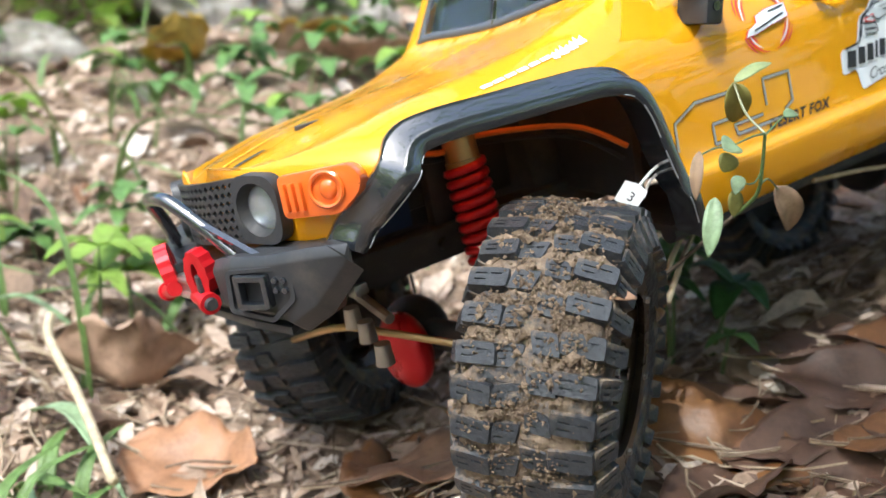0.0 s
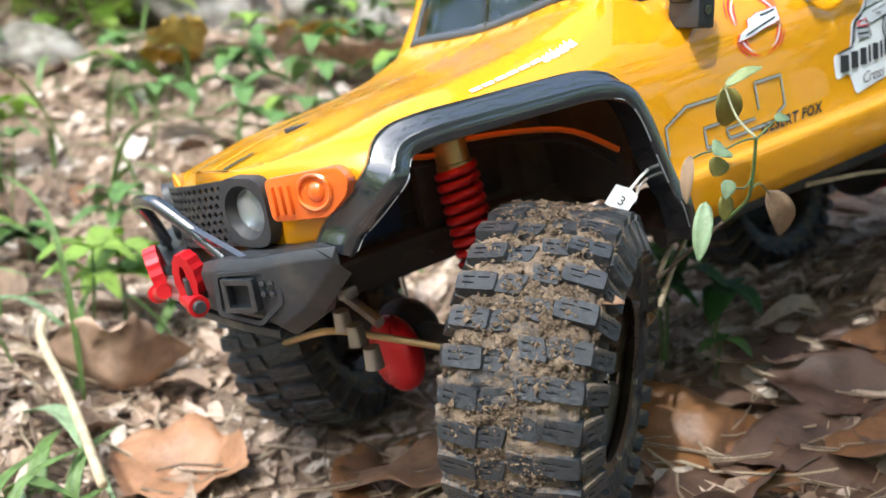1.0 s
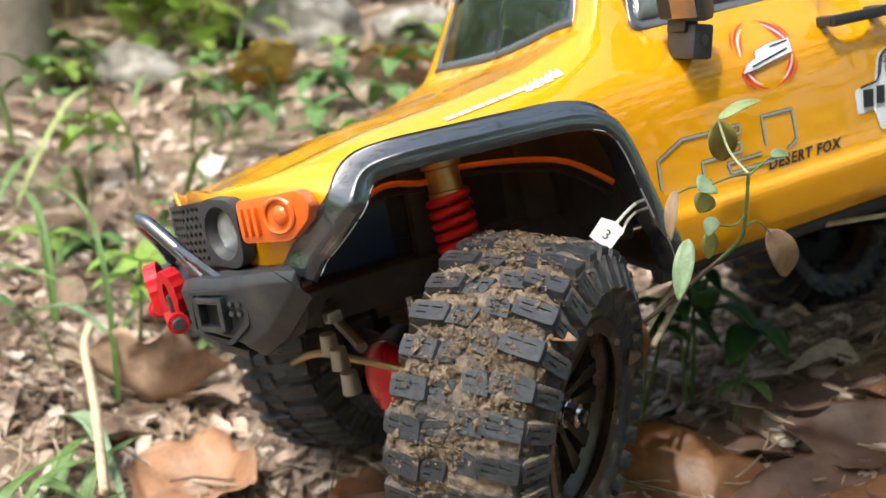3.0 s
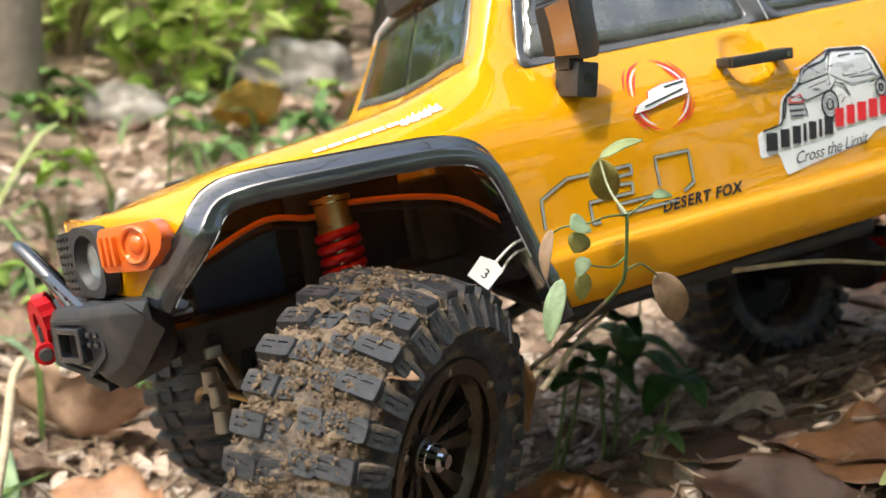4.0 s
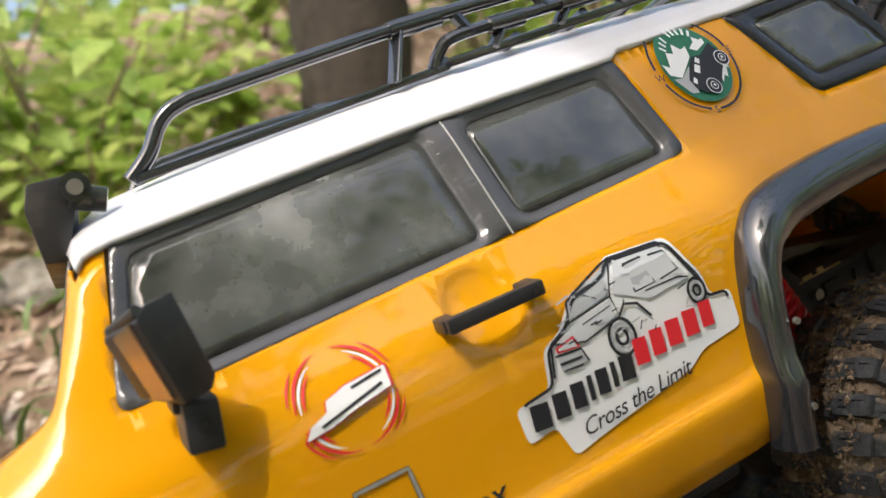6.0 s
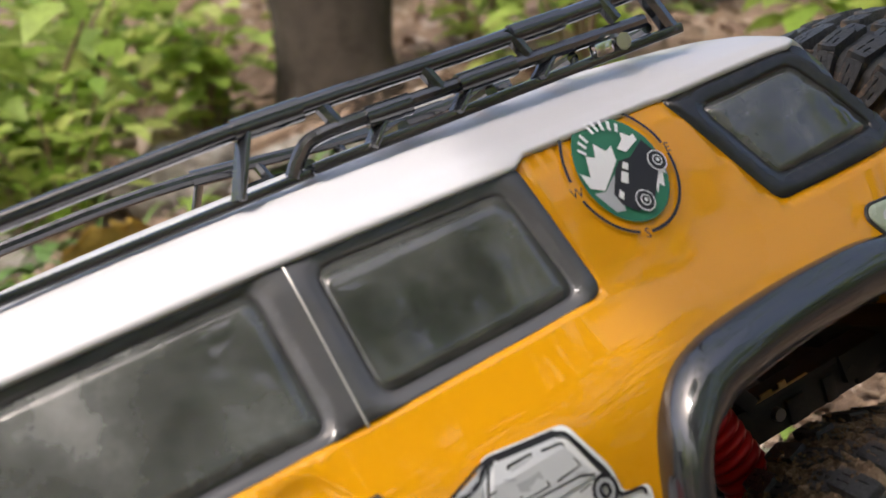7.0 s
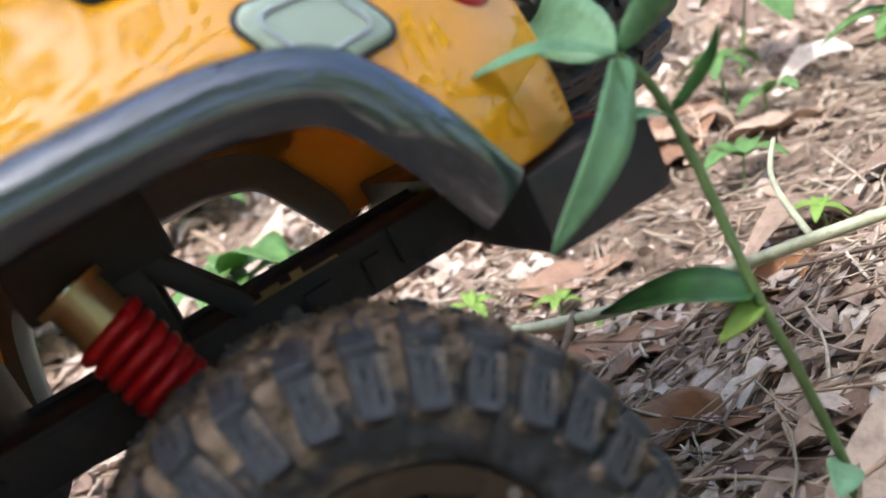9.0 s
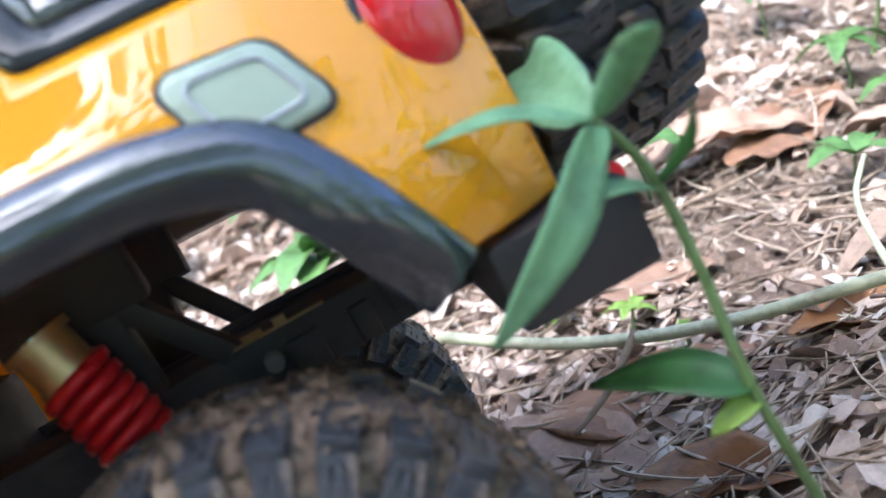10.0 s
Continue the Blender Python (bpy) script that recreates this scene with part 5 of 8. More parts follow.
def spring(a, b, turns, r, wire):
    a, b = Vector(a), Vector(b)
    m = aim(a, b)
    L = (b - a).length
    pts = [m @ Vector((r * math.cos(k * 2 * math.pi), r * math.sin(k * 2 * math.pi), (k / turns - 0.5) * L)) for k in np.linspace(0, turns, int(turns * 16))]
    bm = bmesh.new()
    add_tube(bm, pts, wire, 6)
    return bm


def shock(top, low, turn):
    top, low = Vector(top), Vector(low)
    at = lambda f: top.lerp(low, f)
    ob = part("shock_absorber", turn(cyl(0.0036, 0.0036, (low - top).length * 0.9, aim(at(0.02), at(0.92)), 16)), CHROME, truck, "coil-over shock absorber with red spring")
    part("collar", turn(merge(cyl(0.0066, 0.0066, 0.0085, aim(at(0.06), at(0.22)), 20), cyl(0.0078, 0.0078, 0.0018, aim(at(0.03), at(0.06)), 24), cyl(0.0072, 0.0072, 0.0022, aim(at(0.215), at(0.25)), 20))), BRASS, ob, "brass-coloured spring collar")
    part("spring", turn(spring(at(0.24), at(0.90), 9.0, 0.0071, 0.0019)), RED, ob, "red coil spring", sharp=180)
    part("spring_cup", turn(cyl(0.0074, 0.0060, 0.004, aim(at(0.87), at(0.93)), 18)), BRASS, ob)
    part("rod", turn(cyl(0.0014, 0.0014, 0.014, aim(at(0.92), at(1.15)), 10)), CHROME, ob)


shock((0.0070, 0.0780, 0.0740), (0.0070, 0.0680, 0.0150), lambda b: b)
shock((0.0070, 0.0780, 0.0700), (0.0070, 0.0680, 0.0110), far)
shock((0.2800, 0.0730, 0.0640), (0.2930, 0.0640, 0.0160), lambda b: b)
shock((0.2800, 0.0730, 0.0640), (0.2930, 0.0640, 0.0160), far)


def axle(x, z0, z1, name):
    a, b = Vector((x, 0.034, z0)), Vector((x, 2 * YC - 0.034, z1))
    ob = part(name, cyl(0.0065, 0.0065, (b - a).length, aim(a, b), 18), CHASSIS, truck, "black axle housing")
    mid = a.lerp(b, 0.5)
    ball = bmesh.new()
    bmesh.ops.create_uvsphere(ball, u_segments=22, v_segments=14, radius=0.0150)
    part("differential", moved(ball, Matrix.Translation(mid) @ Matrix.Diagonal((0.9, 1.15, 1, 1))), CHASSIS, ob)
    for y in (0.045, 2 * YC - 0.045):
        part("knuckle", box((0.016, 0.012, 0.024), pose(x, y, z0 + (z1 - z0) * (y - 0.034) / 0.158), 0.003), CHASSIS, ob)
    return ob


front_axle = axle(-0.008, -0.002, -0.027, "front_axle")
rear_axle = axle(0.299, -0.0120, -0.050, "rear_axle")
for off, ax, x in ((-0.012, front_axle, -0.0225), (0.012, rear_axle, 0.3135)):
    cover = bmesh.new()
    bmesh.ops.create_uvsphere(cover, u_segments=24, v_segments=16, radius=0.0165)
    moved(cover, pose(x, 0.098 if ax is front_axle else YC, -0.014 if ax is front_axle else -0.030) @ Matrix.Diagonal((0.55, 1.0, 1.0, 1)))
    part("differential_cover", cover, RED, ax, "red metal differential cover")
part("tie_rod", tube([(-0.012, 0.060, -0.0060), (-0.040, 0.085, 0.0050), (-0.050, 0.100, 0.0060), (-0.046, 0.165, -0.020)], 0.0015, 8, 12), BRASS, front_axle, "brass steering tie rod")
part("drag_link", tube([(-0.040, 0.070, 0.0140), (-0.042, 0.125, 0.0260)], 0.0022, 8), STEEL, front_axle)
for p in ((-0.050, 0.060, 0.0070), (-0.048, 0.075, 0.0110), (-0.042, 0.125, 0.0250), (-0.048, 0.085, 0.0140)):
    part("ball_joint", cyl(0.0036, 0.0030, 0.0080, pose(*p), 14), STEEL, front_axle)
part("servo_link", box((0.006, 0.040, 0.0045), pose(-0.046, 0.095, 0.0220, -14, 0, 0), 0.0012), STEEL, front_axle)
for y in (0.070, 2 * YC - 0.070):
    for x0, x1, z1 in ((-0.004, 0.110, 0.012), (0.295, 0.180, 0.012)):
        part("suspension_link", tube([(x0, y, -0.006), (x1, y + (0.018 if y < YC else -0.018), z1)], 0.0030, 8), CHASSIS, front_axle if x0 < 0.1 else rear_axle)
part("servo", box((0.034, 0.024, 0.026), pose(-0.030, 0.100, 0.0520), 0.001), BLUE, truck, "dark blue steering servo box")
part("battery_tray", box((0.120, 0.052, 0.040), pose(0.105, YC, 0.0460, -9), 0.004), CHASSIS, truck)
part("gearbox", box((0.070, 0.046, 0.040), pose(0.215, YC, 0.0280, -9), 0.004), CHASSIS, truck)
part("radio_box", box((0.060, 0.048, 0.030), pose(-0.020, YC + 0.006, 0.0540, -9), 0.003), CHASSIS, truck)
part("inner_fender", merge(box((0.090, 0.003, 0.050), pose(-0.002, 0.1000, 0.0620), 0.0006), box((0.004, 0.060, 0.050), pose(0.062, 0.0700, 0.0580), 0.0006)), CHASSIS, truck)
part("cable", tube([(-0.045, 0.060, 0.0640), (-0.020, 0.072, 0.0700), (0.000, 0.078, 0.0660), (0.015, 0.074, 0.0690), (0.045, 0.056, 0.0660), (0.058, 0.040, 0.0560)], 0.0012, 6, 24), WIRE, truck, "orange cable")
part("cable", tube([(-0.045, 0.062, 0.0610), (-0.020, 0.074, 0.0660), (0.000, 0.080, 0.0630), (0.015, 0.076, 0.0655), (0.045, 0.058, 0.0620), (0.060, 0.045, 0.0500)], 0.0010, 6, 24), INK, truck)
rear_bumper = part("rear_bumper", leaned(box((0.030, 0.158, 0.019), pose(0.3815, YC, 0.0375), 0.0022), 0.03), BLACK, truck, "black plastic rear bumper", sharp=30)
for q, sz in (((0.362, 0.085, 0.031), (0.030, 0.010, 0.010)), ((0.352, YC, 0.024), (0.012, 0.060, 0.010)), ((0.362, 0.139, 0.020), (0.030, 0.010, 0.010))):
    part("bumper_mount", box(sz, pose(*q, -9), 0.001), CHASSIS, rear_bumper)
part("spare_wheel_mount", box((0.014, 0.030, 0.030), pose(0.386, 0.116, 0.076, -9), 0.003), CHASSIS, truck)
part("tow_loop", tube([(0.394, 0.070, 0.026), (0.402, 0.070, 0.029), (0.404, 0.070, 0.035), (0.397, 0.070, 0.038)], 0.0020, 8, 12), RED, rear_bumper, "red metal tow loop")

# paper tag on a string
tag_pose = facing((0.0398, 0.0212, 0.0448), (-0.45, -0.85, 0.25), -42)
tag = part("paper_tag", prism([(-0.0044, -0.0044), (0.0042, -0.0046), (0.0047, 0.0038), (0.0010, 0.0050), (-0.0044, 0.0035)], 0.0004, tag_pose), PAPER, truck, "small white paper tag with a number", smooth=False)
part("tag_string", tube([tag_pose @ Vector((0.001, 0.0045, 0)), (0.0500, 0.018, 0.0525), (0.0560, 0.014, 0.0560)], 0.0006, 6, 10), PAPER, tag)
part("tag_string", tube([tag_pose @ Vector((0.0045, 0.002, 0)), (0.0500, 0.021, 0.0475), (0.0570, 0.017, 0.0525)], 0.0005, 6, 10), PAPER, tag)


# ---- printed marks ----
def text_mesh(body, size, bold=0.0, shear=0.0, spacing=1.0):
    cu = bpy.data.curves.new("lettering", "FONT")
    cu.body, cu.size, cu.shear, cu.space_character = body, size, shear, spacing
    cu.align_x, cu.resolution_u, cu.offset = "CENTER", 3, bold
    ob = bpy.data.objects.new("lettering", cu)
    scene.collection.objects.link(ob)
    me = bpy.data.meshes.new_from_object(ob.evaluated_get(bpy.context.evaluated_depsgraph_get()))
    bpy.data.objects.remove(ob)
    bm = bmesh.new()
    bm.from_mesh(me)
    return bm


def on_side(bm, x, z, out=0.0005, sx=1.0, sz=1.0, turn=0.0):
    """Wraps flat lettering or shapes (x, y) onto the truck's near side about (x, z)."""
    c, s = math.cos(radians(turn)), math.sin(radians(turn))
    for v in bm.verts:
        px, pz = v.co.x * sx, v.co.y * sz
        v.co = side_point(x + px * c - pz * s, z + px * s + pz * c, out)
    return bm


def flat(polys, cell=0.004):
    """Flat shapes, cut fine enough to follow the bodywork."""
    bm = bmesh.new()
    for p in polys:
        f = bm.faces.new([bm.verts.new((x, y, 0)) for x, y in p])
        bmesh.ops.triangulate(bm, faces=[f])
    return bm


def area(poly, x, z, out=0.0004, step=0.004):
    xs, zs = [p[0] for p in poly], [p[1] for p in poly]
    grid = [(a, b) for a in np.arange(min(xs), max(xs), step) for b in np.arange(min(zs), max(zs), step)]
    return panel(lambda a, b: inside(poly, a, b), [dense(poly, step)], lambda a, b: side_point(a + x, b + z, out), grid)


def stroke(pts, w):
    """A line of even width as one flat strip."""
    bm = bmesh.new()
    n = len(pts)
    rows = []
    for i, p in enumerate(pts):
        a, b = Vector(pts[max(i - 1, 0)]), Vector(pts[min(i + 1, n - 1)])
        d = (b - a).normalized()
        o = Vector((-d.y, d.x)) * w / 2
        q = Vector(p)
        rows.append((bm.verts.new((*(q + o), 0)), bm.verts.new((*(q - o), 0))))
    for a, b in zip(rows, rows[1:]):
        bm.faces.new((a[0], a[1], b[1], b[0]))
    return bm


part("model_lettering", on_side(text_mesh("DESERT FOX", 0.0056, 0.0002, 0.25, 1.14), 0.1305, 0.0492, 0.0005, 1.02, 1.0), INK, body, "black lettering on the sill", smooth=False)
LINES = [[(0.0641, 0.0538), (0.0644, 0.0641), (0.0757, 0.0692), (0.0933, 0.0688), (0.1021, 0.0688), (0.1022, 0.0658), (0.0925, 0.0657)],
         [(0.0918, 0.0631), (0.1017, 0.0624), (0.1014, 0.0590), (0.0831, 0.0592), (0.0832, 0.0516), (0.0862, 0.0516)],
         [(0.1202, 0.0524), (0.0969, 0.0522), (0.0956, 0.0523), (0.0943, 0.0561), (0.1106, 0.0561)],
         [(0.1132, 0.0589), (0.1128, 0.0693), (0.1277, 0.0690), (0.1281, 0.0573), (0.1232, 0.0548)]]
for pts in LINES:
    fine = [q for a, b in zip(pts, pts[1:]) for q in [tuple(Vector(a).lerp(Vector(b), k / 6)) for k in range(6)]] + [pts[-1]]
    part("outline_mark", on_side(stroke(fine, 0.0014), 0, 0, 0.0003), INK, body, smooth=False)
    part("outline_mark", on_side(stroke(fine, 0.0010), 0, 0, 0.0005), SILVER, body, smooth=False)

# round emblem: curved red claws round a white slanted bar
ex, ez = 0.1205, 0.0905
def claw(a0, a1, r, w, side):
    """A curved spike, thick in the middle and pointed at both ends."""
    outer, inner = [], []
    for t in np.linspace(0, 1, 14):
        a = radians(a0 + (a1 - a0) * t)
        q = w * math.sin(math.pi * min(1, 0.04 + t)) ** 0.8 + 0.00015
        outer.append((side * (r + q / 2) * math.cos(a), (r + q / 2) * 0.95 * math.sin(a)))
        inner.append((side * (r - q / 2) * math.cos(a), (r - q / 2) * 0.95 * math.sin(a)))
    bm = bmesh.new()
    u, v = [bm.verts.new((*p, 0)) for p in outer], [bm.verts.new((*p, 0)) for p in inner]
    for k in range(13):
        bm.faces.new((u[k], u[k + 1], v[k + 1], v[k]))
    return bm


for side in (-1, 1):
    for a0, a1, r, w, ink in ((8, 80, 0.0128, 0.0011, REDINK), (6, 66, 0.0116, 0.0008, STICKER), (8, 58, 0.0105, 0.0009, REDINK), (-12, -84, 0.0128, 0.0011, REDINK), (-10, -66, 0.0116, 0.0008, STICKER), (-12, -52, 0.0105, 0.0009, REDINK), (16, 50, 0.0144, 0.0007, REDINK), (-20, -56, 0.0144, 0.0007, REDINK)):
        part("emblem_claw", on_side(claw(a0, a1, r, w * 0.62, side), ex, ez, 0.0005), ink, body, smooth=False)
bar = [(-0.0132, -0.0046), (-0.0060, -0.0040), (0.0020, -0.0024), (0.0115, -0.0012), (0.0122, 0.0034), (0.0010, 0.0030), (-0.0050, 0.0016), (-0.0060, -0.0006), (-0.0110, -0.0020)]
part("emblem_bar", area([(x * 1.06, z * 1.12) for x, z in bar], ex, ez, 0.0007, 0.002), REDINK, body, smooth=False)
part("emblem_bar", area(bar, ex, ez, 0.0010, 0.002), STICKER, body, smooth=False)
for pts in ([(-0.0085, -0.0030), (0.0095, 0.0000)], [(0.0020, 0.0018), (0.0108, 0.0026)]):
    part("emblem_line", on_side(stroke(pts, 0.0006), ex, ez, 0.0013), INK, body, smooth=False)

# large sticker with a line drawing of a vehicle
SHAPE = rounded([(0.1600, 0.0590), (0.1690, 0.0600), (0.1715, 0.0505), (0.1810, 0.0520), (0.2140, 0.0560), (0.2205, 0.0595), (0.2350, 0.0605), (0.2360, 0.0715), (0.2290, 0.0725), (0.2285, 0.0790), (0.2225, 0.0925), (0.2020, 0.0945), (0.1985, 0.0915), (0.1870, 0.0900), (0.1800, 0.0825), (0.1735, 0.0800), (0.1710, 0.0700), (0.1600, 0.0690)], 0.002, 3)
sticker = part("sticker", area(SHAPE, 0, 0, 0.0004, 0.003), STICKER, truck, "white sticker with a grey vehicle drawing", smooth=False)
scx, scz = 0.198, 0.072
rim_line = [(scx + (x - scx) * 0.955, scz + (z - scz) * 0.93) for x, z in SHAPE if z > 0.0685]
part("drawn_line", on_side(stroke(rim_line, 0.0009), 0, 0, 0.0009), INK, sticker, smooth=False)
DRAW = [([(0.1850, 0.0885), (0.1880, 0.0895), (0.2000, 0.0930), (0.2030, 0.0935), (0.2190, 0.0920), (0.2215, 0.0900), (0.2260, 0.0790)], 0.0010),
        ([(0.1850, 0.0885), (0.1835, 0.0835), (0.1760, 0.0805), (0.1735, 0.0720)], 0.0011), ([(0.1835, 0.0835), (0.1980, 0.0850), (0.2030, 0.0935)], 0.0008),
        ([(0.1980, 0.0850), (0.1985, 0.0790), (0.1860, 0.0770), (0.1760, 0.0805)], 0.0007), ([(0.2060, 0.0905), (0.2120, 0.0905), (0.2130, 0.0830), (0.2060, 0.0830), (0.2060, 0.0905)], 0.0008),
        ([(0.2145, 0.0900), (0.2195, 0.0895), (0.2215, 0.0835), (0.2150, 0.0830)], 0.0007), ([(0.1985, 0.0790), (0.2010, 0.0815), (0.2050, 0.0800), (0.2080, 0.0750)], 0.0012),
        ([(0.2230, 0.0760), (0.2245, 0.0790), (0.2275, 0.0770)], 0.0010), ([(0.1760, 0.0770), (0.1840, 0.0760), (0.1850, 0.0720)], 0.0010), ([(0.1765, 0.0745), (0.1835, 0.0738)], 0.0012), ([(0.1770, 0.0725), (0.1830, 0.0718)], 0.0008),
        ([(0.1880, 0.0900), (0.1940, 0.0860)], 0.0005), ([(0.1920, 0.0908), (0.1985, 0.0865)], 0.0005), ([(0.2090, 0.0820), (0.2200, 0.0815), (0.2240, 0.0800)], 0.0006), ([(0.1870, 0.0815), (0.1970, 0.0828)], 0.0005)]
for pts, w in DRAW:
    part("drawn_line", on_side(stroke(pts, w * 0.65), 0, 0, 0.0010), INK, sticker, smooth=False)
for cx, cz, r in ((0.1970, 0.0735, 0.0052), (0.2248, 0.0755, 0.0036)):
    for q in (1.0, 0.7, 0.4):
        ring = [(cx + r * q * 0.8 * math.cos(a), cz + r * q * math.sin(a)) for a in np.linspace(0, 2 * math.pi, 18)]
        part("drawn_line", on_side(stroke(ring, 0.0009), 0, 0, 0.0010), GREYINK if q == 0.7 else INK, sticker, smooth=False)
PALEGREY = mat("pale_grey_print", (0.58, 0.60, 0.63), 0.4)
for poly, ink in (([(0.1842, 0.0878), (0.1885, 0.0892), (0.1995, 0.0922), (0.1975, 0.0856), (0.1845, 0.0840)], GREYINK), ([(0.1992, 0.0852), (0.2040, 0.0928), (0.2185, 0.0915), (0.2240, 0.0800), (0.2095, 0.0795), (0.2060, 0.0815)], PALEGREY), ([(0.1770, 0.0800), (0.1850, 0.0825), (0.1975, 0.0842), (0.1975, 0.0795), (0.1860, 0.0772)], PALEGREY), ([(0.1765, 0.0768), (0.1842, 0.0756), (0.1848, 0.0722), (0.1765, 0.0722)], GREYINK), ([(0.2062, 0.0900), (0.2118, 0.0900), (0.2126, 0.0836), (0.2062, 0.0836)], GREYINK)):
    part("drawn_shade", area(poly, 0, 0, 0.0009, 0.003), ink, sticker, smooth=False)
part("drawn_shade", area([(0.1768, 0.0790), (0.1830, 0.0800), (0.1840, 0.0765), (0.1770, 0.0775)], 0, 0, 0.00095, 0.003), REDINK, sticker, smooth=False)
part("drawn_shade", area([(0.1775, 0.0786), (0.1825, 0.0794), (0.1832, 0.0770), (0.1777, 0.0779)], 0, 0, 0.0010, 0.003), PALEGREY, sticker, smooth=False)
for k in range(22):
    r_ = random.Random(40 + k)
    x, z, a = r_.uniform(0.178, 0.224), r_.uniform(0.0705, 0.0900), r_.choice((0.15, 0.25, 1.2, 2.6))
    L = r_.uniform(0.0015, 0.0045)
    part("drawn_line", on_side(stroke([(x, z), (x + L * math.cos(a), z + L * 0.6 * math.sin(a))], 0.0004), 0, 0, 0.0011), r_.choice((INK, GREYINK)), sticker, smooth=False)
x = 0.1622
for k, (w, ink) in enumerate([(w, INK) for w in (0.0062, 0.0050, 0.0046, 0.0018, 0.0042, 0.0018, 0.0050)] + [(w, REDINK) for w in (0.0050, 0.0048, 0.0052, 0.0052, 0.0046)]):
    h = 0.0068 if ink is INK else 0.0072
    z0 = (0.0612 if ink is INK else 0.0630) + (x - 0.162) * 0.03
    part("name_bar", on_side(stroke([(w / 2 + 0.0001, 0), (w / 2 + 0.0010, h)], w * 0.9), x, z0, 0.0011), ink, sticker, smooth=False)
    x += w + 0.0010
part("slogan_lettering", on_side(text_mesh("Cross the Limit", 0.0066, 0, 0.35, 0.92), 0.1945, 0.0545, 0.0011, 1.0, 1.0, 2), INK, sticker, smooth=False)

# round badge behind the rear door
bx, bz, br = 0.2742, 0.1318, 0.0155
disc = [(br * 0.80 * math.cos(a), br * 0.86 * math.sin(a)) for a in np.linspace(0, 2 * math.pi, 40, endpoint=False)]
badge = part("badge", area(disc, bx, bz, 0.0011, 0.003), GREENINK, truck, "round green, white and black printed badge", smooth=False)
for a0, a1 in ((75, 5), (-5, -100), (-112, -170), (172, 103)):
    arc = [(bx + br * 0.98 * math.cos(radians(a)), bz + br * 1.02 * math.sin(radians(a))) for a in np.linspace(a0, a1, 18)]
    part("badge_ring", on_side(stroke(arc, 0.0008), 0, 0, 0.0011), INK, badge, smooth=False)
for ch, a in (("N", 89), ("E", 0), ("S", -106), ("W", -178)):
    part("compass_letter", on_side(text_mesh(ch, 0.0034), bx + br * 1.0 * math.cos(radians(a)), bz + br * 1.04 * math.sin(radians(a)) - 0.0012, 0.0012, 1, 1, -12), INK, badge, smooth=False)
for poly in ([(-0.0116, 0.0030), (-0.0095, 0.0012), (-0.0072, 0.0060), (-0.0050, 0.0048), (-0.0030, 0.0080), (-0.0012, 0.0052), (0.0012, 0.0058), (0.0000, 0.0022), (-0.0030, 0.0002), (-0.0080, -0.0030), (-0.0114, -0.0010)], [(0.0020, 0.0045), (0.0050, 0.0060), (0.0060, 0.0078), (0.0078, 0.0060), (0.0092, 0.0062), (0.0088, 0.0044), (0.0040, 0.0030)], [(0.0050, -0.0090), (0.0072, -0.0070), (0.0080, -0.0082), (0.0100, -0.0050), (0.0108, -0.0056), (0.0112, -0.0035), (0.0085, -0.0042), (0.0060, -0.0068)]):
    part("badge_patch", area(poly, bx, bz, 0.0014, 0.003), STICKER, badge, smooth=False)
part("badge_patch", area([(-0.0112, -0.0025), (-0.0080, -0.0032), (-0.0030, -0.0005), (-0.0060, -0.0090), (-0.0085, -0.0085)], bx, bz, 0.0014, 0.003), GREYINK, badge, smooth=False)
TRK = [(-0.0064, -0.0045), (-0.0020, 0.0003), (0.0003, 0.0018), (0.0040, 0.0015), (0.0098, 0.0040), (0.0112, 0.0010), (0.0098, -0.0035), (0.0030, -0.0098), (-0.0030, -0.0105), (-0.0060, -0.0075)]
part("badge_vehicle", area(TRK, bx, bz, 0.0016, 0.003), INK, badge, smooth=False)
for cx, cz in ((0.0004, -0.0090), (0.0103, -0.0020)):
    for q, mt in ((0.0027, STICKER), (0.0024, INK), (0.0014, STICKER), (0.0011, INK), (0.0005, STICKER)):
        ring = [(cx + q * math.cos(a), cz + q * math.sin(a)) for a in np.linspace(0, 2 * math.pi, 16, endpoint=False)]
        part("badge_wheel", area(ring, bx, bz, 0.0018 + 0.0006 * (0.0031 - q) / 0.0031, 0.002), mt, badge, smooth=False)
for poly in ([(-0.0028, -0.0028), (-0.0008, -0.0006), (0.0006, -0.0018), (-0.0012, -0.0040)], [(-0.0002, 0.0000), (0.0012, 0.0012), (0.0022, 0.0002), (0.0010, -0.0012)], [(-0.0058, -0.0056), (-0.0044, -0.0042), (-0.0038, -0.0054), (-0.0050, -0.0068)]):
    part("badge_patch", area(poly, bx, bz, 0.0019, 0.002), STICKER, badge, smooth=False)
for k in range(9):
    if k != 3:
        a = radians(140 - k * 10.5)
        part("badge_bar", on_side(stroke([(0, -0.0011), (0.0004, 0.0011)], 0.0008), bx + 0.0100 * math.cos(a), bz + 0.0108 * math.sin(a), 0.0018, 1, 1, math.degrees(a) - 90), STICKER, badge, smooth=False)


def on_skin(pts, out):
    bm = bmesh.new()
    bm.faces.new([bm.verts.new(skin(x, u, out)) for x, u in pts])
    return bm


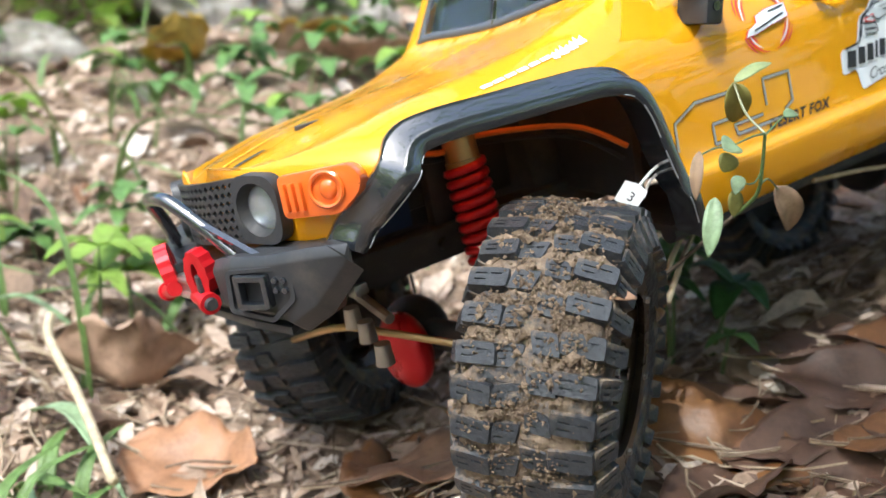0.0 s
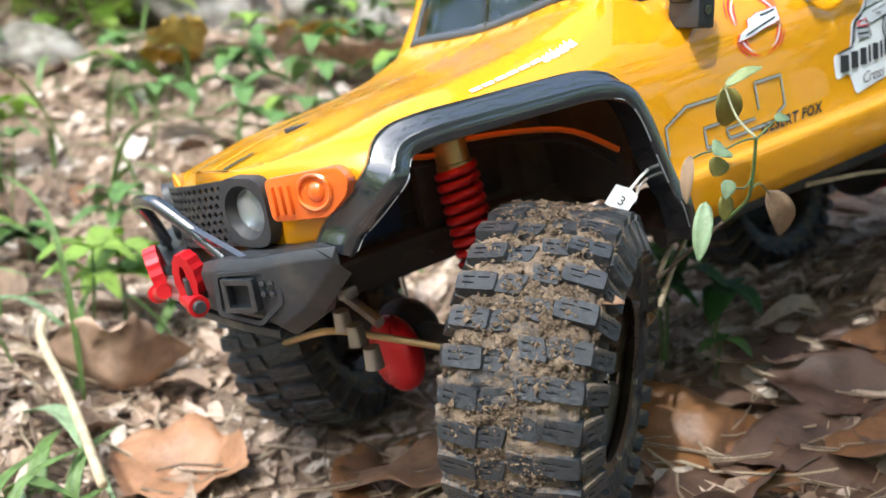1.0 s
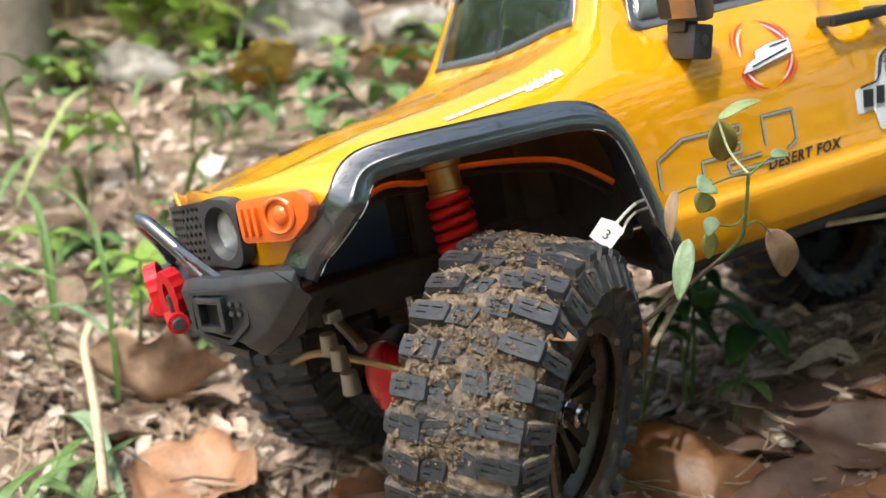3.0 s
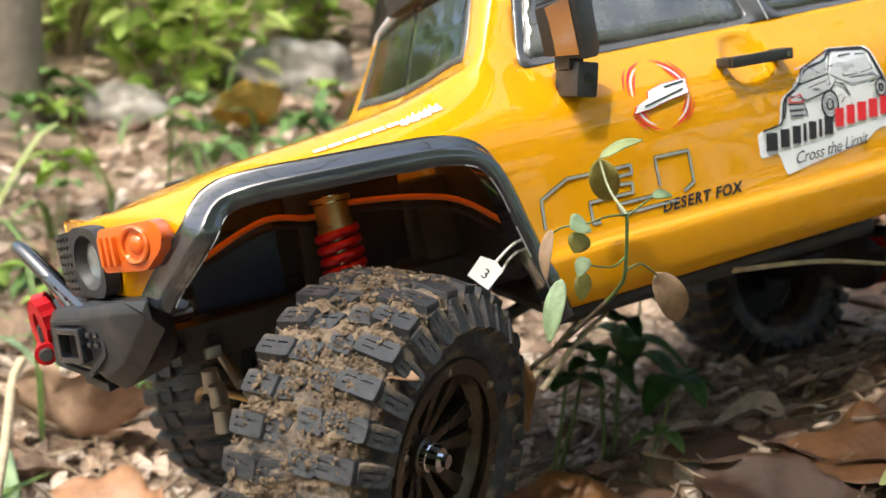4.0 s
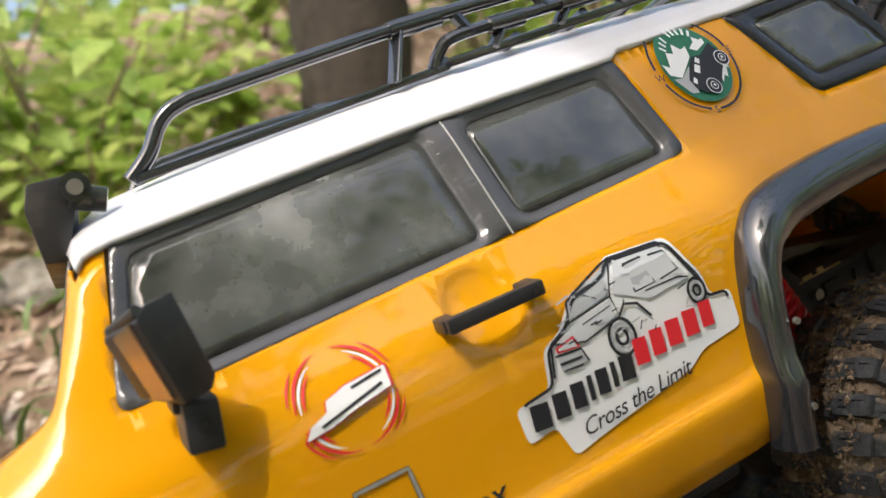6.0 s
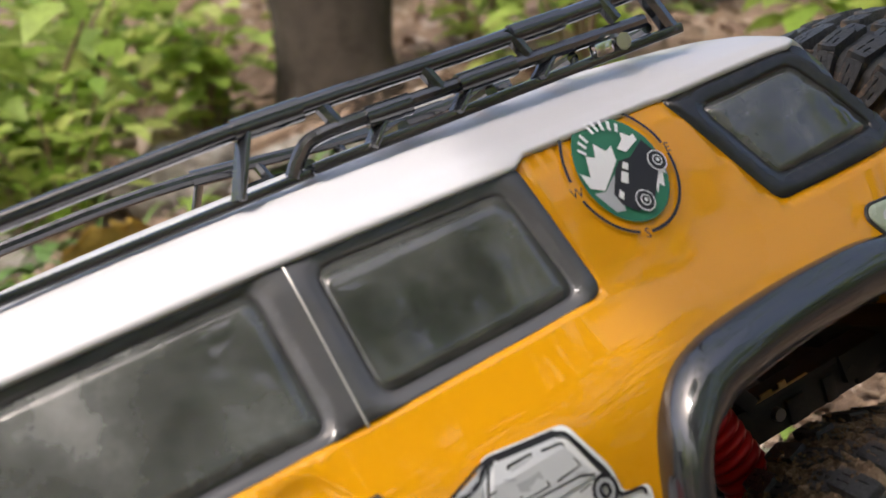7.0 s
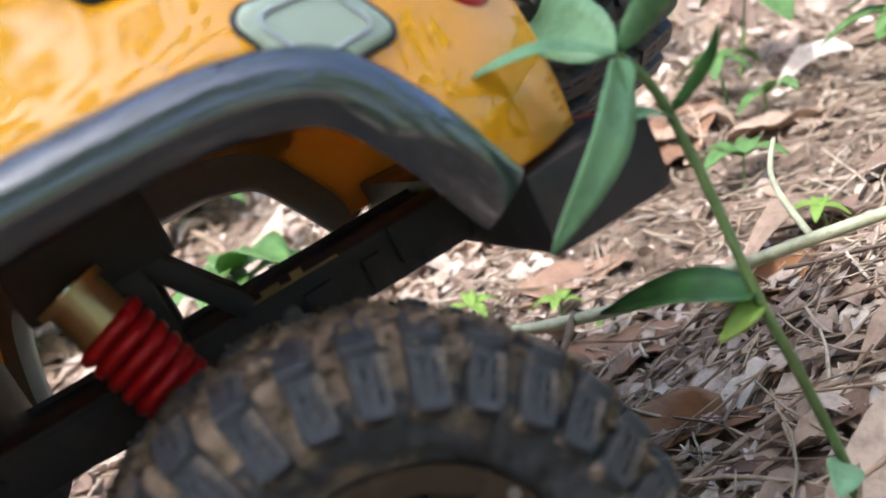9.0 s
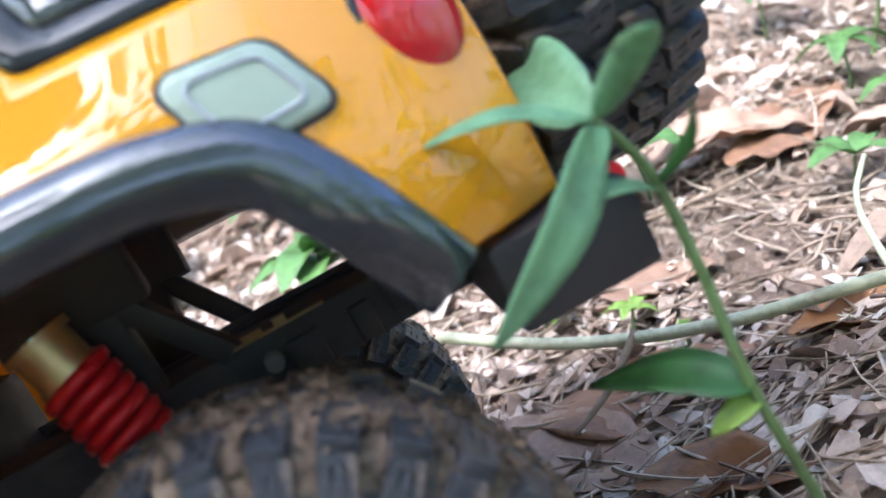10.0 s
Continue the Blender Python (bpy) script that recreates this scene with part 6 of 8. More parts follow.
for k in range(6):
    x0 = -0.0080 + k * 0.0052
    part("bonnet_mark", on_skin([(x0, 5.05), (x0 + 0.0044, 5.05), (x0 + 0.0044, 5.20), (x0, 5.20)], 0.0004), STICKER, body, "white worn lettering on the bonnet", smooth=False)
for k in range(7):
    x0 = 0.0225 + k * 0.0022
    part("bonnet_mark", on_skin([(x0, 4.95 + 0.05 * (k % 2)), (x0 + 0.0026, 4.92), (x0 + 0.0020, 5.22 + 0.06 * (k % 3)), (x0 + 0.0002, 5.14)], 0.0004), STICKER, body, smooth=False)
# number on the tag
part("tag_lettering", moved(text_mesh("3", 0.0050), tag_pose @ pose(0.0004, -0.0022, 0.0006)), INK, tag, smooth=False)
# bolts along the rear flare
for x, z in ((0.2405, 0.034), (0.2455, 0.058)):
    p = side_point(x, z)
    part("flare_bolt", cyl(0.0012, 0.0010, 0.0012, pose(x, p.y - 0.0104, z, 90), 10), STEEL, body)
part("rack_fitting", merge(cyl(0.0026, 0.0026, 0.006, pose(0.302, 0.082, 0.1600, 90), 8), box((0.006, 0.004, 0.004), pose(0.296, 0.082, 0.1600), 0.0008)), CHROME, rack, "shiny metal rack fitting")


# ---- forest floor ----


def ground_frame(x, y):
    """Height and the two slopes of the ground."""
    e = 0.01
    z = gz(x, y)
    return z, (gz(x + e, y) - z) / e, (gz(x, y + e) - z) / e


def leaf_template(nu=6, nv=2, power=0.8, lobes=0.0):
    """A flat leaf of length 1 along x: (u, v, half-width) rows."""
    us = np.linspace(0, 1, nu + 1)
    half = np.sin(np.pi * us ** power) ** 0.8 * 0.5
    half[0], half[-1] = 0.03, 0.01
    if lobes:
        half = half * (1 + lobes * np.sin(us * 17))
    vs = np.linspace(-1, 1, nv + 1)
    U, V = np.meshgrid(us, vs, indexing="ij")
    return U, V, half[:, None]


def leaf_cloud(n, place, length, ratio, curl, fold, tilt, material, name, nu=5, seed=1, lift=0.002, power=0.8, jagged=0.09):
    """Many loose leaves in one mesh. place(n) gives x, y, z and the two slopes of what they lie on."""
    r = np.random.default_rng(seed)
    x, y, z, sx, sy = place(n, r)
    L = length[0] + (length[1] - length[0]) * r.random(n) ** 1.6
    W = L * r.uniform(*ratio, n)
    yaw = r.uniform(0, 2 * np.pi, n)
    c1, c2 = r.normal(0, curl, n), np.abs(r.normal(0, fold, n))
    tx, ty = r.normal(0, tilt, n), r.normal(0, tilt, n)
    U, V, half = leaf_template(nu, 2, power)
    u, v = U.ravel()[None], (V * half).ravel()[None]
    jag = 1 + jagged * r.normal(0, 1, (n, u.shape[1]))
    px = (u - 0.5) * L[:, None]
    py = v * W[:, None] * jag
    pz = c1[:, None] * ((u - 0.5) ** 2 - 0.08) * L[:, None] * 2 + c2[:, None] * np.abs(v) * W[:, None] * 1.6 + 0.05 * W[:, None] * r.normal(0, 1, (n, u.shape[1]))
    py = py * (1 - 0.25 * np.minimum(c2, 1.5))[:, None]
    pz = pz + tx[:, None] * px + ty[:, None] * py
    ca, sa_ = np.cos(yaw)[:, None], np.sin(yaw)[:, None]
    X, Y = px * ca - py * sa_, px * sa_ + py * ca
    Z = pz + sx[:, None] * X + sy[:, None] * Y
    low = (pz).min(1)
    P = np.stack([X + x[:, None], Y + y[:, None], Z + (z - np.minimum(low, 0) * 0.75 + lift * r.random(n))[:, None]], -1)
    k = u.shape[1]
    quads = np.array([(i * 3 + j, (i + 1) * 3 + j, (i + 1) * 3 + j + 1, i * 3 + j + 1) for i in range(nu) for j in range(2)])
    faces = (quads[None] + (np.arange(n) * k)[:, None, None]).reshape(-1, 4)
    me = bpy.data.meshes.new(name)
    me.from_pydata(P.reshape(-1, 3), [], faces.tolist())
    me.shade_smooth()
    me.materials.append(material)
    return new(name, me)


def on_ground(x0, x1, y0, y1, falloff=None):
    def place(n, r):
        x, y = r.uniform(x0, x1, n), r.uniform(y0, y1, n)
        if falloff is not None:
            a, d = r.uniform(0, 2 * np.pi, n), np.abs(r.normal(0, falloff, n))
            x, y = (x0 + x1) / 2 + d * np.cos(a), (y0 + y1) / 2 + d * np.sin(a)
        # a patch of bare soil behind the truck
        s_, w_ = (x - 0.056) * CA + (y - 0.284) * SA, -(x - 0.056) * SA + (y - 0.284) * CA
        bare = (((s_ - 0.68) / 0.22) ** 2 + ((w_ - 0.29) / 0.10) ** 2 < 1) & (r.random(n) < 0.85)
        x, y = np.where(bare, r.uniform(-0.5, 0.5, n), x), np.where(bare, r.uniform(0.2, 1.0, n), y)
        z, sx, sy = ground_frame(x, y)
        return x, y, z, sx, sy
    return place


tagged(leaf_cloud(6500, on_ground(-0.55, 1.0, -0.15, 1.15), (0.010, 0.040), (0.30, 0.62), 0.22, 0.32, 0.13, DEAD, "leaf_litter", 5, 1, jagged=0.16), "dry brown fallen leaves covering the soil", "leaf litter", kind="stuff")
tagged(leaf_cloud(9000, on_ground(-2.4, 2.2, 0.7, 3.6), (0.015, 0.06), (0.35, 0.6), 0.3, 0.4, 0.2, DEAD, "leaf_litter", 5, 2, jagged=0.14), "dry brown fallen leaves on the bank", "leaf litter", kind="stuff")
tagged(leaf_cloud(9000, on_ground(0.12, 0.62, 0.50, 1.10), (0.004, 0.016), (0.25, 0.7), 0.25, 0.35, 0.25, DEAD, "leaf_fragments", 3, 13, lift=0.005, jagged=0.2), "small tan bits of dry leaf behind the truck", "leaf litter", kind="stuff")
tagged(leaf_cloud(26000, on_ground(-0.5, 0.9, -0.1, 1.0), (0.003, 0.013), (0.25, 0.9), 0.25, 0.35, 0.30, DEAD, "leaf_fragments", 3, 3, lift=0.004, jagged=0.2), "broken bits of dry leaf among the litter", "leaf litter", kind="stuff")


def clods(n, seed):
    """Crumbs of bare clay soil behind the truck."""
    g = np.random.default_rng(seed)
    q, a = np.sqrt(g.random(n)), g.uniform(0, 2 * np.pi, n)
    s_, w_ = 0.68 + 0.25 * q * np.cos(a), 0.29 + 0.12 * q * np.sin(a)
    x, y = 0.056 + s_ * CA - w_ * SA, 0.284 + s_ * SA + w_ * CA
    size = 0.001 + 0.006 * g.random(n) ** 3
    base = np.array([(1, 0, 0), (0, 1, 0), (-1, 0, 0), (0, -1, 0), (0, 0, 0.8), (0, 0, -0.8)])
    P = (base[None] * g.uniform(0.6, 1.4, (n, 6, 1)) + g.normal(0, 0.22, (n, 6, 3))) * size[:, None, None]
    V = P + np.stack([x, y, gz(x, y) + size * 0.2], -1)[:, None]
    tri = np.array([(0, 1, 4), (1, 2, 4), (2, 3, 4), (3, 0, 4), (1, 0, 5), (2, 1, 5), (3, 2, 5), (0, 3, 5)])
    me = bpy.data.meshes.new("soil_clods")
    me.from_pydata(V.reshape(-1, 3), [], (tri[None] + (np.arange(n) * 6)[:, None, None]).reshape(-1, 3).tolist())
    me.shade_smooth()
    me.materials.append(SOIL)
    tagged(new("soil_clods", me), "crumbs of bare brown clay soil", "soil", kind="stuff")


clods(9000, 8)


PALETWIG = leafy("pale_dry_twig", [(0, (0.30, 0.21, 0.14)), (0.6, (0.44, 0.33, 0.23)), (1, (0.58, 0.48, 0.36))], 0.8, 0, scale=200)


def sticks(n, area_, length, radius, material, name, seed):
    r = random.Random(seed)
    verts, faces = [], []
    for _ in range(n):
        x, y = r.uniform(*area_[:2]), r.uniform(*area_[2:])
        a, L, q = r.uniform(0, 6.283), r.uniform(*length) * r.random() ** 0.5, r.uniform(*radius)
        bend = r.uniform(-0.25, 0.25)
        h = r.uniform(0.001, 0.010)
        ringk = []
        for k in range(5):
            t = (k / 4 - 0.5) * L
            px, py = x + t * math.cos(a) - bend * t * t / L * math.sin(a) * 2, y + t * math.sin(a) + bend * t * t / L * math.cos(a) * 2
            pz = float(gz(px, py)) + q + h * (1 + 0.8 * (k / 4 - 0.5)) + r.uniform(-0.001, 0.001)
            i0 = len(verts)
            for m in range(4):
                b = m * math.pi / 2 + 0.4
                verts.append((px - math.sin(a) * q * math.cos(b), py + math.cos(a) * q * math.cos(b), pz + q * math.sin(b)))
            ringk.append(i0)
        for i0, i1 in zip(ringk, ringk[1:]):
            for m in range(4):
                faces.append((i0 + m, i0 + (m + 1) % 4, i1 + (m + 1) % 4, i1 + m))
    me = bpy.data.meshes.new(name)
    me.from_pydata(verts, [], faces)
    me.shade_smooth()
    me.materials.append(material)
    return new(name, me)


tagged(sticks(6500, (-0.55, 0.95, -0.1, 1.1), (0.012, 0.09), (0.00025, 0.0009), TWIG, "twigs", 4), "thin dry twigs and straws on the soil", "twigs", kind="stuff")
tagged(sticks(2400, (0.15, 0.65, 0.50, 1.15), (0.012, 0.06), (0.00025, 0.0008), PALETWIG, "straws", 6), "thin pale straws scattered over the soil", "straw", kind="stuff")
tagged(sticks(900, (-0.5, 0.1, 0.30, 0.95), (0.02, 0.09), (0.00025, 0.0008), PALETWIG, "straws", 9), "thin pale straws scattered over the soil", "straw", kind="stuff")
tagged(sticks(500, (-2.0, 2.0, 0.8, 3.4), (0.06, 0.30), (0.001, 0.004), TWIG, "twigs", 5), "dry twigs on the bank", "twigs", kind="stuff")


# ---- single leaves, stems and plants ----
def blade(points, width, rows_=10, fold=0.25, nv=2, tip=0.05, power=0.8, wave=0.0, up=(0, 0, 1)):
    """A leaf along a curve of points, with a folded midrib; returns a bmesh."""
    pts = smooth_path(points, rows_)
    bm = bmesh.new()
    rows = []
    n = len(pts)
    for i, p in enumerate(pts):
        t = i / (n - 1)
        d = (pts[min(i + 1, n - 1)] - pts[max(i - 1, 0)]).normalized()
        s = d.cross(Vector(up))
        s = s.normalized() if s.length > 1e-4 else Vector((1, 0, 0))
        q = s.cross(d)
        h = max(tip, math.sin(math.pi * min(0.985, t ** power + 0.015)) ** 0.85) * width / 2
        rows.append([bm.verts.new(p + s * h * v + q * (abs(v) * fold * h + wave * h * math.sin(9 * t + 2 * v))) for v in np.linspace(-1, 1, nv * 2 + 1)])
    for a, b in zip(rows, rows[1:]):
        for j in range(len(a) - 1):
            bm.faces.new((a[j], b[j], b[j + 1], a[j + 1]))
    return bm


def shell_leaf(name, bm, material, parent=None, label=""):
    return thicken(part(name, bm, material, parent, label, sharp=180), 0.0003, 0)


def fallen(name, x, y, yaw, L, W, curl, fold, label, tone=DEADONE, h=0.004, roll=0.0, wave=0.12):
    """One large dry leaf lying on the litter."""
    z, sx, sy = (float(v) for v in ground_frame(x, y))
    m = pose(x, y, z + h) @ Matrix(((1, 0, 0, 0), (0, 1, 0, 0), (sx, sy, 1, 0), (0, 0, 0, 1))) @ pose(0, 0, 0, roll, 0, yaw)
    pts = [(t * L, 0.06 * L * math.sin(3 * t), curl * L * ((t + 0.0) ** 2 - 0.25 * 0)) for t in (-0.5, -0.2, 0.1, 0.35, 0.5)]
    root = empty(name, m, label, "leaf", "fallen leaves")
    bm = blade(pts, W, 22, fold=fold, nv=6, power=0.75, wave=wave, tip=0.02)
    off = Vector((x * 37, y * 53, 0))
    for v in bm.verts:
        p = v.co * 45 + off
        edge = min(1.0, abs(v.co.y) / (W * 0.4))
        v.co.z += W * (0.16 * noise.noise(p) + 0.07 * noise.noise(p * 2.7)) * (0.4 + edge)
        v.co.y *= 1 + 0.22 * noise.noise(Vector((v.co.x * 70, math.copysign(3, v.co.y), 0)) + off) * edge
    shell_leaf("leaf_blade", bm, tone, root)
    part("leaf_vein", tube([(-0.62 * L, -0.05 * L, curl * L * 0.30 + 0.002)] + [(p[0], p[1], p[2] + 0.0006) for p in pts], (0.0011, 0.0004), 6, 16), TWIG, root)
    return root


fallen("dead_leaf", -0.172, 0.500, 20, 0.085, 0.070, 0.9, 0.9, "curled brown dead leaf standing on its edge", h=0.010, roll=-35)
fallen("dead_leaf", -0.118, 0.420, -25, 0.075, 0.050, 0.5, 0.4, "pinkish brown dry leaf curled at the edge", h=0.006, roll=15)
fallen("dead_leaf", -0.090, 0.345, 12, 0.115, 0.046, 0.15, 0.15, "flat reddish brown fallen leaf", h=0.004)
fallen("dead_leaf", -0.014, 0.385, 70, 0.085, 0.055, 0.2, 0.3, "orange brown fallen leaf under the tyre", BROWNLEAF, h=0.004, roll=12)
fallen("dead_leaf", 0.112, 0.350, -32, 0.105, 0.060, -0.1, 0.25, "large orange brown fallen leaf", BROWNLEAF, h=0.006, roll=10)
fallen("dead_leaf", 0.030, 0.385, 15, 0.140, 0.040, 0.1, 0.2, "long pale brown fallen leaf", h=0.005)
fallen("dead_leaf", 0.240, 0.400, -10, 0.090, 0.045, 0.3, 0.5, "dark brown curled leaf in the shade", BROWNLEAF, h=0.006)
fallen("dead_leaf", 0.330, 0.430, 30, 0.110, 0.050, 0.2, 0.4, "brown fallen leaf with torn edge", BROWNLEAF, h=0.006)
fallen("dead_leaf", 0.200, 0.335, 5, 0.085, 0.040, 0.25, 0.3, "brown crumpled dry leaf", BROWNLEAF, h=0.005)
fallen("dead_leaf", 0.318, 0.672, 15, 0.085, 0.040, 0.10, 0.15, "large pinkish grey flat fallen leaf", h=0.006)
fallen("dead_leaf", 0.292, 0.640, -30, 0.080, 0.042, 0.15, 0.2, "pinkish brown crumpled fallen leaf", h=0.008, roll=8)
fallen("dead_leaf", 0.312, 0.756, 10, 0.060, 0.030, 0.3, 0.3, "reddish brown curled fallen leaf", h=0.006)
fallen("dead_leaf", 0.373, 0.900, 55, 0.110, 0.045, 0.1, 0.2, "pale pinkish brown flat fallen leaf", h=0.006)
fallen("dead_leaf", 0.335, 0.880, 8, 0.110, 0.036, -0.6, 0.3, "dark reddish brown arched dead leaf", h=0.022)
fallen("dead_leaf", 0.395, 0.690, 40, 0.060, 0.030, 0.2, 0.3, "dull brown fallen leaf", BROWNLEAF, h=0.005)
fallen("dead_leaf", 0.352, 0.598, -20, 0.055, 0.028, 0.2, 0.3, "brown torn fallen leaf", BROWNLEAF, h=0.005)
# Brown leaves beside the truck, their colour darkened to deepen the shade there.
SHADEDLEAF = leafy("shaded_brown_leaf", [(0, (0.085, 0.045, 0.028)), (0.5, (0.13, 0.072, 0.045)), (1, (0.10, 0.060, 0.042))], 0.55, 0.1, per_island=False)
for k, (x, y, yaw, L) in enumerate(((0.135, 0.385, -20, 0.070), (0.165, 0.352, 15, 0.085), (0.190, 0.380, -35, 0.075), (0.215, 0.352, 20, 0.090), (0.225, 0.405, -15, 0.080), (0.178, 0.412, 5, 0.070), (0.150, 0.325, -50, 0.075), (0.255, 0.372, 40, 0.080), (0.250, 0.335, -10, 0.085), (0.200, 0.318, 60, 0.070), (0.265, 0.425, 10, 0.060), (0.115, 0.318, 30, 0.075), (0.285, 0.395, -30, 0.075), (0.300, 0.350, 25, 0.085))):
    fallen("dead_leaf", x, y, yaw, L, L * (0.36 + 0.04 * (k % 4)), 0.1 + 0.08 * (k % 3), 0.3 + 0.1 * (k % 3), "brown fallen leaf, colour darkened for the shade", SHADEDLEAF, h=0.004 + 0.001 * (k % 3), roll=(-12, 4, 15, -5)[k % 4])
MUSTARD = leafy("mustard_leaf", [(0, (0.42, 0.26, 0.04)), (1, (0.50, 0.33, 0.06))], 0.5, 0.3, per_island=False)
fallen("dead_leaf", -0.290, 1.170, 62, 0.130, 0.080, 0.5, 0.5, "mustard yellow drooping leaf on the bank", MUSTARD, h=0.035, roll=-55)
fallen("dead_leaf", -0.150, 1.260, 20, 0.150, 0.050, 0.2, 0.4, "long yellowing leaf on the bank", MUSTARD, h=0.030, roll=-30)
fallen("dead_leaf", -0.090, 1.150, 10, 0.200, 0.080, 0.2, 0.5, "yellowing leaf lying on the bank", h=0.030, roll=-20)
for i in range(14):
    r_ = random.Random(100 + i)
    x, y = r_.uniform(-0.35, 0.75), r_.uniform(0.32, 0.95)
    fallen("dead_leaf", x, y, r_.uniform(0, 360), r_.uniform(0.04, 0.07), r_.uniform(0.018, 0.034), r_.uniform(-0.2, 0.6), r_.uniform(0.1, 0.8), r_.choice(["pale brown dry fallen leaf", "curled grey brown fallen leaf", "dry reddish brown fallen leaf"]), DEADONE, 0.004, r_.uniform(-20, 20))


def carpoint(x, y, z):
    return CAR @ Vector((x, y, z))


def stem_from(points, r0, r1, name, parent, material=STEM, n=24):
    return part(name, tube([Vector(p) for p in points], (r0, r1), 8, n), material, parent, sharp=180)


PALESTEM = leafy("pale_stem", [(0, (0.40, 0.40, 0.24)), (1, (0.46, 0.45, 0.28))], 0.5, 0, per_island=False)
WOODY = leafy("woody_stem", [(0, (0.075, 0.055, 0.035)), (1, (0.10, 0.075, 0.045))], 0.8, 0, per_island=False)
# sapling twining up beside the door
sap = empty("sapling", Matrix.Translation(carpoint(0.020, 0.052, -0.068)), "thin green sapling with pale rounded leaves beside the truck", "plant")
inv = Matrix.Translation(carpoint(0.020, 0.052, -0.068)).inverted()
C = lambda x, y, z: inv @ carpoint(x, y, z)
stem_from([C(0.0785, 0.0100, 0.0262), C(0.0788, 0.004, 0.0310), C(0.0793, -0.0016, 0.0372), C(0.0800, -0.004, 0.0480), C(0.0806, -0.0055, 0.0586)], 0.0008, 0.0006, "stem", sap)
stem_from([C(0.0806, -0.0055, 0.0586), C(0.0800, 0.002, 0.0660), C(0.0800, 0.006, 0.0760)], 0.0005, 0.0004, "stem", sap, PALESTEM)
stem_from([C(0.020, 0.052, -0.072), C(0.034, 0.045, -0.030), C(0.0545, 0.035, -0.002), C(0.0635, 0.027, 0.0078), C(0.0715, 0.020, 0.0160), C(0.0785, 0.0100, 0.0262)], 0.0010, 0.0008, "woody_stem", sap, WOODY)
for a, b, c in (((0.0795, -0.003, 0.0440), (0.072, -0.006, 0.0430), (0.0600, -0.010, 0.0475)), ((0.0795, -0.002, 0.0390), (0.0880, 0.001, 0.0390), (0.0965, 0.004, 0.0320)), ((0.0806, -0.0055, 0.0586), (0.072, -0.007, 0.0600), (0.0640, -0.006, 0.0590)), ((0.0806, -0.0055, 0.0580), (0.0860, -0.005, 0.0600), (0.0915, -0.005, 0.0620)), ((0.0640, -0.006, 0.0590), (0.0590, -0.002, 0.0590), (0.0565, 0.002, 0.0570))):
    stem_from([C(*a), C(*b), C(*c)], 0.0004, 0.0003, "twig", sap, STEM, 10)


def sap_leaf(a, b, w, up=(-0.4, -0.9, 0.2), fold=0.2, material=PALE, sag=0.1):
    pa, pb = C(*a), C(*b)
    u = CAR_ROT @ Vector(up)
    mid = pa.lerp(pb, 0.5) + u.normalized() * (pb - pa).length * sag
    shell_leaf("leaf", blade([pa, mid, pb], w, fold=fold, up=u, power=0.85), material, sap)


OLIVE = leafy("olive_leaf", [(0, (0.32, 0.30, 0.08)), (1, (0.38, 0.34, 0.10))], 0.45, 0.35, per_island=False)
TAN = leafy("withered_leaf", [(0, (0.34, 0.22, 0.13)), (1, (0.40, 0.27, 0.17))], 0.6, 0.2, per_island=False)
sap_leaf((0.0795, 0.006, 0.0765), (0.0865, 0.013, 0.0600), 0.0100, (-0.5, -0.85, 0.1), 0.5, OLIVE)
sap_leaf((0.0800, 0.006, 0.0765), (0.0950, 0.002, 0.0800), 0.0048, (0.1, -0.5, 0.85))
sap_leaf((0.0650, -0.006, 0.0590), (0.0585, -0.0065, 0.0590), 0.0088, (-0.3, -0.6, 0.7))
sap_leaf((0.0640, -0.004, 0.0560), (0.0600, -0.004, 0.0505), 0.0075, material=OLIVE)
sap_leaf((0.0570, 0.003, 0.0580), (0.0520, 0.002, 0.0420), 0.0045, (-0.8, -0.5, 0.1), 0.6, TAN)
sap_leaf((0.0535, -0.0055, 0.0435), (0.0440, -0.009, 0.0255), 0.0066, (-0.7, -0.7, 0.2), 0.35)
sap_leaf((0.0600, -0.011, 0.0500), (0.0555, -0.0125, 0.0450), 0.0050, (-0.2, -0.6, 0.8))
sap_leaf((0.0595, -0.009, 0.0450), (0.0575, -0.009, 0.0360), 0.0055, material=OLIVE)
sap_leaf((0.0915, -0.005, 0.0620), (0.1000, -0.004, 0.0605), 0.0045, (0, -0.6, 0.8))
sap_leaf((0.0965, 0.005, 0.0330), (0.1060, 0.008, 0.0120), 0.0110, (-0.3, -0.95, 0.1), 0.55, TAN, 0.14)


